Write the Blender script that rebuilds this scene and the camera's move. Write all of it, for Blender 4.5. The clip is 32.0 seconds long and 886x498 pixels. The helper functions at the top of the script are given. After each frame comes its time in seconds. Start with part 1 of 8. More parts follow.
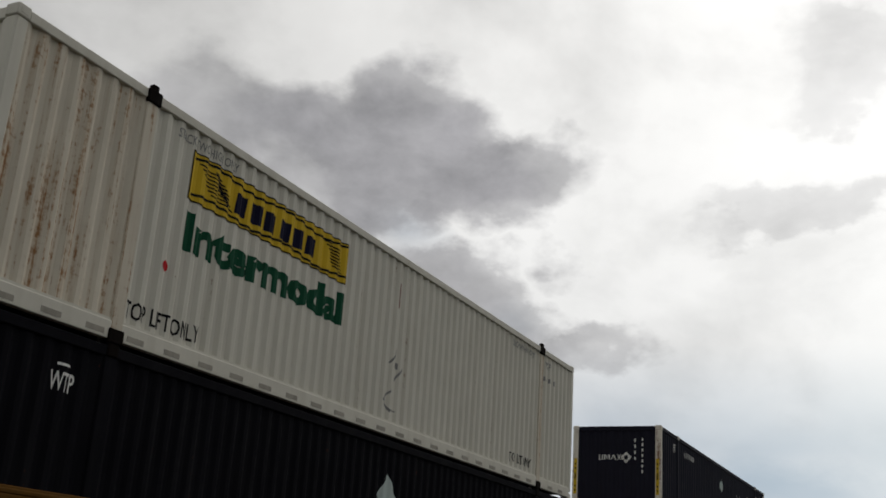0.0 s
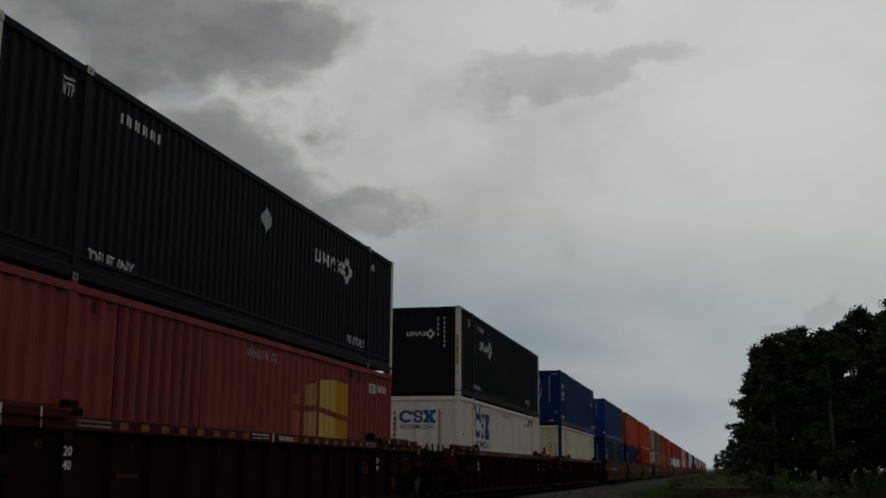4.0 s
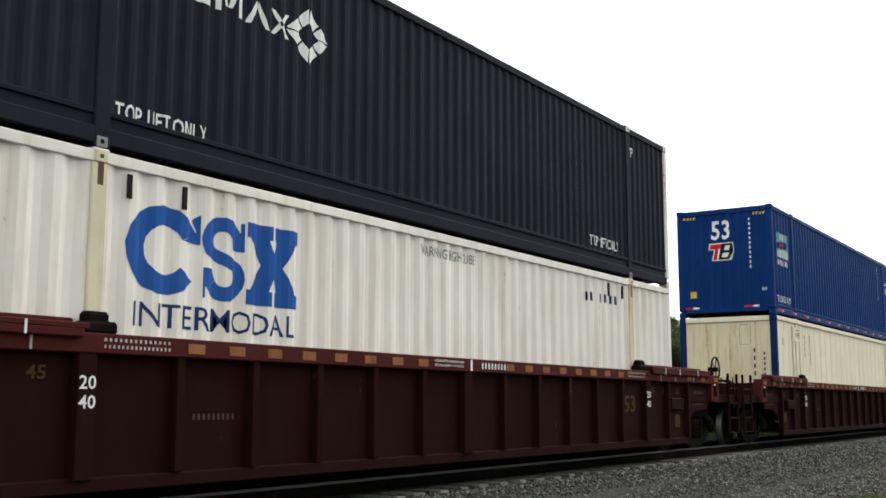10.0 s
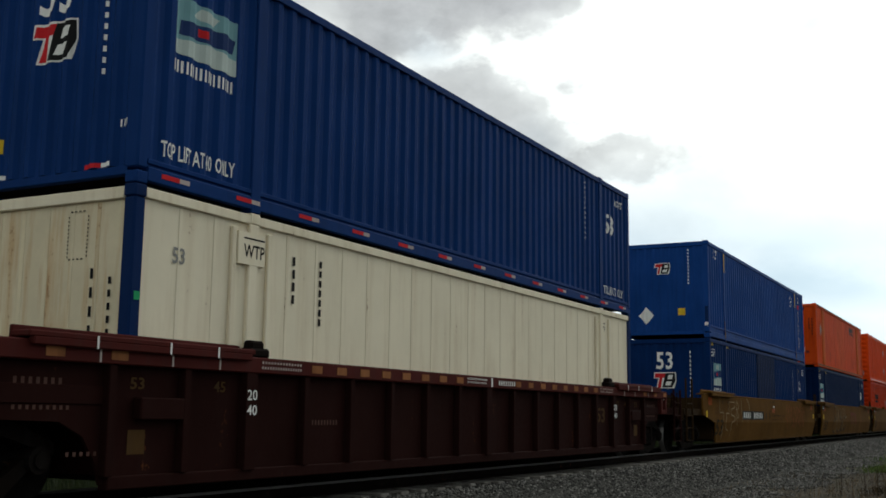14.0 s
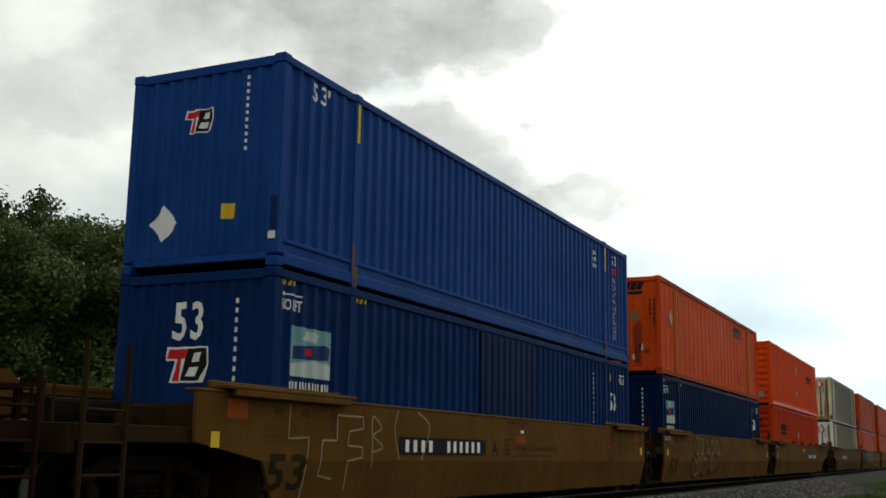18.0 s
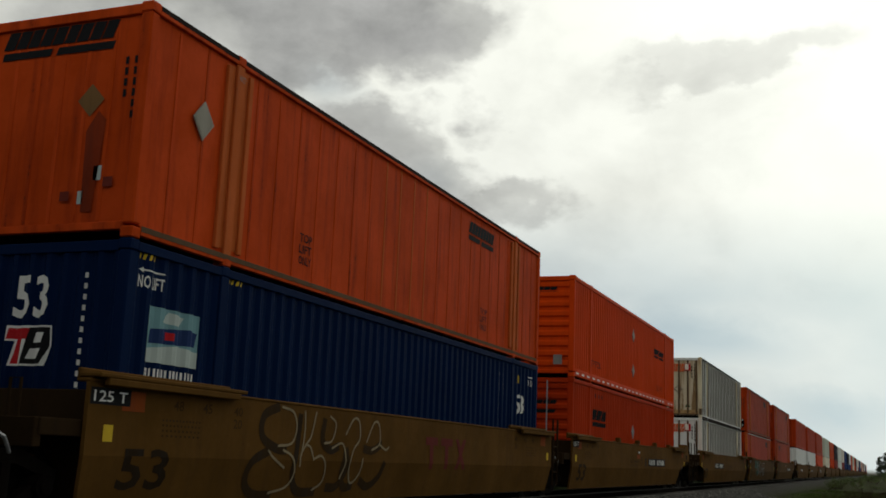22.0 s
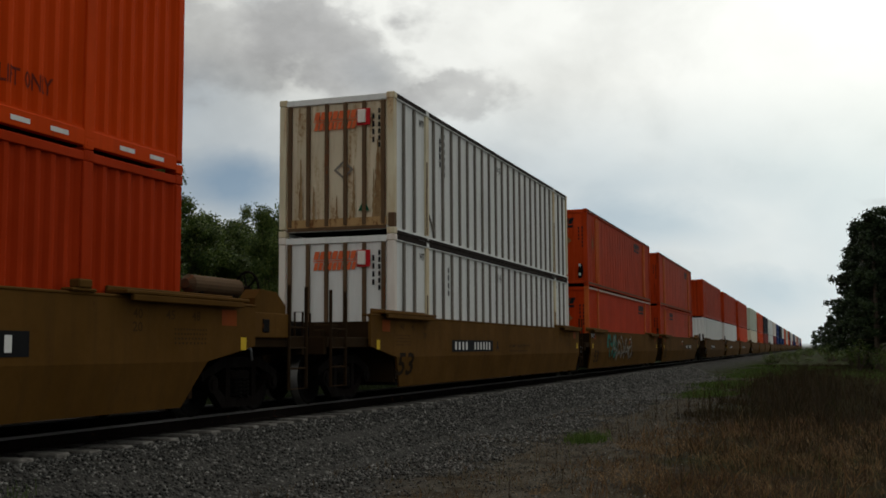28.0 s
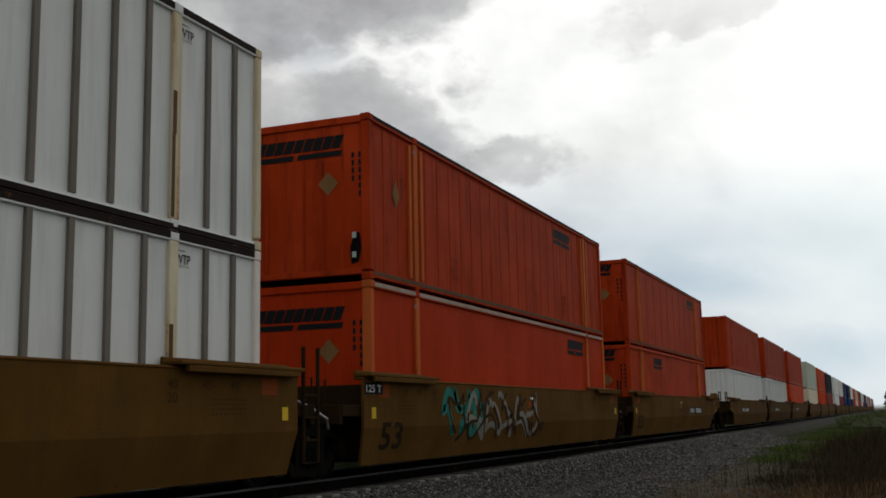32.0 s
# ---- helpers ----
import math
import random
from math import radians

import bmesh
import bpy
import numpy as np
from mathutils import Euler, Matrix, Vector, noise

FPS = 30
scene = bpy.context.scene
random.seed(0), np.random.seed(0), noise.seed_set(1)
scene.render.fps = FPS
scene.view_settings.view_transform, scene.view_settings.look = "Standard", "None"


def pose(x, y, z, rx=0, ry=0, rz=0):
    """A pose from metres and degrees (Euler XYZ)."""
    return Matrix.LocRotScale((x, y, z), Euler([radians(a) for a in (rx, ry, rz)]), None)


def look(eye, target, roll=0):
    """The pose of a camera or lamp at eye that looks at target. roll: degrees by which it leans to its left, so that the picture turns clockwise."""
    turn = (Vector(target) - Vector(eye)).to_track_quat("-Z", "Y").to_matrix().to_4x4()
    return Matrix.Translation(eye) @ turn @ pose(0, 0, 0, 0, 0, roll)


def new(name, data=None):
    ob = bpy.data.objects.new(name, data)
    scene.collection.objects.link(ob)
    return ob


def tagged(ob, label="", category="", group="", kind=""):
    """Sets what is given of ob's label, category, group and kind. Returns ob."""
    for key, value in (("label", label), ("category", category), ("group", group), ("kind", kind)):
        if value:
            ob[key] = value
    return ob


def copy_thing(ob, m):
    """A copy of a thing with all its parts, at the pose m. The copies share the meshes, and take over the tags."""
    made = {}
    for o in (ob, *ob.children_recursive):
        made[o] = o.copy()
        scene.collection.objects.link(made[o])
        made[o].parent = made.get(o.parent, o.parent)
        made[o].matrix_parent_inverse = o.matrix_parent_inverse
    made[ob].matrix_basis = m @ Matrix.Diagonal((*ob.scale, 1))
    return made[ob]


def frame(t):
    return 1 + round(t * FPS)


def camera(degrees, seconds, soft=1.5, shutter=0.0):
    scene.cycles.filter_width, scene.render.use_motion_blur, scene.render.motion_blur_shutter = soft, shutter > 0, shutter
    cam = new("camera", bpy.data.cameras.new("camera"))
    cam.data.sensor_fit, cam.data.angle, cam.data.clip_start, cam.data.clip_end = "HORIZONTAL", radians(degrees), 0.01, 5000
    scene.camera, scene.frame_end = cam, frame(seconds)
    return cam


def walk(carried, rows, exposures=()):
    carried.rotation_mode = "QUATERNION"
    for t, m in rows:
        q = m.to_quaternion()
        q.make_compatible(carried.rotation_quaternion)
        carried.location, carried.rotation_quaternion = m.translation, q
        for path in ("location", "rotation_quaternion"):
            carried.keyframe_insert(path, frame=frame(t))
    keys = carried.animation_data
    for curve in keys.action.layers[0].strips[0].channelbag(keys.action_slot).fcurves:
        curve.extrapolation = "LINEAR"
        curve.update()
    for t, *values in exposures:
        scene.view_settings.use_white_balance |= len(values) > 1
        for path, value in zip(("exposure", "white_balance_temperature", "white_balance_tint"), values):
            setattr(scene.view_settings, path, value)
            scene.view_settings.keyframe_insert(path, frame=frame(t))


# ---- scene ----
# The camera stands beside the line and is only turned by hand; the train rolls past it towards -y.
EYE = (0.0, 0.0, 0.931)
PATH = [
    (0.0, 26.92, 18.33, 3.96),
    (0.5, 17.00, 18.87, 5.88),
    (1.0, 14.84, 19.70, 6.83),
    (1.5, 16.20, 20.51, 7.47),
    (2.0, 18.56, 20.88, 7.94),
    (2.5, 18.52, 21.20, 9.40),
    (3.0, 16.15, 17.88, 4.78),
    (3.5, 13.99, 14.49, 0.97),
    (5.5, 15.74, 6.44, -0.49),
    (6.0, 23.36, 7.05, -1.98),
    (6.5, 38.38, 9.48, -2.13),
    (7.0, 41.15, 8.41, -1.31),
    (7.5, 38.36, 8.73, 0.30),
    (8.0, 36.04, 8.09, 0.45),
    (8.5, 33.72, 8.44, -0.04),
    (9.0, 33.12, 8.00, 0.34),
    (9.5, 32.97, 8.14, 0.08),
    (10.0, 32.98, 8.23, 0.08),
    (10.5, 32.79, 8.39, 0.52),
    (11.0, 32.69, 8.87, 1.03),
    (11.5, 32.35, 8.91, 0.64),
    (12.0, 31.85, 8.98, 1.95),
    (12.5, 29.67, 9.10, 2.17),
    (13.0, 27.78, 9.19, 1.81),
    (13.5, 28.14, 9.06, 0.93),
    (14.0, 27.97, 8.73, 0.70),
    (14.5, 26.83, 8.67, 0.65),
    (16.5, 27.28, 9.63, 0.32),
    (17.0, 26.95, 10.25, 0.70),
    (17.5, 26.30, 10.76, 1.27),
    (18.0, 25.89, 10.69, 0.94),
    (18.5, 25.78, 10.78, 0.84),
    (19.0, 25.53, 10.58, 0.08),
    (19.5, 25.38, 9.47, 0.45),
    (20.0, 24.67, 9.18, 0.10),
    (20.5, 24.01, 10.01, 1.37),
    (21.0, 23.28, 10.47, 1.87),
    (21.5, 22.15, 10.88, 1.86),
    (22.0, 22.16, 10.90, 2.35),
    (22.5, 23.24, 10.01, 2.16),
    (23.0, 22.73, 8.78, 3.48),
    (23.5, 20.79, 8.46, 3.05),
    (24.0, 20.53, 8.61, 1.41),
    (24.5, 20.80, 9.49, 0.74),
    (26.5, 25.00, 8.90, 4.98),
    (27.0, 22.13, 8.49, 1.74),
    (27.5, 20.89, 6.51, 0.47),
    (28.0, 18.97, 5.34, -0.35),
    (28.5, 17.99, 5.41, -1.27),
    (29.0, 18.34, 6.65, -1.62),
    (29.5, 17.38, 8.04, -2.38),
    (30.0, 17.28, 8.77, -2.77),
    (30.5, 17.19, 8.99, -3.22),
    (31.0, 18.30, 8.93, -2.71),
    (31.5, 18.89, 9.05, -1.98),
    (32.0, 22.10, 8.91, -1.20)]
# seconds, stops, white balance
EXPOSURES = [
    (0.0, -0.4, 6500, 15), (0.5, -1.05, 6500, 15), (1.0, -1.35, 6500, 14), (2.0, -1.2, 6500, 14), (3.0, -1.3, 6500, 13), (3.5, -1.35, 6500, 13),
    (5.5, -0.65, 6620, 12), (6.0, -0.35, 6650, 12), (6.5, 0.32, 6600, 11), (7.0, 1.12, 6550, 10), (8.0, 1.33, 6450, 10), (9.0, 1.56, 6350, 9),
    (10.0, 1.36, 6320, 9), (11.0, 0.88, 6300, 9), (12.0, 0.28, 6400, 8), (13.0, 0.28, 6500, 7), (14.0, 0.22, 6350, 8), (17.0, 0.12, 6600, 7),
    (18.0, 0.32, 6650, 6), (19.0, 0.22, 6700, 5), (20.0, 0.42, 6720, 6), (21.0, 0.4, 6750, 6), (22.0, -0.3, 6780, 8), (23.0, -0.2, 6800, 9), (24.0, -0.02, 6780, 9),
    (27.0, -0.16, 6650, 9), (28.0, -0.34, 6600, 11), (29.0, -0.32, 6550, 12), (30.0, -0.4, 6500, 14), (31.0, -0.3, 6500, 14), (32.0, -0.22, 6500, 13)]
cam = camera(44.76, 32.0, soft=1.7)


def aim(yaw, pitch, roll):
    y, p, r = radians(yaw), radians(pitch), radians(roll)
    ahead = Vector((-math.sin(y) * math.cos(p), math.cos(y) * math.cos(p), math.sin(p)))
    right = Vector((math.cos(y), math.sin(y), 0))
    up = right.cross(ahead)
    r1 = right * math.cos(r) + up * math.sin(r)
    u1 = up * math.cos(r) - right * math.sin(r)
    m = Matrix((r1, u1, -ahead)).transposed().to_4x4()
    return Matrix.Translation(EYE) @ m


walk(cam, [(t, aim(a, b, c)) for t, a, b, c in PATH], EXPOSURES)

# ---- world and sun ----
SUN_AZ, SUN_EL = -12.0, 42.0      # azimuth to the left of the line, elevation


def direction(az, el):
    a, e = radians(az), radians(el)
    return Vector((-math.sin(a) * math.cos(e), math.cos(a) * math.cos(e), math.sin(e)))


class Nodes:
    """Short way to write a node tree."""

    def __init__(self, tree):
        self.tree = tree
        tree.nodes.clear()

    def add(self, kind, links=(), **values):
        n = self.tree.nodes.new(kind)
        for key, value in values.items():
            if key.startswith("in_"):
                k = key[3:]
                n.inputs[int(k) if k.isdigit() else k.replace("_", " ")].default_value = value
            elif key == "operation":
                n.operation = value
            elif key == "vector_type":
                n.vector_type = value
            elif key == "sky":
                n.sky_type, n.sun_disc, n.sun_elevation, n.sun_rotation = "NISHITA", False, *value
        for socket, source in links:
            self.tree.links.new(source, n.inputs[socket])
        return n

    def math(self, op, a, b=None, clamp=False):
        n = self.tree.nodes.new("ShaderNodeMath")
        n.operation, n.use_clamp = op, clamp
        for i, v in enumerate((a, b)):
            if v is None:
                continue
            if isinstance(v, (int, float)):
                n.inputs[i].default_value = v
            else:
                self.tree.links.new(v, n.inputs[i])
        return n.outputs[0]

    def ramp(self, fac, stops):
        n = self.tree.nodes.new("ShaderNodeValToRGB")
        e = n.color_ramp.elements
        while len(e) < len(stops):
            e.new(0.5)
        for el, (p, c) in zip(e, stops):
            el.position = p
            el.color = (c, c, c, 1) if isinstance(c, (int, float)) else (*c, 1)
        self.tree.links.new(fac, n.inputs[0])
        return n.outputs[0]

    def mix(self, fac, a, b, blend="MIX"):
        n = self.tree.nodes.new("ShaderNodeMix")
        n.data_type, n.blend_type = "RGBA", blend
        for i, v in ((0, fac), (6, a), (7, b)):
            if isinstance(v, (int, float)):
                n.inputs[i].default_value = v if i == 0 else (v, v, v, 1)
            elif isinstance(v, tuple):
                n.inputs[i].default_value = (*v, 1)
            else:
                self.tree.links.new(v, n.inputs[i])
        return n.outputs[2]

    def noise(self, vector, scale, detail=4.0, rough=0.55, distort=0.0):
        n = self.add("ShaderNodeTexNoise", [("Vector", vector)], in_Scale=scale, in_Detail=detail, in_Roughness=rough, in_Distortion=distort)
        return n.outputs["Fac"]


def make_world():
    world = bpy.data.worlds.new("cloudy_sky")
    scene.world = world
    world.use_nodes = True
    k = Nodes(world.node_tree)
    way = k.add("ShaderNodeTexCoord").outputs["Generated"]
    lifted = k.add("ShaderNodeVectorMath", [(0, way)], operation="ADD", in_1=(0.0, 0.0, 0.35)).outputs[0]
    sky = k.add("ShaderNodeTexSky", [("Vector", lifted)], sky=(radians(SUN_EL), radians(-SUN_AZ)))
    blue = k.add("ShaderNodeVectorMath", [(0, sky.outputs[0])], operation="SCALE", in_Scale=0.09).outputs[0]
    flat = k.add("ShaderNodeMapping", [("Vector", way)], vector_type="POINT", in_Scale=(1.0, 1.0, 1.5)).outputs[0]
    sep = k.add("ShaderNodeSeparateXYZ", [(0, way)])
    high = sep.outputs[2]
    billow = k.noise(flat, 4.6, 7, 0.55, 0.15)
    fine = k.noise(flat, 13.0, 6, 0.6, 0.1)
    wide = k.noise(flat, 1.7, 4, 0.5)
    # thin high cloud, brighter towards the hidden sun
    sun = direction(SUN_AZ + 12, 27)
    near = k.add("ShaderNodeVectorMath", [(0, way)], operation="DOT_PRODUCT", in_1=sun).outputs["Value"]
    turned = k.math("MULTIPLY", k.math("ADD", near, 1.0), 0.5)
    glow = k.ramp(turned, [(0.0, 0.86), (0.2, 0.8), (0.48, 0.46), (0.7, 0.52), (0.86, 0.8), (0.94, 1.06), (1.0, 1.4)])
    veil = k.ramp(billow, [(0.28, 0.74), (0.5, 0.97), (0.68, 1.06)])
    white = k.mix(1.0, glow, veil, "MULTIPLY")
    tone = k.mix(1.0, white, (0.975, 1.0, 0.955), "MULTIPLY")
    # blue gaps low over the trees
    low = k.ramp(high, [(0.02, 0.6), (0.15, 0.9), (0.24, 0.1), (0.5, 0.0)])
    gaps = k.math("MULTIPLY", k.ramp(wide, [(0.4, 0.15), (0.54, 1.0)]), low)
    blue = k.mix(1.0, blue, (0.82, 1.02, 0.97), "MULTIPLY")
    tone = k.mix(gaps, tone, k.mix(0.3, blue, tone))
    # small openings of blue
    for az, el, size, flatten, depth in OPENINGS:
        off = k.add("ShaderNodeVectorMath", [(0, k.mix(1.0, way, k.mix(0.1, (0.0, 0.0, 0.0), k.add("ShaderNodeVectorMath", [(0, billow)], operation="SUBTRACT", in_1=(0.5, 0.5, 0.5)).outputs[0]), "ADD"))], operation="SUBTRACT", in_1=direction(az, el)).outputs[0]
        turn = k.add("ShaderNodeMapping", [("Vector", off)], vector_type="POINT", in_Scale=(1 / size, 1 / size, flatten / size)).outputs[0]
        far = k.add("ShaderNodeVectorMath", [(0, turn)], operation="LENGTH").outputs["Value"]
        tone = k.mix(k.ramp(far, [(0.2, depth), (1.0, 0.0)]), tone, blue)
    # heavy grey clouds with soft, torn edges
    tear = k.add("ShaderNodeTexNoise", [("Vector", flat)], in_Scale=5.5, in_Detail=6.0, in_Roughness=0.55).outputs["Color"]
    tear = k.add("ShaderNodeVectorMath", [(0, tear)], operation="SUBTRACT", in_1=(0.5, 0.5, 0.5)).outputs[0]
    tear = k.add("ShaderNodeVectorMath", [(0, tear)], operation="SCALE", in_Scale=0.27).outputs[0]
    torn = k.add("ShaderNodeVectorMath", [(0, way), (1, tear)], operation="ADD").outputs[0]
    shade = k.ramp(k.math("ADD", k.math("MULTIPLY", fine, 0.5), k.math("MULTIPLY", billow, 0.5)), [(0.34, (0.215, 0.222, 0.23)), (0.64, (0.52, 0.53, 0.54))])
    for az, el, size, flatten, depth in CLOUDS:
        off = k.add("ShaderNodeVectorMath", [(0, torn)], operation="SUBTRACT", in_1=direction(az, el)).outputs[0]
        turn = k.add("ShaderNodeMapping", [("Vector", off)], vector_type="POINT", in_Scale=(1 / size, 1 / size, flatten / size)).outputs[0]
        far = k.add("ShaderNodeVectorMath", [(0, turn)], operation="LENGTH").outputs["Value"]
        body = k.ramp(far, [(0.3, depth), (0.66, depth * 0.8), (0.84, depth * 0.3), (1.0, 0.0)])
        tone = k.mix(body, tone, shade)
    ground = k.ramp(high, [(0.0, 0.0), (0.004, 1.0)])
    tone = k.mix(ground, (0.12, 0.12, 0.1), tone)
    back = k.add("ShaderNodeBackground", [("Color", tone)], in_Strength=1.0)
    k.add("ShaderNodeOutputWorld", [("Surface", back.outputs[0])])


# azimuth, elevation, size, flattening, density
CLOUDS = [(31.0, 22.6, 0.15, 1.7, 0.85), (25.0, 21.4, 0.125, 1.9, 0.82), (38.0, 22.0, 0.15, 1.7, 0.6), (25.5, 15.0, 0.13, 3.2, 0.6), (19.5, 14.3, 0.075, 2.4, 0.55), (33.5, 15.0, 0.15, 2.6, 0.55), (39.5, 13.0, 0.12, 2.2, 0.35),
          (6.5, 21.2, 0.13, 4.5, 0.32), (4.2, 28.2, 0.085, 2.6, 0.28), (-2.0, 33.0, 0.08, 2.2, 0.25), (11.5, 20.2, 0.05, 3.0, 0.25), (-3.5, 8.2, 0.06, 3.5, 0.25), (44.0, 18.5, 0.16, 2.6, 0.5), (56.0, 22.0, 0.18, 2.4, 0.4)]
OPENINGS = [(30.8, 8.2, 0.085, 2.4, 0.75), (25.0, 6.8, 0.07, 2.5, 0.5), (29.0, 19.5, 0.06, 2.0, 0.35), (23.0, 14.5, 0.05, 2.0, 0.3), (38.0, 13.0, 0.11, 2.2, 0.35), (33.8, 12.5, 0.1, 2.0, 0.25), (8.0, 6.6, 0.12, 4.0, 0.5), (1.8, 3.0, 0.07, 2.5, 0.5)]
make_world()
sun_data = bpy.data.lights.new("sun", "SUN")
sun_data.energy, sun_data.angle, sun_data.color = 0.6, radians(30), (1.0, 0.97, 0.92)
sun = new("sun", sun_data)
sun.matrix_world = look(direction(SUN_AZ, SUN_EL) * 50, (0, 0, 0))


# ---- materials ----
def material(name):
    m = bpy.data.materials.new(name)
    m.use_nodes = True
    return m, Nodes(m.node_tree)


def finish(k, colour, rough, metal=0.0, bump=None, strength=0.2, distance=0.01, spec=0.5):
    b = k.add("ShaderNodeBsdfPrincipled", in_Metallic=metal)
    b.inputs["Specular IOR Level"].default_value = spec
    for socket, v in (("Base Color", colour), ("Roughness", rough)):
        if isinstance(v, (int, float)):
            b.inputs[socket].default_value = v
        elif isinstance(v, tuple):
            b.inputs[socket].default_value = (*v, 1)
        else:
            k.tree.links.new(v, b.inputs[socket])
    if bump is not None:
        n = k.add("ShaderNodeBump", [("Height", bump)], in_Strength=strength, in_Distance=distance)
        k.tree.links.new(n.outputs[0], b.inputs["Normal"])
    k.add("ShaderNodeOutputMaterial", [("Surface", b.outputs[0])])


def place(k, scale=(1, 1, 1)):
    """Object space, shifted from piece to piece."""
    tc = k.add("ShaderNodeTexCoord").outputs["Object"]
    shift = k.math("MULTIPLY", k.add("ShaderNodeObjectInfo").outputs["Random"], 37.0)
    moved = k.add("ShaderNodeVectorMath", [(0, tc), (1, shift)], operation="ADD").outputs[0]
    return k.add("ShaderNodeMapping", [("Vector", moved)], vector_type="POINT", in_Scale=scale).outputs[0]


def paint(name, colour, fade=0.25, rust=0.0, dirt=0.35, rough=0.5, rust_colour=(0.16, 0.055, 0.02), dirt_colour=None, streak=1.0, narrow=3.2, sheen=0.015):
    """Weathered paint on steel: fading, soot streaks that run down, rust spots, small dents."""
    m, k = material(name)
    v = place(k)
    down = place(k, (narrow, narrow, 0.3))
    big, small = k.noise(v, 0.8, 5, 0.6), k.noise(v, 14.0, 5, 0.65)
    run = k.noise(down, 1.6, 5, 0.6)
    lum = sum(colour) / 3
    pale = tuple(c * (1 + 0.35 * fade) + 0.12 * fade * lum for c in colour)
    dark = tuple(c * (1 - 0.45 * fade) for c in colour)
    col = k.mix(k.ramp(big, [(0.3, 0.0), (0.7, 1.0)]), dark, pale)
    col = k.mix(k.ramp(small, [(0.45, 0.0), (0.8, 0.35 * fade)]), col, tuple(c * 0.6 for c in colour))
    soot = dirt_colour or tuple(c * 0.35 + 0.02 for c in colour)
    col = k.mix(k.math("MULTIPLY", k.ramp(run, [(0.48, 0.0), (0.75, 1.0)]), dirt * streak), col, soot)
    if rust:
        spots = k.math("ADD", k.math("MULTIPLY", run, 0.62), k.math("MULTIPLY", small, 0.38))
        edge = 0.68 - 0.2 * rust
        col = k.mix(k.ramp(spots, [(edge - 0.03, 0.0), (edge + 0.05, 0.92)]), col, rust_colour)
    gloss = k.ramp(small, [(0.2, rough - 0.1), (0.8, rough + 0.2)])
    finish(k, col, gloss, 0.0, k.math("ADD", k.math("MULTIPLY", big, 1.0), k.math("MULTIPLY", small, 0.12)), 0.25, 0.02, sheen)
    return m


BLACK = paint("black_paint", (0.0175, 0.0175, 0.0265), 0.3, 0.0, 0.3, 0.5, dirt_colour=(0.016, 0.015, 0.016))
BLACK_OLD = paint("dull_black_paint", (0.006, 0.006, 0.008), 0.3, 0.05, 0.3, 0.6)
SALMON = paint("faded_red_paint", (0.2442, 0.0555, 0.04588), 0.35, 0.05, 0.3, 0.55, dirt_colour=(0.2, 0.05, 0.045))
SALMON_DARK = paint("fresh_red_patch", (0.1184, 0.02368, 0.02072), 0.2, 0.0, 0.2, 0.55)
OFFWHITE = paint("off_white_paint", (0.76, 0.705, 0.635), 0.16, 0.1, 0.5, 0.5, dirt_colour=(0.5, 0.38, 0.3))
POSTWHITE = paint("worn_white_post_paint", (0.68, 0.64, 0.55), 0.2, 0.45, 0.4, 0.5, dirt_colour=(0.3, 0.22, 0.14))
CREAM = paint("cream_paint", (0.73, 0.665, 0.51), 0.12, 0.12, 0.35, 0.5, dirt_colour=(0.45, 0.34, 0.2))
CREAM_RUST = paint("rust_stained_cream_paint", (0.64, 0.57, 0.40), 0.3, 0.3, 0.95, 0.5, dirt_colour=(0.46, 0.27, 0.11))
BONE = paint("bone_white_paint", (0.62, 0.60, 0.52), 0.1, 0.08, 0.3, 0.5, dirt_colour=(0.42, 0.39, 0.31))
BONE_RUST = paint("rust_streaked_white_paint", (0.60, 0.55, 0.45), 0.2, 0.55, 0.8, 0.55, (0.26, 0.125, 0.05), (0.44, 0.32, 0.2), narrow=7.5)
BLUE = paint("blue_paint", (0.005851, 0.03121, 0.1317), 0.3, 0.0, 0.35, 0.42, dirt_colour=(0.004, 0.018, 0.065))
# upper box: the stronger light from above is put into its blue
BLUE_LIT = paint("lit_blue_paint", (0.009, 0.048, 0.20), 0.3, 0.03, 0.35, 0.42, (0.03, 0.015, 0.012), (0.005, 0.022, 0.085))
BLUE_DARK = paint("fresh_blue_patch", (0.0014, 0.0075, 0.033), 0.2, 0.0, 0.15, 0.4)
# lower boxes: weaker light put into the blue; the second is also navier
BLUE_SHADED = paint("shaded_blue_paint", (0.0035, 0.021, 0.09), 0.3, 0.0, 0.3, 0.42, dirt_colour=(0.003, 0.012, 0.045))
BLUE_DEEP_SHADED = paint("deep_blue_shaded_paint", (0.00165, 0.011, 0.04675), 0.3, 0.0, 0.3, 0.42, dirt_colour=(0.003, 0.012, 0.045))
NAVY = paint("navy_post_paint", (0.006, 0.022, 0.085), 0.3, 0.1, 0.3, 0.5)
ORANGE = paint("orange_paint", (0.6, 0.055, 0.0025), 0.18, 0.04, 0.3, 0.45, dirt_colour=(0.32, 0.03, 0.005))
ORANGE_DULL = paint("dull_red_orange_paint", (0.40, 0.032, 0.003), 0.3, 0.05, 0.4, 0.5, dirt_colour=(0.2, 0.018, 0.004))
ORANGE_GRIMY = paint("grimy_red_orange_paint", (0.38, 0.036, 0.004), 0.45, 0.3, 0.8, 0.5, (0.08, 0.018, 0.008), (0.16, 0.018, 0.005))
ORANGE_OLD = paint("faded_orange_paint", (0.5325, 0.05666, 0.0034), 0.45, 0.22, 0.75, 0.5, (0.12, 0.022, 0.008), (0.2, 0.022, 0.006))
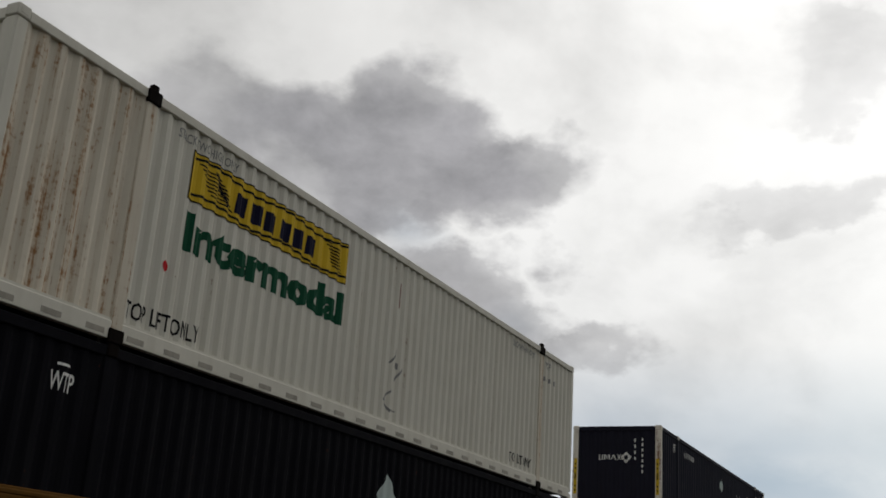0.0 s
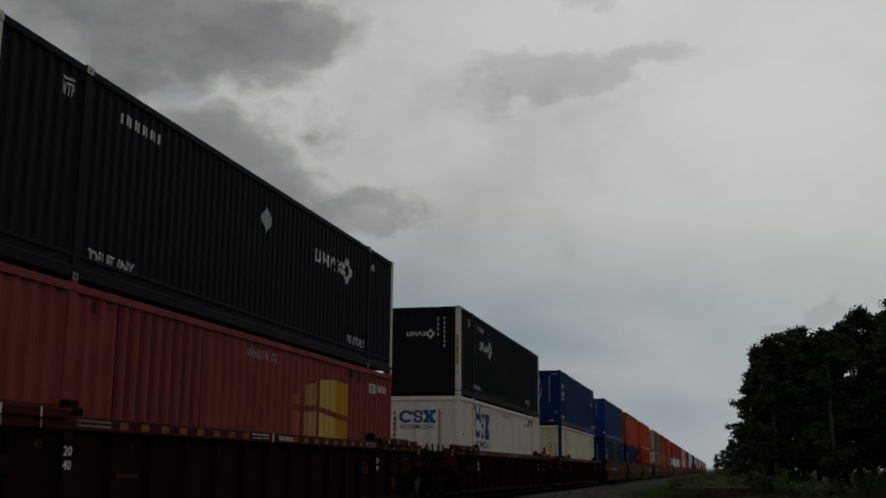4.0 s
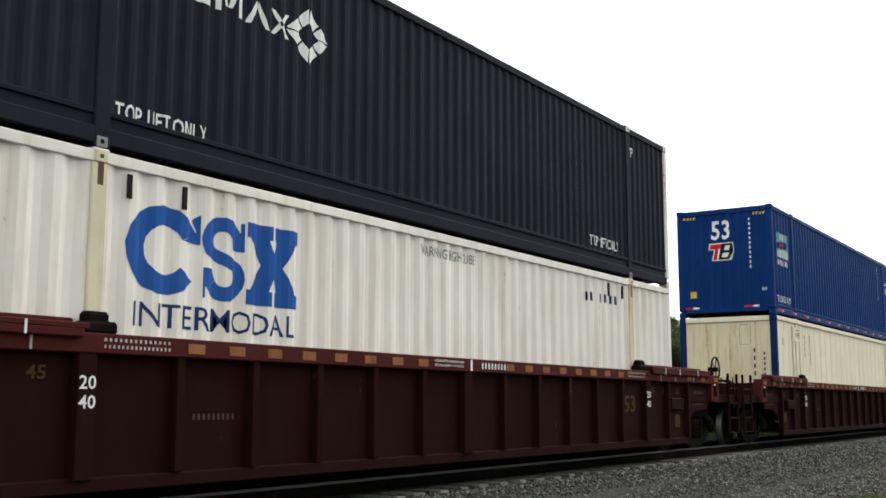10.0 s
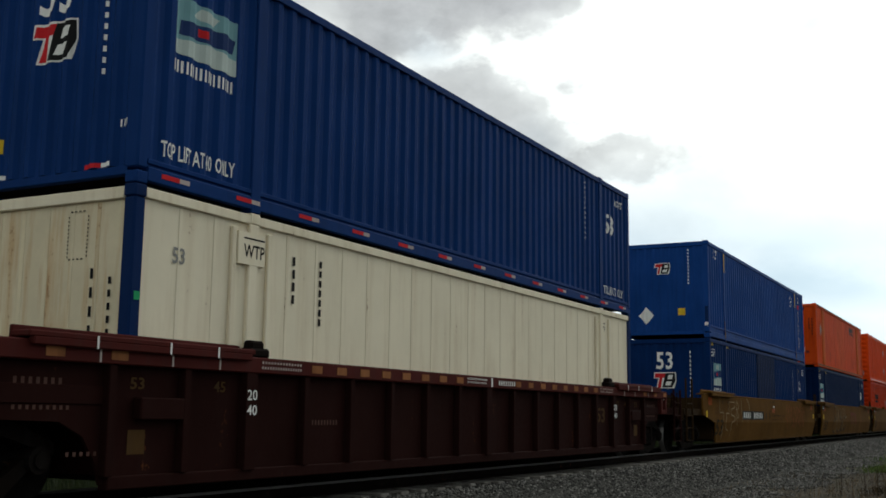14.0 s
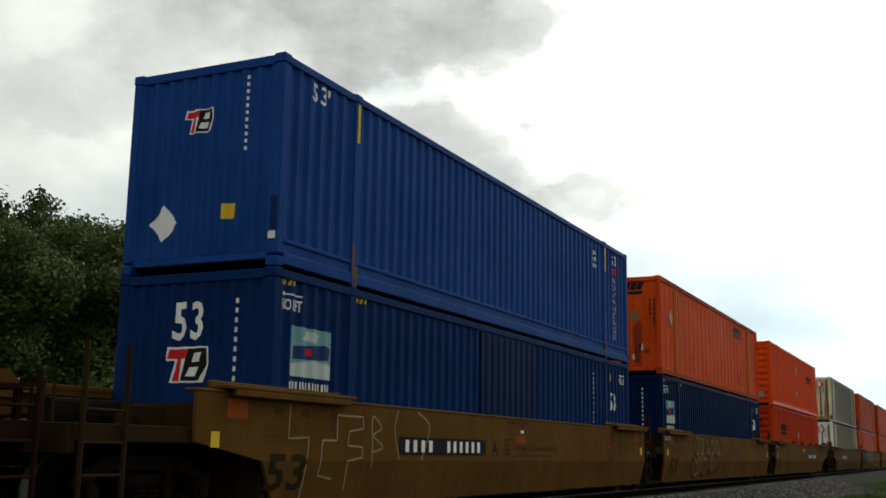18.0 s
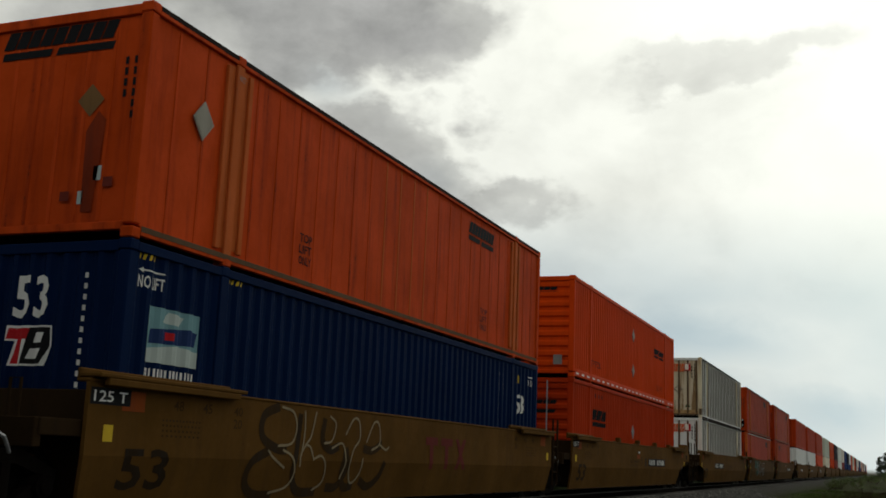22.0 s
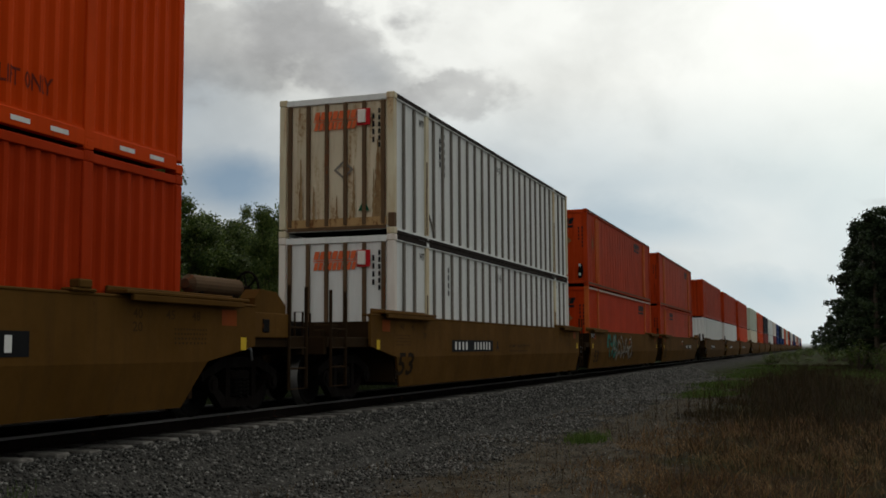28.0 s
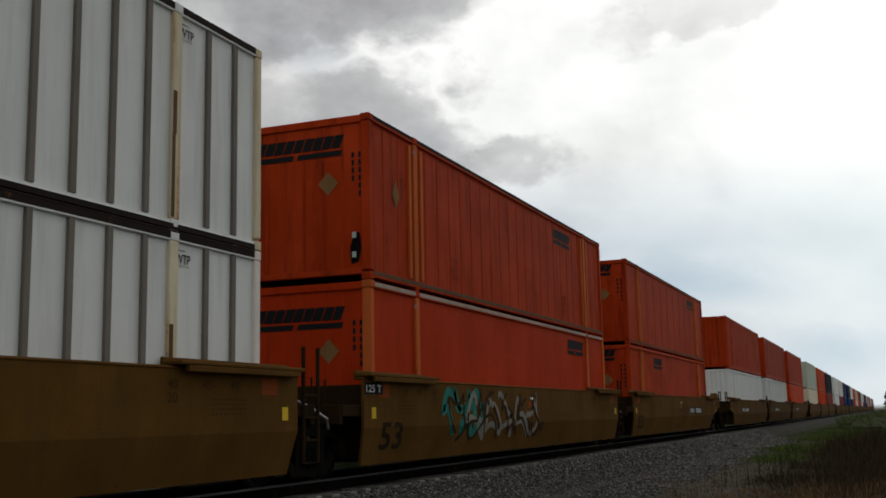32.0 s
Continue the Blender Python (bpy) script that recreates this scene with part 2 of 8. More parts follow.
ORANGE_POST = paint("yellowed_orange_paint", (0.50, 0.11, 0.024), 0.3, 0.2, 0.4, 0.5)
ALU = paint("white_aluminium_sheet", (0.72, 0.732, 0.708), 0.1, 0.0, 0.35, 0.45, dirt_colour=(0.4, 0.4, 0.38))
ALU_RUST = paint("rusty_white_end_sheet", (0.60, 0.52, 0.38), 0.25, 0.5, 0.95, 0.55, (0.24, 0.13, 0.055), (0.36, 0.24, 0.11))
RUST_WASH = paint("orange_brown_rust_wash", (0.40, 0.25, 0.11), 0.4, 0.7, 0.9, 0.65, (0.12, 0.05, 0.02), (0.26, 0.12, 0.045))
ALU_STAIN = paint("brown_stained_white_sheet", (0.30, 0.20, 0.10), 0.4, 0.6, 0.9, 0.6, (0.16, 0.075, 0.03), (0.2, 0.12, 0.055))
BATTEN = paint("grey_batten", (0.19, 0.17, 0.145), 0.3, 0.0, 0.5, 0.5)
BATTEN_RUST = paint("brown_batten", (0.12, 0.075, 0.042), 0.4, 0.4, 0.5, 0.6)
DARKSEAM = paint("dark_seam", (0.0225, 0.017, 0.014), 0.3, 0.2, 0.4, 0.6)
GREENWHITE = paint("pale_green_white_paint", (0.5, 0.54, 0.44), 0.2, 0.1, 0.4, 0.5)
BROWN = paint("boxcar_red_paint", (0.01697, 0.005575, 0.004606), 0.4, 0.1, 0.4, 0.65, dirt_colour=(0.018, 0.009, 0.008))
# top chord, guide plates, end boxes and tanks: lighter than the sides
BROWN_LIGHT = paint("lighter_red_brown_paint", (0.0612, 0.01368, 0.01152), 0.35, 0.1, 0.35, 0.55)
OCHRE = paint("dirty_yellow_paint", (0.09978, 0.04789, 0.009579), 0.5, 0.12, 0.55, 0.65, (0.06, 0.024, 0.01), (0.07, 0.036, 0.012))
# end gear and ladders: much darker and browner than the sides
OCHRE_DARK = paint("dark_brown_ochre_paint", (0.028, 0.016, 0.007), 0.5, 0.3, 0.6, 0.7, (0.04, 0.018, 0.008), (0.014, 0.010, 0.007))
# sooty steel and iron, coloured near-black for the deep shade under the cars
SOOT_SHADED = paint("sooty_shaded_steel", (0.007, 0.006, 0.0055), 0.4, 0.2, 0.4, 0.65)
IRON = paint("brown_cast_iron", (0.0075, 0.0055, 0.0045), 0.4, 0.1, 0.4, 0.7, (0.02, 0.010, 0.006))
WHITE_MARK = paint("white_marking", (0.74, 0.74, 0.71), 0.12, 0.0, 0.4, 0.5, dirt_colour=(0.3, 0.28, 0.25))
FADED_MARK = paint("faded_marking", (0.42, 0.36, 0.33), 0.3, 0.0, 0.5, 0.55)
BLACK_MARK = paint("black_marking", (0.015, 0.015, 0.016), 0.2, 0.0, 0.2, 0.5)
GREY_MARK = paint("grey_marking", (0.24, 0.24, 0.23), 0.2, 0.0, 0.3, 0.5)
BLUE_MARK = paint("blue_marking", (0.022, 0.085, 0.30), 0.25, 0.0, 0.3, 0.45)
NAVY_MARK = paint("navy_marking", (0.02, 0.04, 0.12), 0.2, 0.0, 0.2, 0.45)
INK = paint("dark_ink", (0.012, 0.012, 0.03), 0.2, 0.0, 0.2, 0.45)
TAUPE_MARK = paint("grimy_reflector", (0.34, 0.32, 0.27), 0.3, 0.0, 0.5, 0.5)
GREEN_MARK = paint("green_marking", (0.012, 0.075, 0.04), 0.2, 0.0, 0.2, 0.45)
YELLOW_MARK = paint("yellow_marking", (0.62, 0.42, 0.03), 0.2, 0.0, 0.3, 0.45)
GOLD_MARK = paint("golden_marking", (0.6, 0.4, 0.1), 0.25, 0.0, 0.3, 0.5)
GOLD_DEEP = paint("deep_golden_marking", (0.50, 0.245, 0.018), 0.25, 0.0, 0.3, 0.5)
GOLD_DIM = paint("faded_golden_marking", (0.46, 0.215, 0.09), 0.25, 0.0, 0.3, 0.5)
GOLD_GHOST = paint("almost_gone_golden_marking", (0.37, 0.11, 0.07), 0.25, 0.0, 0.3, 0.5)
RED_MARK = paint("red_marking", (0.50, 0.02, 0.025), 0.2, 0.0, 0.2, 0.45)
RUST_MARK = paint("dark_red_marking", (0.17, 0.03, 0.02), 0.3, 0.0, 0.3, 0.55)
ORANGE_MARK = paint("orange_marking", (0.68, 0.14, 0.05), 0.2, 0.0, 0.2, 0.45)
SKY_MARK = paint("light_blue_marking", (0.1632, 0.3128, 0.34), 0.3, 0.0, 0.2, 0.45)
PALE_MARK = paint("pale_marking", (0.425, 0.493, 0.4675), 0.2, 0.0, 0.2, 0.45)
TEAL_MARK = paint("teal_spray_paint", (0.021, 0.175, 0.14), 0.4, 0.0, 0.3, 0.5)
SHADE_MARK = paint("dark_sprayed_shading", (0.035, 0.02, 0.008), 0.5, 0.0, 0.6, 0.6)
OLD_PLACARD = paint("weathered_placard", (0.21, 0.115, 0.045), 0.4, 0.2, 0.5, 0.6)
SMEAR = paint("soot_smeared_orange", (0.21, 0.028, 0.007), 0.5, 0.0, 0.6, 0.6)
TAN_MARK = paint("thin_tan_spray_paint", (0.25, 0.2, 0.12), 0.4, 0.0, 0.5, 0.55)
SILVER_MARK = paint("silver_spray_paint", (0.21, 0.195, 0.165), 0.3, 0.0, 0.4, 0.5)
ORANGE_PANEL = paint("dull_orange_marking", (0.22, 0.05, 0.01), 0.3, 0.0, 0.4, 0.5)
GREEN_STICKER = paint("green_sticker", (0.03, 0.3, 0.12), 0.1, 0.0, 0.1, 0.4)


def steel(name, colour, rough, metal=1.0):
    m, k = material(name)
    v = place(k)
    n = k.noise(v, 9.0, 5)
    finish(k, k.mix(n, tuple(c * 0.6 for c in colour), colour), k.ramp(n, [(0.3, rough), (0.7, rough + 0.2)]), metal, n, 0.1, 0.004)
    return m


TREAD = steel("worn_tread", (0.2, 0.19, 0.18), 0.4)
RAILTOP = steel("polished_rail_head", (0.16, 0.15, 0.145), 0.5)
# rust, with the shade that the train throws on the rails put in
RUST_SHADED = paint("rusty_shaded_rail_side", (0.0075, 0.005, 0.004), 0.4, 0.2, 0.3, 0.75)
GALV = steel("galvanised_metal", (0.36, 0.37, 0.38), 0.4, 0.7)


def grain(name, dark, light, scale, rough=0.9, bump=0.4, distance=0.01, third=None):
    m, k = material(name)
    v = place(k)
    a, b = k.noise(v, scale, 6, 0.6), k.noise(v, scale * 0.14, 3)
    col = k.mix(k.ramp(a, [(0.3, 0.0), (0.7, 1.0)]), dark, light)
    col = k.mix(k.ramp(b, [(0.4, 0.0), (0.65, 0.6)]), col, third or tuple(0.5 * (x + y) for x, y in zip(dark, light)))
    finish(k, col, rough, 0.0, a, bump, distance, 0.25)
    return m


TIE = grain("weathered_tie", (0.07, 0.064, 0.056), (0.25, 0.235, 0.21), 8.0)
FAINT_GOLD = paint("faint_golden_marking", (0.0682, 0.0372, 0.01364), 0.4, 0.0, 0.5, 0.6)
FAINT_DARK = paint("worn_black_marking", (0.022, 0.014, 0.007), 0.5, 0.0, 0.5, 0.6)
OLD_REFLECTOR = paint("sooty_yellow_reflector", (0.24, 0.10, 0.04), 0.4, 0.0, 0.7, 0.6, dirt_colour=(0.08, 0.03, 0.015))
FAINT_MARK = paint("faint_dark_marking", (0.055, 0.028, 0.009), 0.4, 0.0, 0.5, 0.6)
DIM_MARK = paint("nearly_worn_off_marking", (0.085, 0.045, 0.036), 0.3, 0.0, 0.5, 0.6)
POLE_WOOD = grain("grey_pole_wood", (0.16, 0.14, 0.12), (0.34, 0.32, 0.29), 9.0)
BARK = grain("bark", (0.045, 0.034, 0.025), (0.13, 0.10, 0.075), 7.0, bump=0.8, distance=0.03)


def island_colour(name, stops, rough=0.85, translucent=0.0, noise_scale=0.0):
    """One tint to each small piece of a joined mesh."""
    m, k = material(name)
    r = k.add("ShaderNodeNewGeometry").outputs["Random Per Island"]
    col = k.ramp(r, stops)
    if noise_scale:
        shade = k.add("ShaderNodeMapRange", [(0, k.add("ShaderNodeObjectInfo").outputs["Random"])], in_3=0.72, in_4=1.2).outputs[0]
        col = k.mix(1.0, col, shade, "MULTIPLY")
        n = k.noise(k.add("ShaderNodeTexCoord").outputs["Object"], noise_scale, 3)
        col = k.mix(k.ramp(n, [(0.35, 0.0), (0.7, 0.55)]), col, tuple(c * 0.45 for c in stops[0][1]))
    b = k.add("ShaderNodeBsdfPrincipled", [("Base Color", col)], in_Roughness=rough)
    b.inputs["Specular IOR Level"].default_value = 0.25
    out = b.outputs[0]
    if translucent:
        t = k.add("ShaderNodeBsdfTranslucent", [("Color", col)])
        out = k.add("ShaderNodeMixShader", [(1, out), (2, t.outputs[0])], in_0=translucent).outputs[0]
    k.add("ShaderNodeOutputMaterial", [("Surface", out)])
    return m


STONE = island_colour("crushed_stone", [(0.0, (0.0179, 0.0179, 0.0159)), (0.45, (0.0485, 0.0477, 0.043)), (0.8, (0.111, 0.107, 0.097)), (1.0, (0.249, 0.242, 0.222))], 0.85)
LEAF = island_colour("broad_leaves", [(0.0, (0.026, 0.048, 0.010)), (0.5, (0.07, 0.11, 0.022)), (0.85, (0.13, 0.17, 0.038)), (1.0, (0.21, 0.24, 0.065))], 0.6, 0.35, 0.35)
NEEDLE = island_colour("pine_needles", [(0.0, (0.014, 0.026, 0.01)), (0.6, (0.028, 0.05, 0.016)), (1.0, (0.055, 0.08, 0.026))], 0.65, 0.12, 0.4)
BUSHLEAF = island_colour("bright_bush_leaves", [(0.0, (0.06, 0.10, 0.03)), (0.6, (0.12, 0.18, 0.06)), (1.0, (0.22, 0.28, 0.12))], 0.6, 0.3)
DRYGRASS = island_colour("dry_brown_weeds", [(0.0, (0.0348, 0.0231, 0.0116)), (0.4, (0.0601, 0.0393, 0.0197)), (0.75, (0.139, 0.0949, 0.0486)), (0.9, (0.197, 0.139, 0.0741)), (1.0, (0.0694, 0.0811, 0.0231))], 0.9, 0.25)
RUSTGRASS = island_colour("rust_brown_weeds", [(0.0, (0.0461, 0.0237, 0.0119)), (0.45, (0.112, 0.0592, 0.0264)), (0.85, (0.264, 0.152, 0.0659)), (1.0, (0.0789, 0.0723, 0.0237))], 0.9, 0.25)
FARWEED = island_colour("dark_olive_weeds", [(0.0, (0.013, 0.010, 0.004)), (0.5, (0.030, 0.020, 0.009)), (0.85, (0.06, 0.038, 0.018)), (1.0, (0.03, 0.036, 0.01))], 0.9, 0.25)
STRAW = island_colour("pale_straw", [(0.0, (0.0805, 0.0483, 0.023)), (0.5, (0.196, 0.121, 0.0575)), (1.0, (0.391, 0.265, 0.138))], 0.9, 0.25)
# oily stone, with the shade under the train put into its colour
OILY_STONE_SHADED = island_colour("oily_shaded_stone", [(0.0, (0.02, 0.019, 0.017)), (0.6, (0.045, 0.042, 0.038)), (1.0, (0.09, 0.085, 0.075))], 0.8)
DEEPGRASS = island_colour("dark_green_grass", [(0.0, (0.008, 0.013, 0.004)), (0.7, (0.02, 0.03, 0.008)), (1.0, (0.04, 0.048, 0.016))], 0.85, 0.2)
GREENGRASS = island_colour("green_grass_blades", [(0.0, (0.031, 0.0589, 0.00992)), (0.6, (0.062, 0.108, 0.0186)), (1.0, (0.124, 0.167, 0.0434))], 0.8, 0.3)


def ground_material():
    m, k = material("gravel_dirt_and_grass")
    tc = k.add("ShaderNodeTexCoord").outputs["Object"]
    sep = k.add("ShaderNodeSeparateXYZ", [(0, tc)])
    patch, mid, fine = k.noise(tc, 0.22, 4), k.noise(tc, 1.3, 5), k.noise(tc, 22.0, 5, 0.65)
    cell = k.add("ShaderNodeTexVoronoi", [("Vector", tc)], in_Scale=24.0)
    stones = k.mix(k.ramp(cell.outputs["Color"], [(0.1, 0.0), (0.9, 1.0)]), (0.044, 0.043, 0.039), (0.14, 0.135, 0.122))
    stones = k.mix(k.ramp(cell.outputs["Distance"], [(0.0, 0.0), (0.6, 0.75)]), stones, (0.03, 0.029, 0.027))
    dirt = k.mix(k.ramp(fine, [(0.35, 0.0), (0.65, 1.0)]), (0.03, 0.026, 0.019), (0.135, 0.117, 0.092))
    dirt = k.mix(k.ramp(mid, [(0.46, 0.0), (0.66, 0.7)]), dirt, (0.035, 0.026, 0.016))
    weeds = k.mix(k.ramp(fine, [(0.35, 0.0), (0.65, 1.0)]), (0.014, 0.009, 0.005), (0.036, 0.024, 0.012))
    weeds = k.mix(k.ramp(patch, [(0.45, 0.0), (0.6, 0.8)]), weeds, (0.03, 0.036, 0.010))
    away = k.add("ShaderNodeMapRange", [(0, sep.outputs[1])], in_1=12.0, in_2=34.0, in_3=-0.3, in_4=0.6).outputs[0]
    side = k.math("ADD", k.math("ADD", sep.outputs[0], away), k.math("MULTIPLY", k.math("SUBTRACT", mid, 0.5), 2.6))
    to_dirt = k.add("ShaderNodeMapRange", [(0, side)], in_1=-5.9, in_2=-4.7).outputs[0]
    to_weeds = k.add("ShaderNodeMapRange", [(0, side)], in_1=-2.9, in_2=-1.9).outputs[0]
    back = k.add("ShaderNodeMapRange", [(0, sep.outputs[0])], in_1=-12.4, in_2=-13.6).outputs[0]
    col = k.mix(to_dirt, stones, dirt)
    col = k.mix(to_weeds, col, weeds)
    col = k.mix(back, col, (0.02, 0.028, 0.01))
    lawn = k.math("MULTIPLY", k.add("ShaderNodeMapRange", [(0, side)], in_1=0.6, in_2=2.4).outputs[0], k.add("ShaderNodeMapRange", [(0, sep.outputs[1])], in_1=22.0, in_2=34.0).outputs[0])
    col = k.mix(lawn, col, k.mix(fine, (0.02, 0.024, 0.006), (0.055, 0.058, 0.015)))
    verge = k.math("MULTIPLY", k.add("ShaderNodeMapRange", [(0, sep.outputs[1])], in_1=40.0, in_2=75.0).outputs[0], k.add("ShaderNodeMapRange", [(0, side)], in_1=-6.6, in_2=-5.4).outputs[0])
    col = k.mix(verge, col, k.mix(fine, (0.014, 0.02, 0.006), (0.04, 0.05, 0.014)))
    # between the rails: oil, and the train's shade mixed into the ground colour
    oil_shade = k.math("ABSOLUTE", k.math("ADD", k.math("ADD", sep.outputs[0], 9.197), k.math("MULTIPLY", k.math("SUBTRACT", mid, 0.5), 0.5)))
    col = k.mix(k.ramp(oil_shade, [(0.62, 0.85), (1.0, 0.0)]), col, (0.022, 0.02, 0.018))
    clump = k.noise(tc, 4.5, 5, 0.7)
    col = k.mix(k.math("MULTIPLY", k.ramp(clump, [(0.48, 0.0), (0.62, 0.75)]), to_dirt), col, (0.026, 0.02, 0.011))
    h = k.math("ADD", k.math("MULTIPLY", cell.outputs["Distance"], -1.0), fine)
    finish(k, col, 0.95, 0.0, h, 0.6, 0.03, 0.02)
    return m


GROUND = ground_material()

# ---- helpers for meshes ----
XC = -9.197                       # centre of the track
LOW, HIGH, TALL = 0.36, 3.27, 2.90  # floor of the lower and the upper container over the rail, height of one
HALF_L, HALF_W = 8.08, 1.295


def run(t):
    """How far the train has rolled at t seconds."""
    s = (t - 16) / 10
    return 5.0807 * t + 1.9461 * s ** 2 + 0.6345 * s ** 3 - 0.0810 * s ** 4 - 0.0296 * s ** 5


def part(name, bm, mat, parent, label="", m=None):
    """Links a bmesh, or a mesh that exists, as one mesh object under a thing."""
    if isinstance(bm, bmesh.types.BMesh):
        me = bpy.data.meshes.new(name)
        bm.to_mesh(me)
        bm.free()
    else:
        me = bm
    if mat is not None and not me.materials:
        me.materials.append(mat)
    ob = new(name, me)
    ob.parent = parent
    if m is not None:
        ob.matrix_basis = m
    if label:
        ob["label"] = label
    return ob


MESHES = {}
SMALL = ("numbering", "small_print", "sign_scroll", "sign_figure", "hazard_stripe", "hatch_frame")   # too small to pick apart


def shared(key, build, mat):
    """A mesh made once for each key and material."""
    k = (key, mat.name)
    if k not in MESHES:
        bm = build()
        me = bpy.data.meshes.new(key[0])
        bm.to_mesh(me)
        bm.free()
        me.materials.append(mat)
        MESHES[k] = me
    return MESHES[k]


def box(bm, x0, x1, y0, y1, z0, z1):
    v = [bm.verts.new(p) for p in ((x0, y0, z0), (x1, y0, z0), (x1, y1, z0), (x0, y1, z0), (x0, y0, z1), (x1, y0, z1), (x1, y1, z1), (x0, y1, z1))]
    for f in ((0, 3, 2, 1), (4, 5, 6, 7), (0, 1, 5, 4), (1, 2, 6, 5), (2, 3, 7, 6), (3, 0, 4, 7)):
        bm.faces.new([v[i] for i in f])
    return v


def boxes(*rows):
    bm = bmesh.new()
    for r in rows:
        box(bm, *r)
    return bm


def rounded(c, *rows):
    """Boxes with edges broken by c."""
    bm = boxes(*rows)
    bmesh.ops.bevel(bm, geom=bm.edges[:], offset=c, segments=1, affect="EDGES", clamp_overlap=True)
    return bm


def prism(bm, outline, x0, x1):
    """An outline in (y, z), drawn out from x0 to x1."""
    a = [bm.verts.new((x0, y, z)) for y, z in outline]
    b = [bm.verts.new((x1, y, z)) for y, z in outline]
    n = len(outline)
    bm.faces.new(a)
    bm.faces.new(b[::-1])
    for i in range(n):
        j = (i + 1) % n
        bm.faces.new((a[j], a[i], b[i], b[j]))
    bmesh.ops.recalc_face_normals(bm, faces=bm.faces[:])
    return bm


def bar_along(outline, y0, y1):
    """An outline in (x, z), drawn out from y0 to y1."""
    bm = bmesh.new()
    a = [bm.verts.new((x, y0, z)) for x, z in outline]
    b = [bm.verts.new((x, y1, z)) for x, z in outline]
    n = len(outline)
    for i in range(n):
        j = (i + 1) % n
        bm.faces.new((a[i], a[j], b[j], b[i]))
    bm.faces.new(a[::-1])
    bm.faces.new(b)
    bmesh.ops.recalc_face_normals(bm, faces=bm.faces[:])
    return bm


def rod(bm, p, q, r, n=8, r2=None):
    """A round bar from p to q."""
    p, q = Vector(p), Vector(q)
    z = (q - p).normalized()
    x = z.orthogonal().normalized()
    y = z.cross(x)
    ring = lambda c, rr: [bm.verts.new(c + x * (rr * math.cos(a)) + y * (rr * math.sin(a))) for a in (2 * math.pi * i / n for i in range(n))]
    a, b = ring(p, r), ring(q, r if r2 is None else r2)
    for i in range(n):
        j = (i + 1) % n
        bm.faces.new((a[i], a[j], b[j], b[i]))
    bm.faces.new(a[::-1])
    bm.faces.new(b)
    return bm


def pipe(bm, points, r, n=6):
    """A round bar bent along points, in one skin."""
    pts = [Vector(p) for p in points]
    rings, x = [], None
    for i, p in enumerate(pts):
        t = (pts[min(i + 1, len(pts) - 1)] - pts[max(i - 1, 0)]).normalized()
        x = t.orthogonal().normalized() if x is None else (x - t * x.dot(t)).normalized()
        y = t.cross(x)
        rings.append([bm.verts.new(p + x * (r * math.cos(a)) + y * (r * math.sin(a))) for a in (2 * math.pi * j / n for j in range(n))])
    for a, b in zip(rings, rings[1:]):
        for i in range(n):
            j = (i + 1) % n
            bm.faces.new((a[i], a[j], b[j], b[i]))
    bm.faces.new(rings[0][::-1])
    bm.faces.new(rings[-1])
    return bm


# ---- lettering, all made in one go ----
WORDS = ["TOP LIFT ONLY", "STACK TWO HIGH ONLY", "Intermodal", "INTERMODAL", "WTP", "WARNING HIGH CUBE", "53", "20", "40", "45", "48",
         "TOP LIFT AT 40 ONLY", "NO LIFT", "125 T", "A", "B", "LD LMT 118,400 PER UNIT", "TOP", "LIFT", "ONLY", "53/102", "53'",
         "NON-INTERCHANGE CAR", "SEE EQUIPMENT REGISTER", "D", "V", "N", "T", "G", "E"]
GLYPHS = {}


def cast_letters():
    obs = []
    for w in WORDS:
        cu = bpy.data.curves.new("letters", "FONT")
        cu.body, cu.resolution_u, cu.offset = w, 2, 0.05 if w == "Intermodal" else 0.02 if w == "53" else 0.004 if "M" in w else 0.012
        ob = new("letters", cu)
        obs.append((w, ob, cu))
    dg = bpy.context.evaluated_depsgraph_get()
    for w, ob, cu in obs:
        me = bpy.data.meshes.new_from_object(ob.evaluated_get(dg))
        co = np.array([v.co[:2] for v in me.vertices])
        lo, hi = co.min(0), co.max(0)
        co = (co - lo) / (hi - lo)
        GLYPHS[w] = (co, [tuple(p.vertices) for p in me.polygons])
        bpy.data.meshes.remove(me)
    for w, ob, cu in obs:
        bpy.data.objects.remove(ob)
        bpy.data.curves.remove(cu)


cast_letters()


def shape(polys):
    """Flat outlines in a unit square."""
    co, faces = [], []
    for p in polys:
        faces.append(tuple(range(len(co), len(co) + len(p))))
        co.extend(p)
    return np.array(co, float), faces


def rect(x0=0, y0=0, x1=1, y1=1):
    return [(x0, y0), (x1, y0), (x1, y1), (x0, y1)]


RECT = shape([rect()])
DIAMOND = shape([[(0.5, 0), (1, 0.5), (0.5, 1), (0, 0.5)]])
DISC = shape([[(0.5 + 0.5 * math.cos(a), 0.5 + 0.5 * math.sin(a)) for a in (2 * math.pi * i / 14 for i in range(14))]])


def bars(n, gap=0.42, upright=False):
    """Unreadable or private characters: a row or a column of n bars."""
    if not upright:
        gap = max(gap, 0.55)
    if upright:
        return shape([rect(0.15, 1 - (i + 1 - gap) / n, 0.85, 1 - i / n) for i in range(n)])
    return shape([rect(i / n, 0, (i + 1 - gap) / n, 1) for i in range(n)])


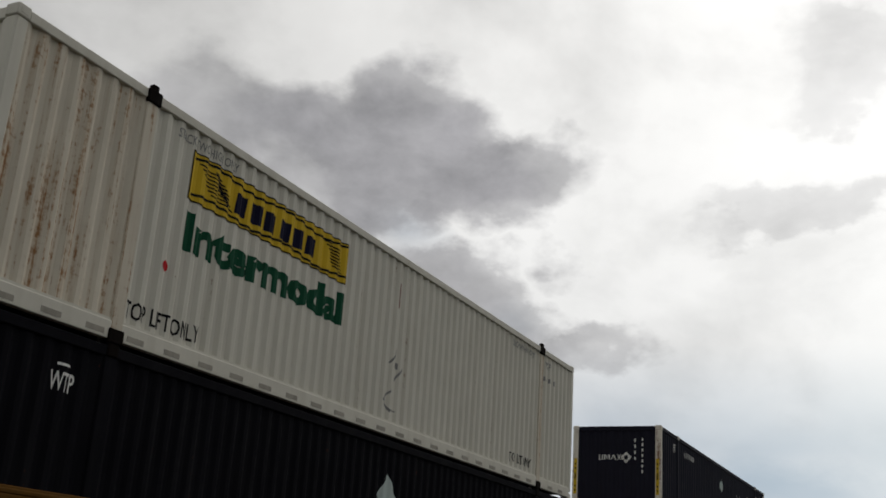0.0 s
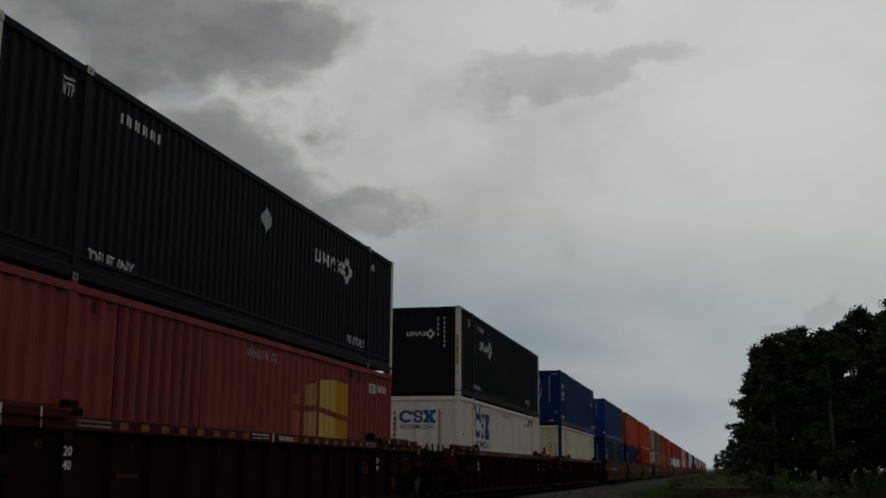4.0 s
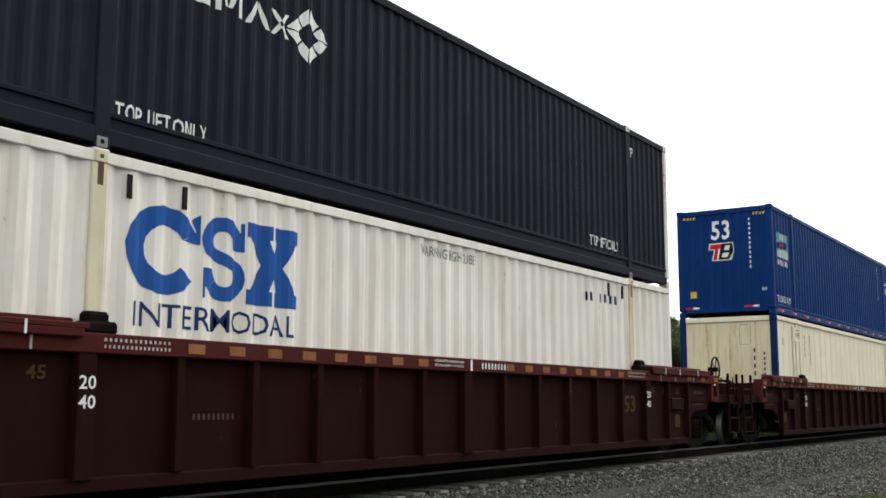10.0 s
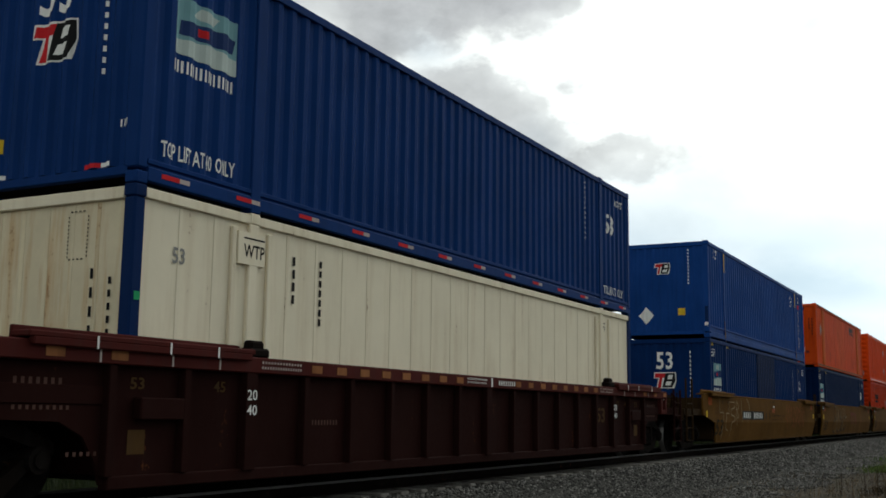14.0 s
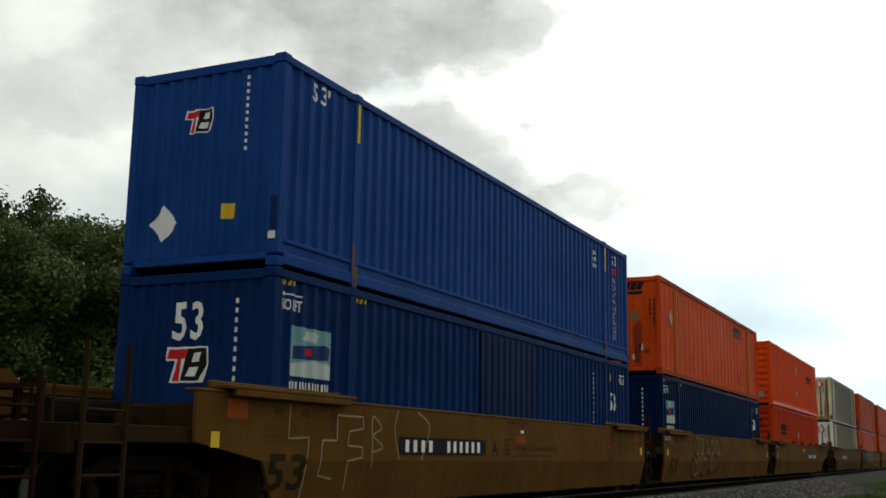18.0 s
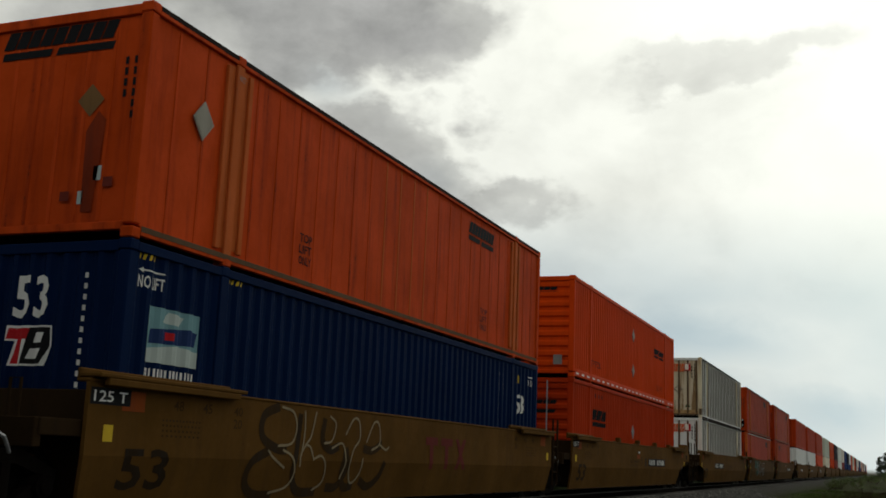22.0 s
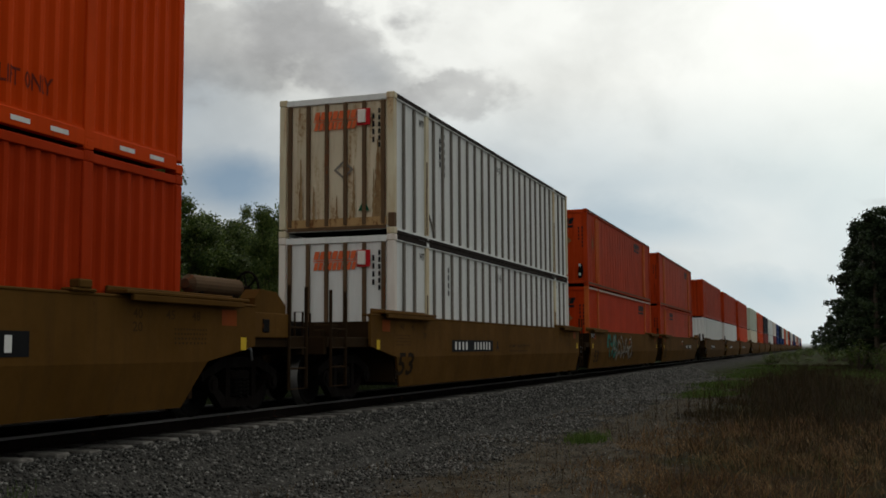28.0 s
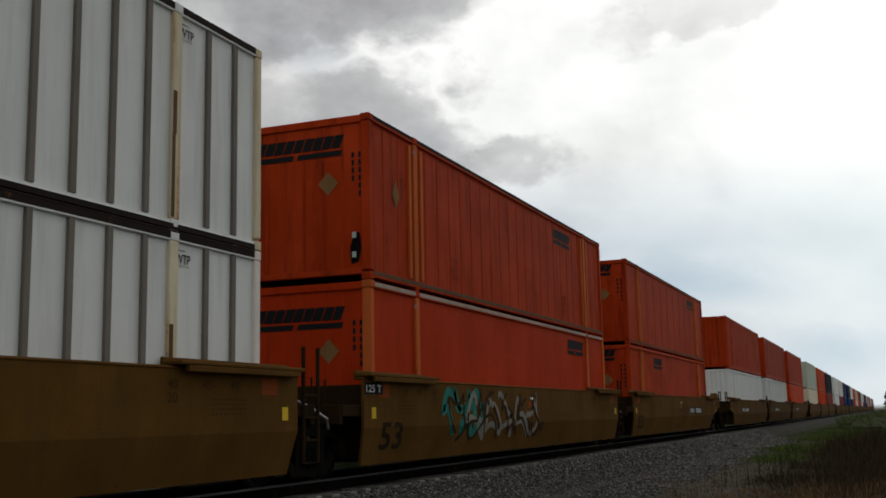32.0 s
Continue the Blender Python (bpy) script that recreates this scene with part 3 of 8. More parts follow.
def run_off(seed):
    """A ragged streak, wide at its foot and thin at its top."""
    g = random.Random(seed)
    rows = [(i / 18, 0.5 - (1 - i / 19) ** 0.6 * g.uniform(0.2, 0.5), 0.5 + (1 - i / 19) ** 0.6 * g.uniform(0.2, 0.5)) for i in range(19)]
    return shape([[(a, z), (b, z), (d, y), (c, y)] for (z, a, b), (y, c, d) in zip(rows, rows[1:])])


def slants(n, gap=0.25, lean=0.05, y0=0.0, y1=1.0):
    return [[(i / n * 0.95, y0), ((i + 1 - gap) / n * 0.95, y0), ((i + 1 - gap) / n * 0.95 + lean, y1), (i / n * 0.95 + lean, y1)] for i in range(n)]


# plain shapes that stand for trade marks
def kite_mark():
    lean = lambda x0, x1, t=0.028, z0=0.3, z1=0.72: [(x0, z0), (x0 + t, z0), (x1 + t, z1), (x1, z1)]
    w = [lean(0.0, 0.0), lean(0.10, 0.10), rect(0.028, 0.3, 0.10, 0.37)]
    w += [lean(0.165, 0.165), lean(0.225, 0.193, 0.026, 0.42), lean(0.251, 0.285, 0.026, 0.42), lean(0.312, 0.312)]
    w += [lean(0.365, 0.435, 0.03), lean(0.50, 0.435, 0.03), lean(0.55, 0.655, 0.03), lean(0.655, 0.55, 0.03)]
    cx, r, q = 0.83, 0.17, 0.085
    o = [(cx, 1.0), (cx + r, 0.5), (cx, 0.0), (cx - r, 0.5)]
    n = [(cx, 0.74), (cx + q, 0.5), (cx, 0.26), (cx - q, 0.5)]
    for i in range(4):
        j = (i + 1) % 4
        f = lambda a, b, s: (a[0] + (b[0] - a[0]) * s, a[1] + (b[1] - a[1]) * s)
        w.append([f(o[i], o[j], 0.05), f(o[i], o[j], 0.48), f(n[i], n[j], 0.46), n[i]])
        w.append([f(o[i], o[j], 0.55), f(o[i], o[j], 0.97), f(n[i], n[j], 0.95), f(n[i], n[j], 0.55)])
    return shape(w)


def sweep(cx, cy, outer, inner, a0, a1, n=14):
    """Pieces of a flat ring from angle a0 to a1."""
    at = lambda r, a: (cx + r[0] * math.cos(radians(a)), cy + r[1] * math.sin(radians(a)))
    edges = [a0 + (a1 - a0) * i / n for i in range(n + 1)]
    return [[at(inner, a), at(outer, a), at(outer, b), at(inner, b)] for a, b in zip(edges, edges[1:])]


def block_mark():
    """Heavy rounded and crossing shapes with slab ends."""
    w = sweep(0.2, 0.5, (0.2, 0.5), (0.1, 0.28), 30, 322) + [[(0.375, 0.76), (0.292, 0.64), (0.39, 0.62), (0.39, 0.97), (0.345, 0.90)]]
    w += sweep(0.52, 0.70, (0.125, 0.30), (0.05, 0.13), 30, 215, 10) + [[(0.418, 0.528), (0.479, 0.625), (0.632, 0.472), (0.571, 0.375)]] + sweep(0.53, 0.30, (0.125, 0.30), (0.05, 0.13), 35, -150, 10)
    w += [[(0.632, 0.855), (0.566, 0.765), (0.575, 0.62), (0.65, 0.62), (0.65, 0.97), (0.632, 0.97)], [(0.418, 0.145), (0.484, 0.235), (0.465, 0.37), (0.405, 0.37), (0.405, 0.02), (0.418, 0.02)]]
    w += [[(0.68, 0.82), (0.80, 0.82), (0.83, 0.66), (0.76, 0.5)], [(0.86, 0.82), (0.98, 0.82), (0.90, 0.5), (0.83, 0.66)], [(0.83, 0.66), (0.90, 0.5), (0.83, 0.34), (0.76, 0.5)]]
    w += [[(0.68, 0.18), (0.76, 0.5), (0.83, 0.34), (0.80, 0.18)], [(0.86, 0.18), (0.83, 0.34), (0.90, 0.5), (0.98, 0.18)]]
    w += [rect(0.66, 0.82, 0.822, 1.0), rect(0.842, 0.82, 1.0, 1.0), rect(0.66, 0.0, 0.822, 0.18), rect(0.842, 0.0, 1.0, 0.18)]
    return shape(w)


KITE, BLOCKS = kite_mark(), block_mark()
STRIP = shape(slants(9, 0.1, 0.05, 0.38, 1.0) + [[(0, 0.0), (0.42, 0.0), (0.44, 0.26), (0.01, 0.26)], [(0.47, 0.0), (0.95, 0.0), (0.97, 0.26), (0.49, 0.26)]])
TWO_ROWS = shape(slants(7, 0.2, 0.04, 0.56, 0.95) + slants(9, 0.25, 0.04, 0.05, 0.42) + [rect(0, 0.46, 1, 0.52)])


# ---- containers ----
class Face:
    """A side or an end of a container: where a point (u, z), sunk by d, lies, and how deep the sheet is folded at u."""

    def __init__(self, end, panels, flat):
        self.end, self.panels, self.flat = end, panels, flat

    def at(self, u, d, z):
        return (u, -(HALF_L - 0.02 - d), z) if self.end else (HALF_W - 0.02 - d, u, z)

    def sunk(self, u):
        for u0, u1, pitch, depth in self.panels:
            if u0 <= u <= u1 and depth:
                f = (u - u0) / pitch % 1.0
                f = min(f, 1 - f)
                return depth * min(1.0, max(0.0, (f - 0.13) / 0.245))
        return self.flat

    def folds(self, a, b):
        out = []
        for u0, u1, pitch, depth in self.panels:
            if not depth:
                continue
            i = int((max(a, u0) - u0) / pitch)
            while u0 + i * pitch < min(b, u1):
                out += [u0 + (i + f) * pitch for f in (0.13, 0.375, 0.625, 0.87)]
                i += 1
        return [u for u in out if a < u < b]


def folded_sheet(face, u0, u1, pitch, depth, z0, z1):
    """A closed sheet with upright trapezoid folds."""
    n = round((u1 - u0) / pitch)
    us = [(u0, 0.0)]
    for i in range(n):
        us += [(u0 + (i + f) * pitch, d) for f, d in ((0.13, 0), (0.375, depth), (0.625, depth), (0.87, 0))]
    us.append((u1, 0.0))
    bm = bmesh.new()
    rows = [[bm.verts.new(face.at(u, d, z)) for u, d in us] for z in (z0, z1)]
    back = [[bm.verts.new(face.at(u, depth + 0.03, z)) for u in (u0, u1)] for z in (z0, z1)]
    for i in range(len(us) - 1):
        bm.faces.new((rows[0][i], rows[0][i + 1], rows[1][i + 1], rows[1][i]))
    bm.faces.new((back[0][1], back[0][0], back[1][0], back[1][1]))
    bm.faces.new((back[0][0], rows[0][0], rows[1][0], back[1][0]))
    bm.faces.new((rows[0][-1], back[0][1], back[1][1], rows[1][-1]))
    bm.faces.new(rows[0][::-1] + back[0])
    bm.faces.new(rows[1] + back[1][::-1])
    return bm


def flat_sheet(face, u0, u1, z0, z1, d, ribs=(), rib_w=0.07, rib_d=0.025):
    """A plain sheet with riveted upright stiffeners that are part of it."""
    bm = bmesh.new()

    def slab(a, b, d0, d1, s0, s1):
        p, q = face.at(a, d0, s0), face.at(b, d1, s1)
        box(bm, *(v for i in range(3) for v in sorted((p[i], q[i]))))
    slab(u0, u1, d, d + 0.04, z0, z1)
    for r in ribs:
        slab(r - rib_w / 2, r + rib_w / 2, d - rib_d, d, z0 + 0.01, z1 - 0.01)
    return bm


def louvred_sheet(face, z0, z1, n):
    """End with wide level ridges."""
    bm = bmesh.new()
    w, h = 1.13, (z1 - z0) / n
    zs = []
    for i in range(n):
        b = z0 + i * h
        zs += [(b, 0.05), (b + 0.28 * h, 0.05), (b + 0.45 * h, 0.0), (b + 0.8 * h, 0.0)]
    zs.append((z1, 0.05))
    a = [bm.verts.new(face.at(-w, d, z)) for z, d in zs]
    b = [bm.verts.new(face.at(w, d, z)) for z, d in zs]
    for i in range(len(zs) - 1):
        bm.faces.new((a[i], b[i], b[i + 1], a[i + 1]))
    p, q = face.at(-w, 0.06, z0), face.at(w, 0.09, z1)
    box(bm, p[0], q[0], min(p[1], q[1]), max(p[1], q[1]), z0, z1)
    return bm


HALF_TURN = pose(0, 0, 0, 0, 0, 180)
MOVERS = []                       # thing, place along the train, height
P40 = 6.1                         # the lifting posts stand 40 feet apart
# how far the painting of each load lies off its plan: metres at mid-length, and per metre along it
LAY = {0: (0.2, -0.027), 1: (-0.08, -0.015), 2: (-0.24, -0.022), 3: (-0.04, -0.014), 4: (-0.04, -0.006), 5: (0.0, -0.006), 6: (-0.1, -0.003), 7: (-0.03, -0.007), 8: (-0.1, 0.0)}


class Box:
    """A 53-foot container."""

    def __init__(self, label, centre, high, paint_, kind="fold", pitch=0.28, corner=None, post=None, rail=None, end="fold", end_paint=None,
                 near_paint=None, ribs=0.62, batten=None, end_batten=None, rail_h=0.24, simple=False, patch=None, fold=0.036, group="containers on the train"):
        self.base = HIGH if high else LOW
        self.lay = LAY.get(CENTRES.index(centre), (0.0, 0.0)) if centre in CENTRES else (0.0, 0.0)
        self.root = tagged(new("freight_container"), label, "shipping container", group)
        MOVERS.append((self.root, centre, self.base))
        self.root.matrix_basis = pose(XC, centre, self.base)
        r, H = self.root, TALL
        corner, post, rail, end_paint, near_paint = corner or paint_, post or paint_, rail or paint_, end_paint or paint_, near_paint or paint_
        z0, z1 = rail_h, H - 0.13
        depth = {"fold": fold, "sheet": 0.0, "shallow": 0.022}[kind]
        sheet = kind == "sheet"
        spans = ((-HALF_L + 0.16, -P40 - 0.09), (-P40 + 0.09, P40 - 0.09), (P40 + 0.09, HALF_L - 0.16))
        panels = []
        for a, b in spans:
            n = max(1, round((b - a) / pitch))
            panels.append((a, b, (b - a) / n, depth))
        self.side = Face(False, panels, 0.022 if sheet else 0.0)
        a, b = -1.13, 1.13
        pe = (b - a) / round((b - a) / 0.26)
        self.end = Face(True, [(a, b, pe, 0.04 if end == "fold" else 0.0)], 0.03)
        key = (kind, round(pitch, 3), round(rail_h, 2), fold)
        # side panels, three to a side
        for i, (a, b, p, d) in enumerate(panels):
            mats = near_paint if i == 0 else paint_
            q = panels[2 - i]
            if sheet:
                me = shared(("side_panel", key, i), lambda: flat_sheet(self.side, a, b, z0, z1, 0.022), mats)
                rear = shared(("side_panel", key, 2 - i), lambda: flat_sheet(self.side, q[0], q[1], z0, z1, 0.022), paint_)
            else:
                me = shared(("side_panel", key, i), lambda: folded_sheet(self.side, a, b, p, d, z0, z1), mats)
                rear = shared(("side_panel", key, 2 - i), lambda: folded_sheet(self.side, q[0], q[1], q[2], d, z0, z1), paint_)
            part("side_panel", me, None, r)
            part("side_panel", rear, None, r, "", HALF_TURN.copy())
            if sheet:
                n = max(1, round((b - a) / ribs))
                at = [a + (b - a) * j / n for j in range(1, n)]
                if batten:
                    at = [y for y in (3.69 + 0.6207 * j for j in range(-20, 9)) if a + 0.12 < y < b - 0.12]
                elif ribs == 0.655:
                    at = [y for y in (-4.95 + 0.62 * j for j in range(-6, 22)) if a + 0.1 < y < b - 0.1 and min(abs(abs(y) - 5.82), abs(abs(y) - 6.35)) > 0.1]
                w, o = (0.045, 0.003) if batten else (0.026, -0.034)
                bm_ = shared(("batten" if batten else "side_rib", key), lambda: rounded(0.005, (HALF_W - 0.046, HALF_W + o, -w, w, z0 + 0.004, z1 - 0.004)), batten or mats)
                for y in at:
                    worn = rail is ORANGE_OLD and -1.4 < y < 0.8       # ribs whose lit edges are put in as a yellower colour
                    part("batten" if batten else "side_rib", shared(("side_rib_lit", key), lambda: rounded(0.005, (HALF_W - 0.046, HALF_W + o, -w, w, z0 + 0.004, z1 - 0.004)), post) if worn else bm_, None, r, "", pose(0, y, 0))
        # patches of newer sheet
        if patch:
            pa, pb, pm, pd = patch
            part("patch_panel", folded_sheet(Face(False, [(pa, pb, panels[1][2], pd)], 0), pa + 0.0, pa + panels[1][2] * round((pb - pa) / panels[1][2]), panels[1][2], pd, z0 + 0.005, z1 - 0.005), pm, r, "darker repainted panel", pose(0.006, 0, 0))
        q = HALF_W                # a tall rail is stepped: a deep foot, a set-back web and a shelf
        if rail_h < 0.28:
            outline = [(q - 0.09, 0.04), (q, 0.04), (q + 0.004, 0.048), (q + 0.004, rail_h - 0.04), (q - 0.004, rail_h - 0.03), (q - 0.012, rail_h - 0.03), (q - 0.012, rail_h), (q - 0.09, rail_h)]
        else:
            outline = [(q - 0.09, 0.04), (q, 0.04), (q + 0.004, 0.048), (q + 0.004, 0.18), (q - 0.004, 0.19), (q - 0.03, 0.20), (q - 0.03, rail_h - 0.06), (q - 0.004, rail_h - 0.05), (q - 0.002, rail_h - 0.01), (q - 0.012, rail_h), (q - 0.09, rail_h)]
        rb = lambda: bar_along(outline, -HALF_L + 0.16, HALF_L - 0.16)
        rt = lambda: rounded(0.008, (HALF_W - 0.08, HALF_W + 0.002, -HALF_L + 0.16, HALF_L - 0.16, H - 0.13, H - 0.02))
        for nm, f in (("bottom_rail", rb), ("top_rail", rt)):
            me = shared((nm, round(rail_h, 2)), f, rail)
            part(nm, me, None, r)
            part(nm, me, None, r, "", HALF_TURN)
        # ends
        if end == "fold":
            eb = lambda: folded_sheet(self.end, -1.13, 1.13, pe, 0.04, 0.2, H - 0.15)
        elif end == "ridges":
            eb = lambda: louvred_sheet(self.end, 0.2, H - 0.15, 9)
        else:
            eb = lambda: flat_sheet(self.end, -1.13, 1.13, 0.2, H - 0.15, 0.03, ())
        me = shared(("end_panel", end, bool(end_batten)), eb, end_paint)
        part("end_panel", me, None, r)
        part("end_panel", me, None, r, "", HALF_TURN)
        if end == "ribs":
            bm_ = shared(("end_rib",), lambda: rounded(0.005, (-0.03, 0.03, -HALF_L + 0.043, -HALF_L + 0.06, 0.21, H - 0.16)), end_paint)
            for j in range(5):
                part("end_rib", bm_, None, r, "", pose(-0.75 + 0.375 * j, 0, 0))
        if end_batten:
            bm_ = shared(("end_batten",), lambda: rounded(0.008, (-0.042, 0.042, -HALF_L - 0.002, -HALF_L + 0.05, 0.2, H - 0.15)), end_batten)
            for j in range(6):
                part("end_batten", bm_, None, r, "", pose(-1.05 + 0.42 * j, 0, 0))
        cp = shared(("corner_post",), lambda: rounded(0.02, (HALF_W - 0.165, HALF_W, -HALF_L, -HALF_L + 0.16, 0.16, H - 0.13)), corner)
        cc = shared(("corner_casting",), lambda: corner_block(), corner)
        hd = shared(("end_header",), lambda: rounded(0.01, (-HALF_W + 0.165, HALF_W - 0.165, -HALF_L + 0.004, -HALF_L + 0.12, H - 0.15, H - 0.02)), rail)
        sl = shared(("end_sill",), lambda: rounded(0.01, (-HALF_W + 0.165, HALF_W - 0.165, -HALF_L + 0.03, -HALF_L + 0.14, 0.1, 0.2)), rail)
        flip = Matrix.Diagonal((-1, 1, 1, 1))
        for turn in (Matrix(), HALF_TURN):
            part("end_header", hd, None, r, "", turn.copy())
            part("end_sill", sl, None, r, "", turn.copy())
            for dx in (0.0, -2 * HALF_W + 0.165):
                part("corner_post", cp, None, r, "", turn @ Matrix.Translation((dx, 0, 0)))
                part("corner_casting", cc, None, r, "", turn @ Matrix.Translation((dx, 0, 0)))
                part("corner_casting", cc, None, r, "", turn @ Matrix.Translation((dx, 0, H - 0.13)))
        if not simple:
            sp = shared(("lifting_post", kind), lambda: rounded(0.012, (HALF_W - 0.08, HALF_W + 0.006, -0.09, 0.09, 0.13, H - 0.13)), post)
            sc = shared(("lifting_casting",), lambda: corner_block(0.09), rail)
            for y in (-P40, P40):
                part("lifting_post", sp, None, r, "", pose(0, y, 0))
                part("lifting_post", sp, None, r, "", HALF_TURN @ pose(0, y, 0))
                for z in (0.0, H - 0.125):
                    part("lifting_casting", sc, None, r, "", pose(0, y + HALF_L - 0.08, z))
        part("roof", shared(("roof",), lambda: roof_sheet(), paint_), None, r)
        part("floor", shared(("floor",), lambda: boxes((-1.2, 1.2, -HALF_L + 0.14, HALF_L - 0.14, 0.1, 0.16), *((-1.2, 1.2, y - 0.05, y + 0.05, 0.02, 0.1) for y in range(-7, 8))), SOOT_SHADED), None, r)

    def mark(self, name, art, a, b, mat, end=False, label="", lift=0.004):
        """Paints flat art between the corners a = (u, z over the rail) and b, along the folds of the sheet."""
        face = self.end if end else self.side
        if face.flat and lift < 0.012 and not any(p[3] for p in face.panels):
            lift += 0.008      # over the low ribs of a plain sheet
        co, faces = art
        u = a[0] + co[:, 0] * (b[0] - a[0])
        if not end:
            u = u + self.lay[0] + self.lay[1] * u
        z = a[1] + co[:, 1] * (b[1] - a[1]) - self.base
        bm = bmesh.new()
        vs = [bm.verts.new((x, 0, y)) for x, y in zip(u, z)]
        for f in faces:
            try:
                bm.faces.new([vs[i] for i in f])
            except ValueError:
                pass
        for c in face.folds(min(u), max(u)):
            bmesh.ops.bisect_plane(bm, geom=bm.verts[:] + bm.edges[:] + bm.faces[:], plane_co=(c, 0, 0), plane_no=(1, 0, 0), dist=1e-5)
        for v in bm.verts:
            x, d, zz = v.co.x, face.sunk(v.co.x), v.co.z
            v.co = face.at(x, d - lift, zz)
        want = Vector((0, -1, 0)) if end else Vector((1, 0, 0))
        bm.normal_update()
        bad = [f for f in bm.faces if f.normal.dot(want) < 0]
        if bad:
            bmesh.ops.reverse_faces(bm, faces=bad)
        ob = part(name, bm, mat, self.root, label)
        if name in SMALL:
            ob["kind"] = "stuff"
        return ob

    def words(self, text, a, b, mat, end=False, label="", lift=0.004):
        return self.mark("lettering", GLYPHS[text], a, b, mat, end, label, lift)

    def boards(self, rows, mat, name="plate", label=""):
        """Small raised plates on the side: rows of u0, u1, z0, z1 over the rail."""
        for u0, u1, z0, z1 in rows:
            part(name, rounded(0.003, (HALF_W - 0.01, HALF_W + 0.009, u0, u1, z0 - self.base, z1 - self.base)), mat, self.root, label)


def corner_block(half=0.08):
    """A corner casting with its slotted holes."""
    x0, x1, y0, y1, h = HALF_W - 0.165, HALF_W + 0.008, -HALF_L - 0.008, -HALF_L + 2 * half, 0.13
    bm = rounded(0.012, (x0, x1, y0, y1, 0, h))
    box(bm, x1 - 0.006, x1 + 0.003, y0 + half - 0.035, y0 + half + 0.045, 0.035, 0.095)
    return bm


def roof_sheet():
    bm = bmesh.new()
    n = 40
    pts = []
    for i in range(n):
        y = -HALF_L + 0.1 + (2 * HALF_L - 0.2) * i / n
        s = (2 * HALF_L - 0.2) / n
        pts += [(y, TALL - 0.03), (y + 0.35 * s, TALL - 0.03), (y + 0.5 * s, TALL - 0.012), (y + 0.85 * s, TALL - 0.012)]
    pts += [(HALF_L - 0.1, TALL - 0.03), (HALF_L - 0.1, TALL - 0.08), (-HALF_L + 0.1, TALL - 0.08)]
    return prism(bm, pts, -HALF_W + 0.06, HALF_W - 0.06)


# ---- trucks and well cars ----
WHEEL_R = 0.46
ROLLERS = []                      # wheelsets that turn: object, place in its truck


def lathe(bm, profile, n, material_of=None):
    """Turns a profile of (x, r) about the x axis."""
    rings = [[bm.verts.new((x, r * math.cos(a), r * math.sin(a))) for a in (2 * math.pi * i / n for i in range(n))] for x, r in profile]
    for j, (a, b) in enumerate(zip(rings, rings[1:])):
        for i in range(n):
            k = (i + 1) % n
            f = bm.faces.new((a[i], b[i], b[k], a[k]))
            f.smooth = True
            if material_of:
                f.material_index = material_of(j)
    return rings


def wheelset_mesh():
    if "wheelset" in MESHES:
        return MESHES["wheelset"]
    bm = bmesh.new()
    for s in (-1, 1):
        prof = [(0.70, 0.02), (0.69, 0.10), (0.72, 0.14), (0.745, 0.36), (0.70, 0.40), (0.685, WHEEL_R + 0.028), (0.715, WHEEL_R + 0.025), (0.73, WHEEL_R), (0.82, WHEEL_R - 0.004), (0.825, 0.40), (0.775, 0.36), (0.76, 0.15), (0.84, 0.12), (0.84, 0.02)]
        lathe(bm, [(s * x, r) for x, r in prof], 32, lambda j: 1 if j in (5, 6, 7) else 0)
        for a in range(3):      # lightening marks that show the turning
            w = 2 * math.pi * a / 3
            c = Vector((s * 0.775, 0.26 * math.cos(w), 0.26 * math.sin(w)))
            box(bm, c.x - 0.006, c.x + 0.012, c.y - 0.03, c.y + 0.03, c.z - 0.03, c.z + 0.03)
    lathe(bm, [(-1.08, 0.09), (-0.85, 0.09), (-0.7, 0.1), (0.7, 0.1), (0.85, 0.09), (1.08, 0.09)], 14)
    bmesh.ops.recalc_face_normals(bm, faces=bm.faces[:])
    me = bpy.data.meshes.new("wheelset")
    bm.to_mesh(me)
    bm.free()
    me.materials.append(SOOT_SHADED)
    me.materials.append(TREAD)
    MESHES["wheelset"] = me
    return me


def side_frame():
    bm = bmesh.new()
    prism(bm, [(-1.1, 0.50), (-1.1, 0.62), (-0.55, 0.84), (0.55, 0.84), (1.1, 0.62), (1.1, 0.50), (0.5, 0.69), (-0.5, 0.69)], 0.96, 1.10)
    prism(bm, [(-1.0, 0.52), (-0.84, 0.52), (-0.42, 0.25), (0.42, 0.25), (0.84, 0.52), (1.0, 0.52), (0.52, 0.11), (-0.52, 0.11)], 0.97, 1.09)
    box(bm, 0.965, 1.095, -0.44, -0.32, 0.2, 0.74)
    box(bm, 0.965, 1.095, 0.32, 0.44, 0.2, 0.74)
    return bm


def spring():
    bm = bmesh.new()
    pts = [(0.11 * math.cos(a), 0.11 * math.sin(a), 0.25 + 0.27 * i / 40) for i, a in ((i, i * 2 * math.pi * 5 / 40) for i in range(41))]
    return pipe(bm, pts, 0.022, 5)


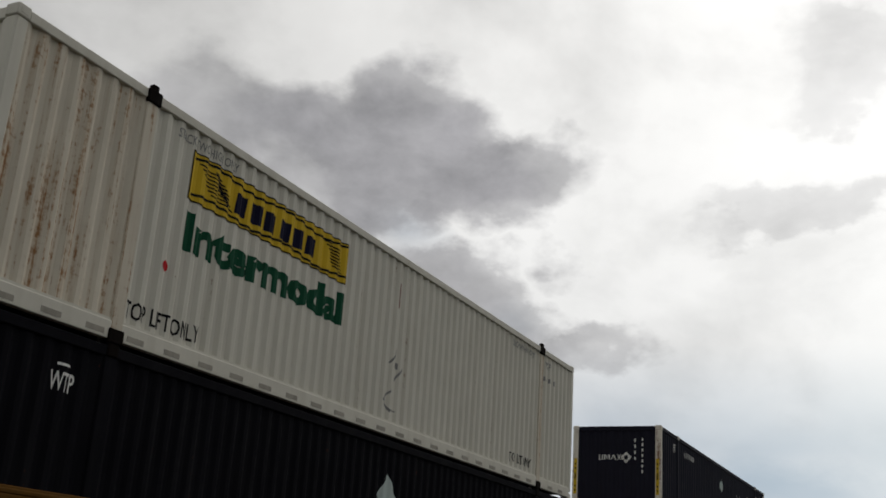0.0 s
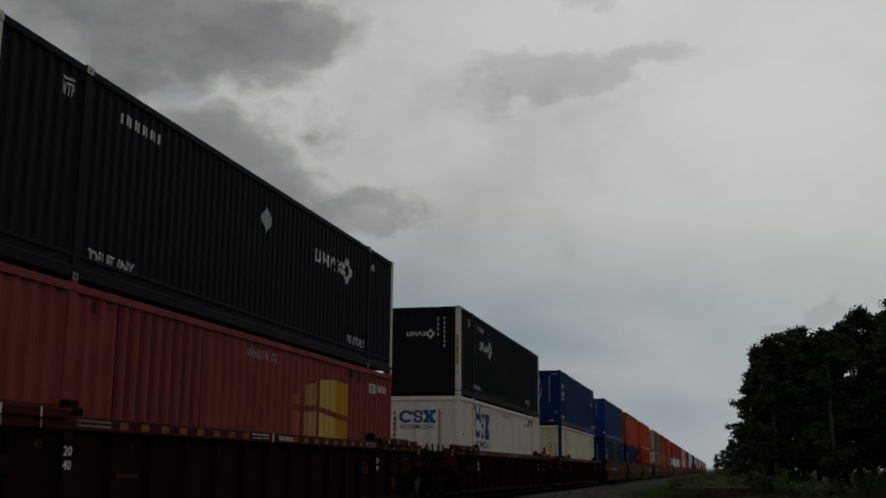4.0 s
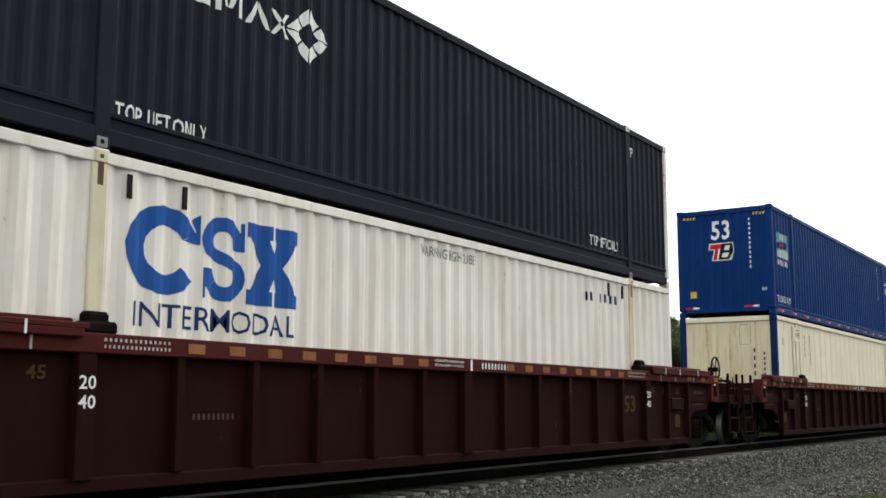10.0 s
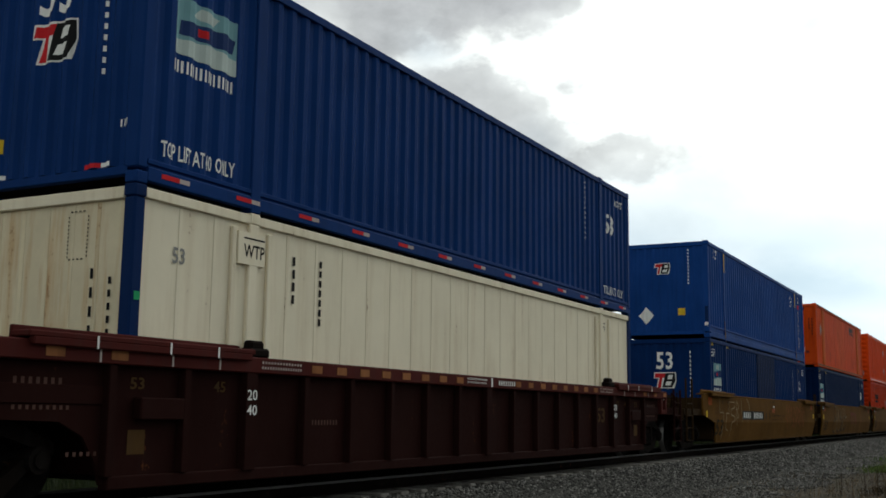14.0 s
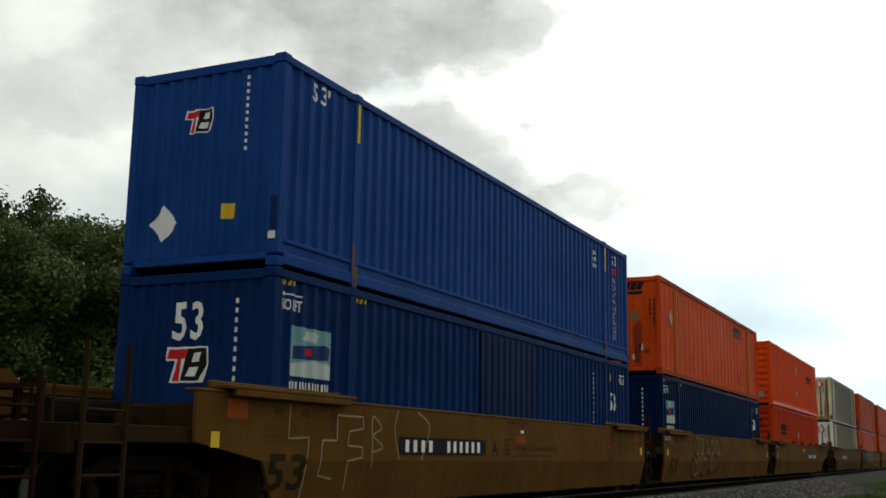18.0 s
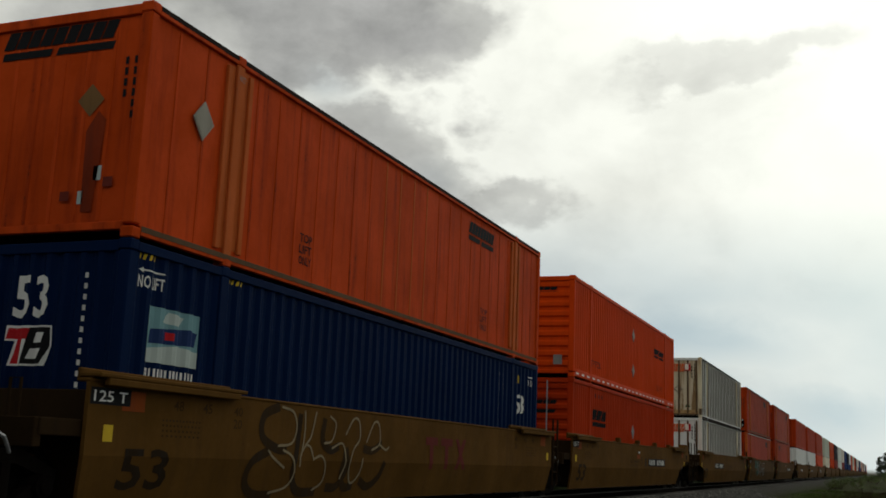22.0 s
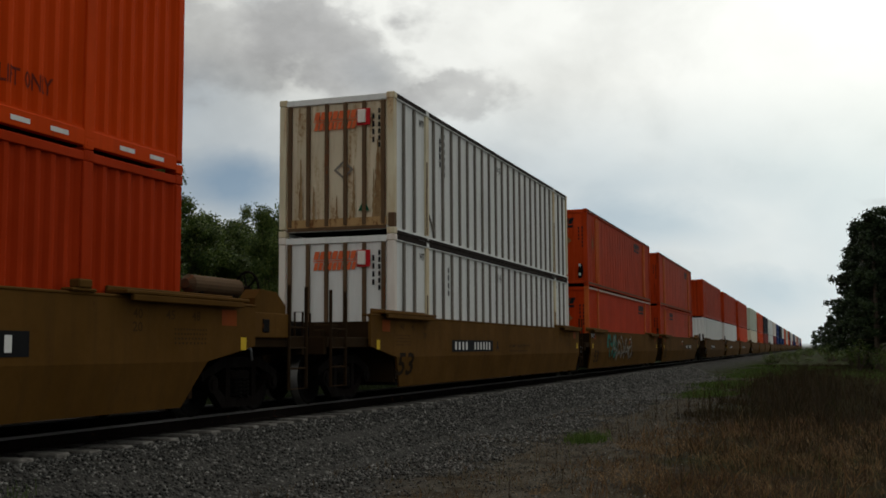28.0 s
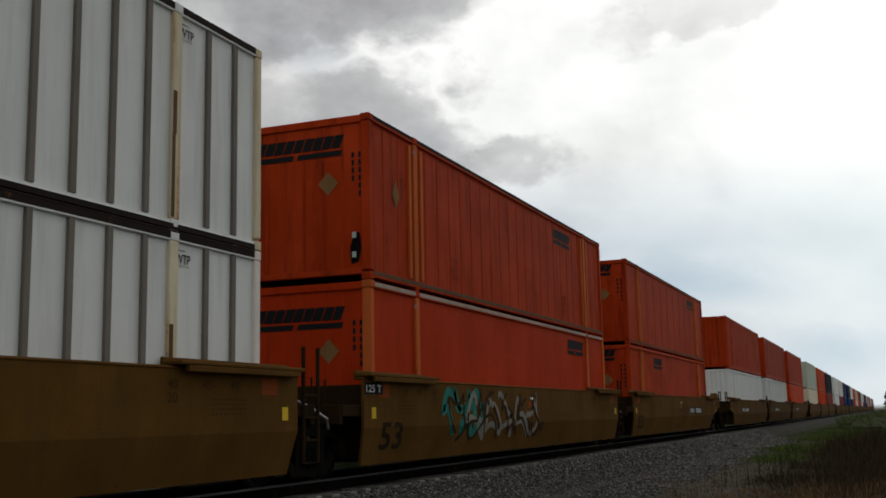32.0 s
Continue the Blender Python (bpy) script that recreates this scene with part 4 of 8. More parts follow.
def add_truck(car, y, turning=True):
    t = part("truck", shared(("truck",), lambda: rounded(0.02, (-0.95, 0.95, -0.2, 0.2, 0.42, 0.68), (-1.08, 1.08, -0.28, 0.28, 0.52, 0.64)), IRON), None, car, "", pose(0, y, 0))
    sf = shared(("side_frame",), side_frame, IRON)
    sp = shared(("spring",), spring, SOOT_SHADED)
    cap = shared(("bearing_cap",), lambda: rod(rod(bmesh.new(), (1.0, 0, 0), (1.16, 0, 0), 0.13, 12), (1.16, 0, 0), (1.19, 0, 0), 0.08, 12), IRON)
    shoe = shared(("brake_beam",), lambda: boxes((-0.8, 0.8, -0.04, 0.04, 0.30, 0.38)), SOOT_SHADED)
    for m in (Matrix(), HALF_TURN):
        part("side_frame", sf, None, t, "", m.copy())
        for dy in (-0.2, 0.2):
            part("spring", sp, None, t, "", m @ pose(1.03, dy * 0.55, 0))
        for dy in (-0.89, 0.89):
            part("bearing_cap", cap, None, t, "", m @ pose(0, dy, WHEEL_R))
        part("brake_beam", shoe, None, t, "", m @ pose(0, 0.33, 0))
    for dy in (-0.89, 0.89):
        w = part("wheelset", wheelset_mesh(), None, t, "black wheels with polished treads", pose(0, dy, WHEEL_R))
        if turning:
            ROLLERS.append((w, dy))


def ladder(car, y, mat, z0=0.33, z1=1.62, w=0.6, x=1.47):
    bm = bmesh.new()
    pipe(bm, [(x, y, z1), (x, y, z0), (x, y + w, z0), (x, y + w, z1)], 0.03)
    ob = part("ladder", bm, mat, car)
    for z in (z0 + 0.32, z0 + 0.64, z0 + 0.96):
        part("rung", rod(bmesh.new(), (x, y, z), (x, y + w, z), 0.018, 6), mat, ob)


def plate_marks(car, art, a, b, mat, x, name="lettering", label=""):
    """Flat art on the outside of a car, between (y, z) corners."""
    co, faces = art
    bm = bmesh.new()
    vs = [bm.verts.new((x, a[0] + u * (b[0] - a[0]), a[1] + v * (b[1] - a[1]))) for u, v in co]
    for f in faces:
        try:
            bm.faces.new([vs[i] for i in f])
        except ValueError:
            pass
    if a[1] < 0.79 and 1.492 < x < 1.5:      # the lower half of the plate leans in
        bmesh.ops.bisect_plane(bm, geom=bm.verts[:] + bm.edges[:] + bm.faces[:], plane_co=(0, 0, 0.79), plane_no=(0, 0, 1), dist=1e-5)
        for v in bm.verts:
            v.co.x -= max(0.0, 0.79 - v.co.z) * 0.2
    bm.normal_update()
    bad = [f for f in bm.faces if f.normal.x < 0]
    if bad:
        bmesh.ops.reverse_faces(bm, faces=bad)
    ob = part(name, bm, mat, car, label)
    if name in SMALL:
        ob["kind"] = "stuff"
    return ob


def side_outline(a, b, arch_a, arch_b, z0, z1):
    """Side plate in (y, z): its foot rises in a curve over a truck at an end that has an arch."""
    pts = []
    if arch_a:
        pts += [(a, z1), (a, 1.12), (a + 0.35, 1.10), (a + 0.5, 0.84), (a + 1.2, 0.82), (a + 1.5, 0.68), (a + 1.68, 0.42), (a + 1.75, z0)]
    else:
        pts += [(a, z1), (a, z0 + 0.5), (a + 0.12, z0)]
    if arch_b:
        pts += [(b - 1.75, z0), (b - 1.68, 0.42), (b - 1.5, 0.68), (b - 1.2, 0.82), (b - 0.5, 0.84), (b - 0.35, 1.10), (b, 1.12), (b, z1)]
    else:
        pts += [(b - 0.12, z0), (b, z0 + 0.5), (b, z1)]
    return pts


def car_root(label, centre):
    r = tagged(new("well_car"), label, "railway car", "cars of the train")
    r.matrix_basis = pose(XC, centre, 0)
    MOVERS.append((r, centre, 0.0))
    return r


def end_gear(r, s, mat, light, deck_y, coupler=True, high_tank=False, hose=None):
    """Deck, sill, pipes and grab irons over the truck; s is -1 for the end that comes first."""
    m = Matrix() if s > 0 else HALF_TURN
    y0, y1 = 8.3, deck_y
    part("end_deck", shared(("end_deck", deck_y), lambda: rounded(0.01, (-1.3, 1.3, y0, y1, 1.04, 1.10), (-1.42, -1.30, y0, y1, 0.98, 1.16), (1.30, 1.42, y0, y1, 0.98, 1.16)), mat), None, r, "", m.copy())
    part("centre_sill", shared(("centre_sill", deck_y), lambda: rounded(0.015, (-0.32, 0.32, y0 - 0.2, y1 + 0.15, 0.72, 1.03)), mat), None, r, "", m.copy())
    part("bulkhead", shared(("bulkhead",), lambda: rounded(0.01, (-1.36, 1.36, y0 - 0.12, y0, 0.3, 1.5)), mat), None, r, "", m.copy())
    part("end_sill", shared(("end_sill_car", deck_y), lambda: rounded(0.01, (-1.40, 1.40, y1 - 0.06, y1 + 0.06, 0.86, 1.16)), mat), None, r, "", m.copy())
    if coupler:
        part("coupler", shared(("coupler", deck_y), lambda: rounded(0.02, (-0.12, 0.12, y1, 11.85, 0.74, 0.94), (-0.17, 0.17, 11.7, 11.95, 0.70, 0.98)), IRON), None, r, "", m.copy())
        part("air_hose", shared(("air_hose", deck_y), lambda: pipe(bmesh.new(), [(0.35, y1, 0.8), (0.4, y1 + 0.15, 0.6), (0.35, y1 + 0.35, 0.45), (0.2, y1 + 0.5, 0.5)], 0.025), SOOT_SHADED), None, r, "", m.copy())
        if high_tank:
            part("reservoir", shared(("reservoir_high",), lambda: rod(rod(rod(bmesh.new(), (0.45, 9.6, 1.93), (0.45, 11.0, 1.93), 0.14, 16), (0.45, 9.5, 1.93), (0.45, 9.6, 1.93), 0.07, 16, 0.14), (0.45, 11.0, 1.93), (0.45, 11.08, 1.93), 0.14, 16, 0.06), BATTEN_RUST), None, r, "rusty brown tank", m.copy())
            for dy in (0.0, 0.9):
                part("tank_bracket", shared(("tank_bracket",), lambda: rounded(0.01, (0.36, 0.54, 9.8, 9.9, 1.08, 1.82)), light), None, r, "", m @ Matrix.Translation((0, dy, 0)))
            part("hand_brake_wheel", hand_wheel(), IRON, r, "", m @ pose(0.5, 11.25, 1.93, 0, 0, 70))
            part("wheel_post", shared(("wheel_post",), lambda: boxes((0.46, 0.54, 11.26, 11.34, 1.05, 1.95)), light), None, r, "", m.copy())
        else:
            part("reservoir", shared(("reservoir",), lambda: rod(rod(bmesh.new(), (0.45, 8.7, 1.3), (0.45, 10.1, 1.3), 0.2, 16), (0.45, 8.62, 1.3), (0.45, 8.7, 1.3), 0.12, 16, 0.2), light), None, r, "", m.copy())
        part("brake_valve", shared(("brake_valve",), lambda: rounded(0.02, (-0.6, -0.25, 9.2, 9.6, 1.1, 1.42), (-0.5, -0.35, 9.6, 9.8, 1.15, 1.32)), mat), None, r, "", m.copy())
    if coupler:
        for k, (x, z) in enumerate(((1.2, 1.2), (1.05, 1.3), (0.85, 1.22), (1.33, 1.12))):
            bend = 0.08 * (-1) ** k
            part("brake_pipe", shared(("brake_pipe", deck_y, k), lambda: pipe(bmesh.new(), [(x, y0, z), (x, y0 + 0.8, z + bend), (x - 0.1, y0 + 1.6, z + bend), (x - 0.12, y1 - 0.1, z - 0.06)], 0.028), BATTEN_RUST if k % 2 else light), None, r, "", m.copy())
        part("junction_box", shared(("junction_box", deck_y), lambda: rounded(0.015, (0.95, 1.3, y1 - 1.0, y1 - 0.6, 1.1, 1.36), (1.0, 1.22, y1 - 0.55, y1 - 0.4, 1.1, 1.3)), mat), None, r, "", m.copy())
    for x in (-1.1, 0.15, 1.25):
        part("grab_iron", shared(("grab_iron", deck_y, x), lambda: pipe(bmesh.new(), [(x, y1 - 0.02, 1.1), (x, y1 - 0.02, 1.55), (x + 0.14, y1 - 0.02, 1.55), (x + 0.14, y1 - 0.02, 1.1)], 0.018), mat), None, r, "", m.copy())
    part("air_pipe", shared(("air_pipe", deck_y), lambda: pipe(bmesh.new(), [(1.32, y0, 1.2), (1.32, y0 + 0.7, 1.22), (1.28, y0 + 1.2, 1.12), (1.36, y0 + 1.55, 0.95), (1.3, y0 + 1.7, 0.8)], 0.022), hose or light), None, r, "", m.copy())


def well_floor(r, mat):
    part("well_floor", shared(("well_floor",), lambda: boxes((-1.36, 1.36, -8.2, 8.2, 0.24, 0.30), *((-1.36, 1.36, y - 0.12, y + 0.12, 0.30, 0.35) for y in (-7.6, -6.1, 0, 6.1, 7.6))), mat), None, r)


def brown_car(centre, wheel=False, turning=True):
    """Ribbed red-brown well car on two trucks of its own."""
    r = car_root("boxcar-red steel well car with upright ribs and yellow reflectors", centre)
    z0, z1 = 0.22, 1.38
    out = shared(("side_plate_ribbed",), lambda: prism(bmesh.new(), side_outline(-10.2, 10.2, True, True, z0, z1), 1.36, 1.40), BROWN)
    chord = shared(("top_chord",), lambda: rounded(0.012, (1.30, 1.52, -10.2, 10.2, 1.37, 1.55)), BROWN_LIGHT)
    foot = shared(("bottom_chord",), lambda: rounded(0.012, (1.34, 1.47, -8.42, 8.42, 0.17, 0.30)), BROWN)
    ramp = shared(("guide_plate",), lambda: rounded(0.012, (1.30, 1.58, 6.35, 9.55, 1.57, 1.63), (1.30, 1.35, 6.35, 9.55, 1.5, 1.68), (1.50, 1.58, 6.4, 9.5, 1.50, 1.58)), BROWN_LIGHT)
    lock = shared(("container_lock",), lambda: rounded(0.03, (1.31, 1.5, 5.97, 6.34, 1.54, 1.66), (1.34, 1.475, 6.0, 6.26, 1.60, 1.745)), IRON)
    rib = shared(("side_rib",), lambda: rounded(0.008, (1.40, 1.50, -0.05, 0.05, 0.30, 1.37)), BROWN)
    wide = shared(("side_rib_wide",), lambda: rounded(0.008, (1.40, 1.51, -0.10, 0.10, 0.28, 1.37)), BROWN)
    refl = shared(("reflector",), lambda: boxes((1.518, 1.526, -0.11, 0.11, 1.41, 1.505)), OLD_REFLECTOR)
    for m in (Matrix(), HALF_TURN):
        part("side_plate", out, None, r, "", m.copy())
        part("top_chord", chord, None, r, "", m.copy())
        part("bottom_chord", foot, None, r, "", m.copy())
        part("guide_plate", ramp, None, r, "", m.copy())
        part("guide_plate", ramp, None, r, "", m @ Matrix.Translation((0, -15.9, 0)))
        part("container_lock", lock, None, r, "", m.copy())
        part("container_lock", lock, None, r, "", m @ Matrix.Translation((0, -12.31, 0)))
        for i in range(-8, 9):
            y = i * 1.04 if abs(i) < 6 else math.copysign(6.3 + (abs(i) - 6) * 1.07, i)
            part("side_rib", wide if i in (0, 6, -6) else rib, None, r, "", m @ pose(0, y, 0))
    for s in (-1, 1):
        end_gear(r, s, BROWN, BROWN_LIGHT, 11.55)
        add_truck(r, s * 9.86, turning)
        m = Matrix() if s > 0 else HALF_TURN
        part("end_box", shared(("end_box",), lambda: rounded(0.012, (1.30, 1.50, 9.78, 9.9, 1.0, 1.50), (1.30, 1.50, 10.12, 10.24, 1.0, 1.50), (1.30, 1.50, 9.9, 10.12, 1.32, 1.50), (1.30, 1.50, 9.9, 10.12, 1.0, 1.1)), BROWN_LIGHT), None, r, "", m.copy())
        part("end_box", shared(("end_box",), None, BROWN_LIGHT), None, r, "", m @ Matrix.Translation((-2.8, 0, 0)))
        grating = part("walkway", shared(("walkway",), lambda: boxes((0.1, 1.45, 10.24, 11.45, 1.435, 1.45)), SOOT_SHADED), None, r, "", m.copy())
        for j in range(12):
            part("slat", shared(("slat",), lambda: boxes((0.1, 0.16, 10.24, 11.45, 1.45, 1.49)), BROWN), None, grating, "", pose(0.11 * j, 0, 0))
        part("walkway_post", shared(("walkway_post",), lambda: boxes((1.34, 1.40, 11.36, 11.42, 1.1, 1.45)), BROWN), None, r, "", m.copy())
        part("side_box", shared(("side_box",), lambda: rounded(0.012, (1.40, 1.52, -0.32, 0.32, 0.84, 1.06)), BROWN), None, r, "", pose(0, s * 7.75, 0))
    ladder(r, -11.57, BROWN)
    ladder(r, 10.95, BROWN)
    if wheel:
        part("hand_brake_wheel", hand_wheel(), IRON, r, "", pose(0.98, 11.58, 1.73))
        part("wheel_post", shared(("wheel_post_low",), lambda: boxes((0.84, 0.92, 11.46, 11.6, 1.08, 1.78)), IRON), None, r)
    well_floor(r, SOOT_SHADED)
    for i in range(-9, 10):
        if abs(i) in (0, 1):
            continue
        part("reflector", refl, None, r, "faded yellow reflector", pose(0, i * 0.56, 0))
    for s in (-1, 1):
        for y in (8.4, 9.2, 10.0):
            part("reflector", refl, None, r, "faded yellow reflector", pose(0, s * y, 0))
    xo = 1.524
    plate_marks(r, GLYPHS["NON-INTERCHANGE CAR"], (-0.86, 1.48), (-0.15, 1.512), WHITE_MARK, xo)
    plate_marks(r, GLYPHS["SEE EQUIPMENT REGISTER"], (-0.86, 1.42), (-0.15, 1.452), WHITE_MARK, xo)
    plate_marks(r, RECT, (0.02, 1.385), (0.07, 1.53), WHITE_MARK, xo, "stripe")
    plate_marks(r, bars(10), (0.32, 1.42), (1.2, 1.50), WHITE_MARK, xo, "numbering")
    for s in (-1, 1):
        plate_marks(r, bars(14, 0.25), (s * 5.75 - 0.4, 1.48), (s * 5.75 + 0.4, 1.51), FADED_MARK, xo, "small_print")
        plate_marks(r, bars(16, 0.25), (s * 5.75 - 0.4, 1.42), (s * 5.75 + 0.4, 1.45), FADED_MARK, xo, "small_print")
        plate_marks(r, GLYPHS["20"], (s * 6.3 - 0.09, 1.06), (s * 6.3 + 0.09, 1.18), WHITE_MARK, 1.514)
        plate_marks(r, GLYPHS["40"], (s * 6.3 - 0.09, 0.89), (s * 6.3 + 0.09, 1.01), WHITE_MARK, 1.514)
        plate_marks(r, bars(9), (s * 9.2 - 0.35, 0.93), (s * 9.2 + 0.35, 0.97), DIM_MARK, 1.404, "small_print")
        plate_marks(r, bars(7), (s * 9.25 - 0.3, 1.12), (s * 9.25 + 0.3, 1.22), DIM_MARK, 1.404, "small_print")
    plate_marks(r, GLYPHS["53"], (5.42, 0.8), (5.92, 1.1), FAINT_GOLD, 1.404)
    for s in (-1, 1):
        for text, y in (("45", 6.75), ("48", 7.32), ("53", 8.02)):
            plate_marks(r, GLYPHS[text], (s * y - 0.1, 1.14), (s * y + 0.1, 1.26), FAINT_GOLD, 1.405)
        plate_marks(r, RECT, (s * 8.0 - 0.12, 0.5), (s * 8.0 + 0.12, 0.74), FAINT_GOLD, 1.404, "square_patch")
        plate_marks(r, shape([rect(0.2, 0.7, 0.8, 1.0), rect(0.3, 0.35, 0.7, 0.6), rect(0.2, 0.0, 0.8, 0.25)]), (s * 9.98 - 0.07, 1.34), (s * 9.98 + 0.07, 1.48), WHITE_MARK, 1.503, "small_print")
        for y in (7.0, 7.75, 8.75):
            part("guide_tick", shared(("guide_tick",), lambda: boxes((1.581, 1.585, -0.012, 0.012, 1.50, 1.62)), WHITE_MARK), None, r, "", pose(0, s * y, 0))
            part("guide_tick", shared(("chord_tick",), lambda: boxes((1.521, 1.525, -0.012, 0.012, 1.38, 1.50)), FADED_MARK), None, r, "", pose(0, s * (y - 0.1), 0))
    plate_marks(r, bars(9), (-4.95, 0.78), (-4.35, 0.84), DIM_MARK, 1.404, "small_print")
    plate_marks(r, bars(7), (-8.9, 0.5), (-8.3, 0.54), DIM_MARK, 1.404, "small_print")
    return r


def hand_wheel():
    bm = bmesh.new()
    pts = [(0, 0.28 * math.cos(a), 0.28 * math.sin(a)) for a in (2 * math.pi * i / 18 for i in range(19))]
    pipe(bm, pts, 0.02)
    for i in range(5):
        a = 2 * math.pi * i / 5
        rod(bm, (0, 0, 0), (0.0, 0.28 * math.cos(a), 0.28 * math.sin(a)), 0.014, 5)
    rod(bm, (-0.12, 0, 0), (0.05, 0, 0), 0.05, 8)
    return bm


def bent_side(a, b, arch_a, arch_b):
    """Smooth side whose lower half leans inwards, with an arch over a truck where the car rides on one of its own."""
    bm = bmesh.new()
    zk, z0, z1 = 0.77, 0.20, 1.56
    ya = a + 1.75 if arch_a else a + 0.1
    yb = b - 1.75 if arch_b else b - 0.1
    prism(bm, [(a, z1), (a, 1.0 if arch_a else zk), (a + (1.3 if arch_a else 0.0), zk + 0.02), (b - (1.3 if arch_b else 0.0), zk + 0.02), (b, 1.0 if arch_b else zk), (b, z1)], 1.44, 1.49)
    # leaning lower panel
    top = [(a + (1.3 if arch_a else 0.0), zk + 0.02), (b - (1.3 if arch_b else 0.0), zk + 0.02)]
    v = [bm.verts.new(p) for p in ((1.49, top[0][0], top[0][1]), (1.49, top[1][0], top[1][1]), (1.37, yb, z0), (1.37, ya, z0), (1.44, top[0][0], top[0][1]), (1.44, top[1][0], top[1][1]), (1.32, yb, z0), (1.32, ya, z0))]
    for f in ((0, 3, 2, 1), (4, 5, 6, 7), (0, 1, 5, 4), (1, 2, 6, 5), (2, 3, 7, 6), (3, 0, 4, 7)):
        bm.faces.new([v[i] for i in f])
    bmesh.ops.recalc_face_normals(bm, faces=bm.faces[:])
    return bm


def yellow_car(centre, first, last, number=True, detail=True, turning=True, letter=None, panel_y=-3.34, locks=(), tag=True):
    """Smooth dirty-yellow well unit; first and last tell whether that end has a coupler and a truck of its own."""
    r = car_root("dirty ochre-yellow smooth-sided steel well car unit", centre)
    a, b = (-9.75 if first else -8.75), (9.75 if last else 8.75)
    me = shared(("side_plate_bent", first, last), lambda: bent_side(a, b, first, last), OCHRE)
    back = shared(("side_plate_bent_back", first, last), lambda: bent_side(-b, -a, last, first), OCHRE)
    part("side_plate", me, None, r)
    part("side_plate", back, None, r, "", HALF_TURN)
    chord = shared(("chord_cap", first, last), lambda: rounded(0.012, (1.30, 1.50, a, b, 1.56, 1.60)), OCHRE)
    part("top_chord", chord, None, r)
    part("top_chord", chord, None, r, "", Matrix.Translation((-2.8, 0, 0)))
    ramp = shared(("guide_plate_low",), lambda: rounded(0.012, (1.30, 1.62, -1.45, 1.45, 1.61, 1.66), (1.30, 1.35, -1.45, 1.45, 1.58, 1.71), (1.55, 1.62, -1.3, 1.3, 1.53, 1.61)), OCHRE)
    for y in ((-7.9 if first else -7.3), (7.9 if last else 7.3)):
        part("guide_plate", ramp, None, r, "", pose(0, y, 0))
        part("guide_plate", ramp, None, r, "", HALF_TURN @ pose(0, -y, 0))
    for s, own in ((-1, first), (1, last)):
        m = Matrix() if s > 0 else HALF_TURN
        end_gear(r, s, OCHRE_DARK, IRON, 11.5 if own else 9.35, own, s > 0, GALV)
        if own:
            add_truck(r, s * 10.05, turning)
            part("end_box", shared(("end_box_yellow",), lambda: rounded(0.015, (1.28, 1.47, 9.72, 10.9, 1.12, 1.50)), OCHRE), None, r, "", m.copy())
            part("corner_bracket", shared(("corner_bracket",), lambda: prism(bmesh.new(), [(9.78, 1.5), (10.75, 1.5), (10.75, 1.62), (10.45, 1.82), (9.95, 1.84), (9.78, 1.7)], 1.2, 1.46), OCHRE), None, r, "", m.copy())
            part("bracket_hole", shared(("bracket_hole",), lambda: rounded(0.01, (1.46, 1.485, 10.0, 10.2, 1.2, 1.4)), SOOT_SHADED), None, r, "", m.copy())
            ladder(r, -11.45 if s < 0 else 10.85, OCHRE_DARK, 0.33, 1.95)
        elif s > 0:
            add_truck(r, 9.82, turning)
            ladder(r, 8.95, OCHRE_DARK, 0.33, 1.98, 0.42)
        # orange square, yellow reflector and small print at each end
        e = a if s < 0 else b
        plate_marks(r, RECT, (e - s * 0.75 - 0.2, 1.28), (e - s * 0.75 + 0.2, 1.50), ORANGE_PANEL, 1.494, "orange_panel")
        plate_marks(r, RECT, (e - s * 0.35 - 0.08, 0.94), (e - s * 0.35 + 0.08, 1.12), YELLOW_MARK, 1.496, "reflector", "bright yellow reflector")
        if detail:
            plate_marks(r, GLYPHS["40"], (e - s * 2.9 - 0.1, 1.33), (e - s * 2.9 + 0.1, 1.45), FAINT_MARK, 1.494)
            plate_marks(r, GLYPHS["20"], (e - s * 2.9 - 0.1, 1.17), (e - s * 2.9 + 0.1, 1.29), FAINT_MARK, 1.494)
            plate_marks(r, GLYPHS["45"], (e - s * 2.2 - 0.1, 1.33), (e - s * 2.2 + 0.1, 1.45), FAINT_MARK, 1.494)
            plate_marks(r, GLYPHS["48"], (e - s * 1.6 - 0.1, 1.33), (e - s * 1.6 + 0.1, 1.45), FAINT_MARK, 1.494)
            for i in range(4):
                plate_marks(r, bars(12 - i, 0.2), (e - s * 1.7 - 0.4, 1.20 - 0.06 * i), (e - s * 1.7 + 0.4, 1.225 - 0.06 * i), FAINT_MARK, 1.494, "small_print")
    well_floor(r, SOOT_SHADED)
    if detail:
        lock = shared(("side_lock",), lambda: rounded(0.015, (1.36, 1.53, -0.22, 0.22, 1.60, 1.64), (1.40, 1.54, -0.12, 0.12, 1.64, 1.74)), OCHRE)
        for y in locks:
            part("side_lock", lock, None, r, "", pose(0, y, 0))
        if tag:
            part("door_stop", rounded(0.01, (1.49, 1.52, -0.07, 0.07, 1.30, 1.36)), ALU, r)
            plate_marks(r, RECT, (-0.25, 1.12), (0.22, 1.26), ORANGE_PANEL, 1.494, "orange_panel")
            plate_marks(r, shape([rect(0, 0, 1, 0.06), rect(0, 0.94, 1, 1), rect(0, 0.06, 0.07, 0.94), rect(0.93, 0.06, 1, 0.94), rect(0.3, 0.55, 0.7, 0.7), rect(0.35, 0.2, 0.65, 0.4)]), (-0.85 + (0 if panel_y < 0 else 1.27), 0.9), (-0.58 + (0 if panel_y < 0 else 1.27), 1.18), FAINT_DARK, 1.494, "stencil_box")
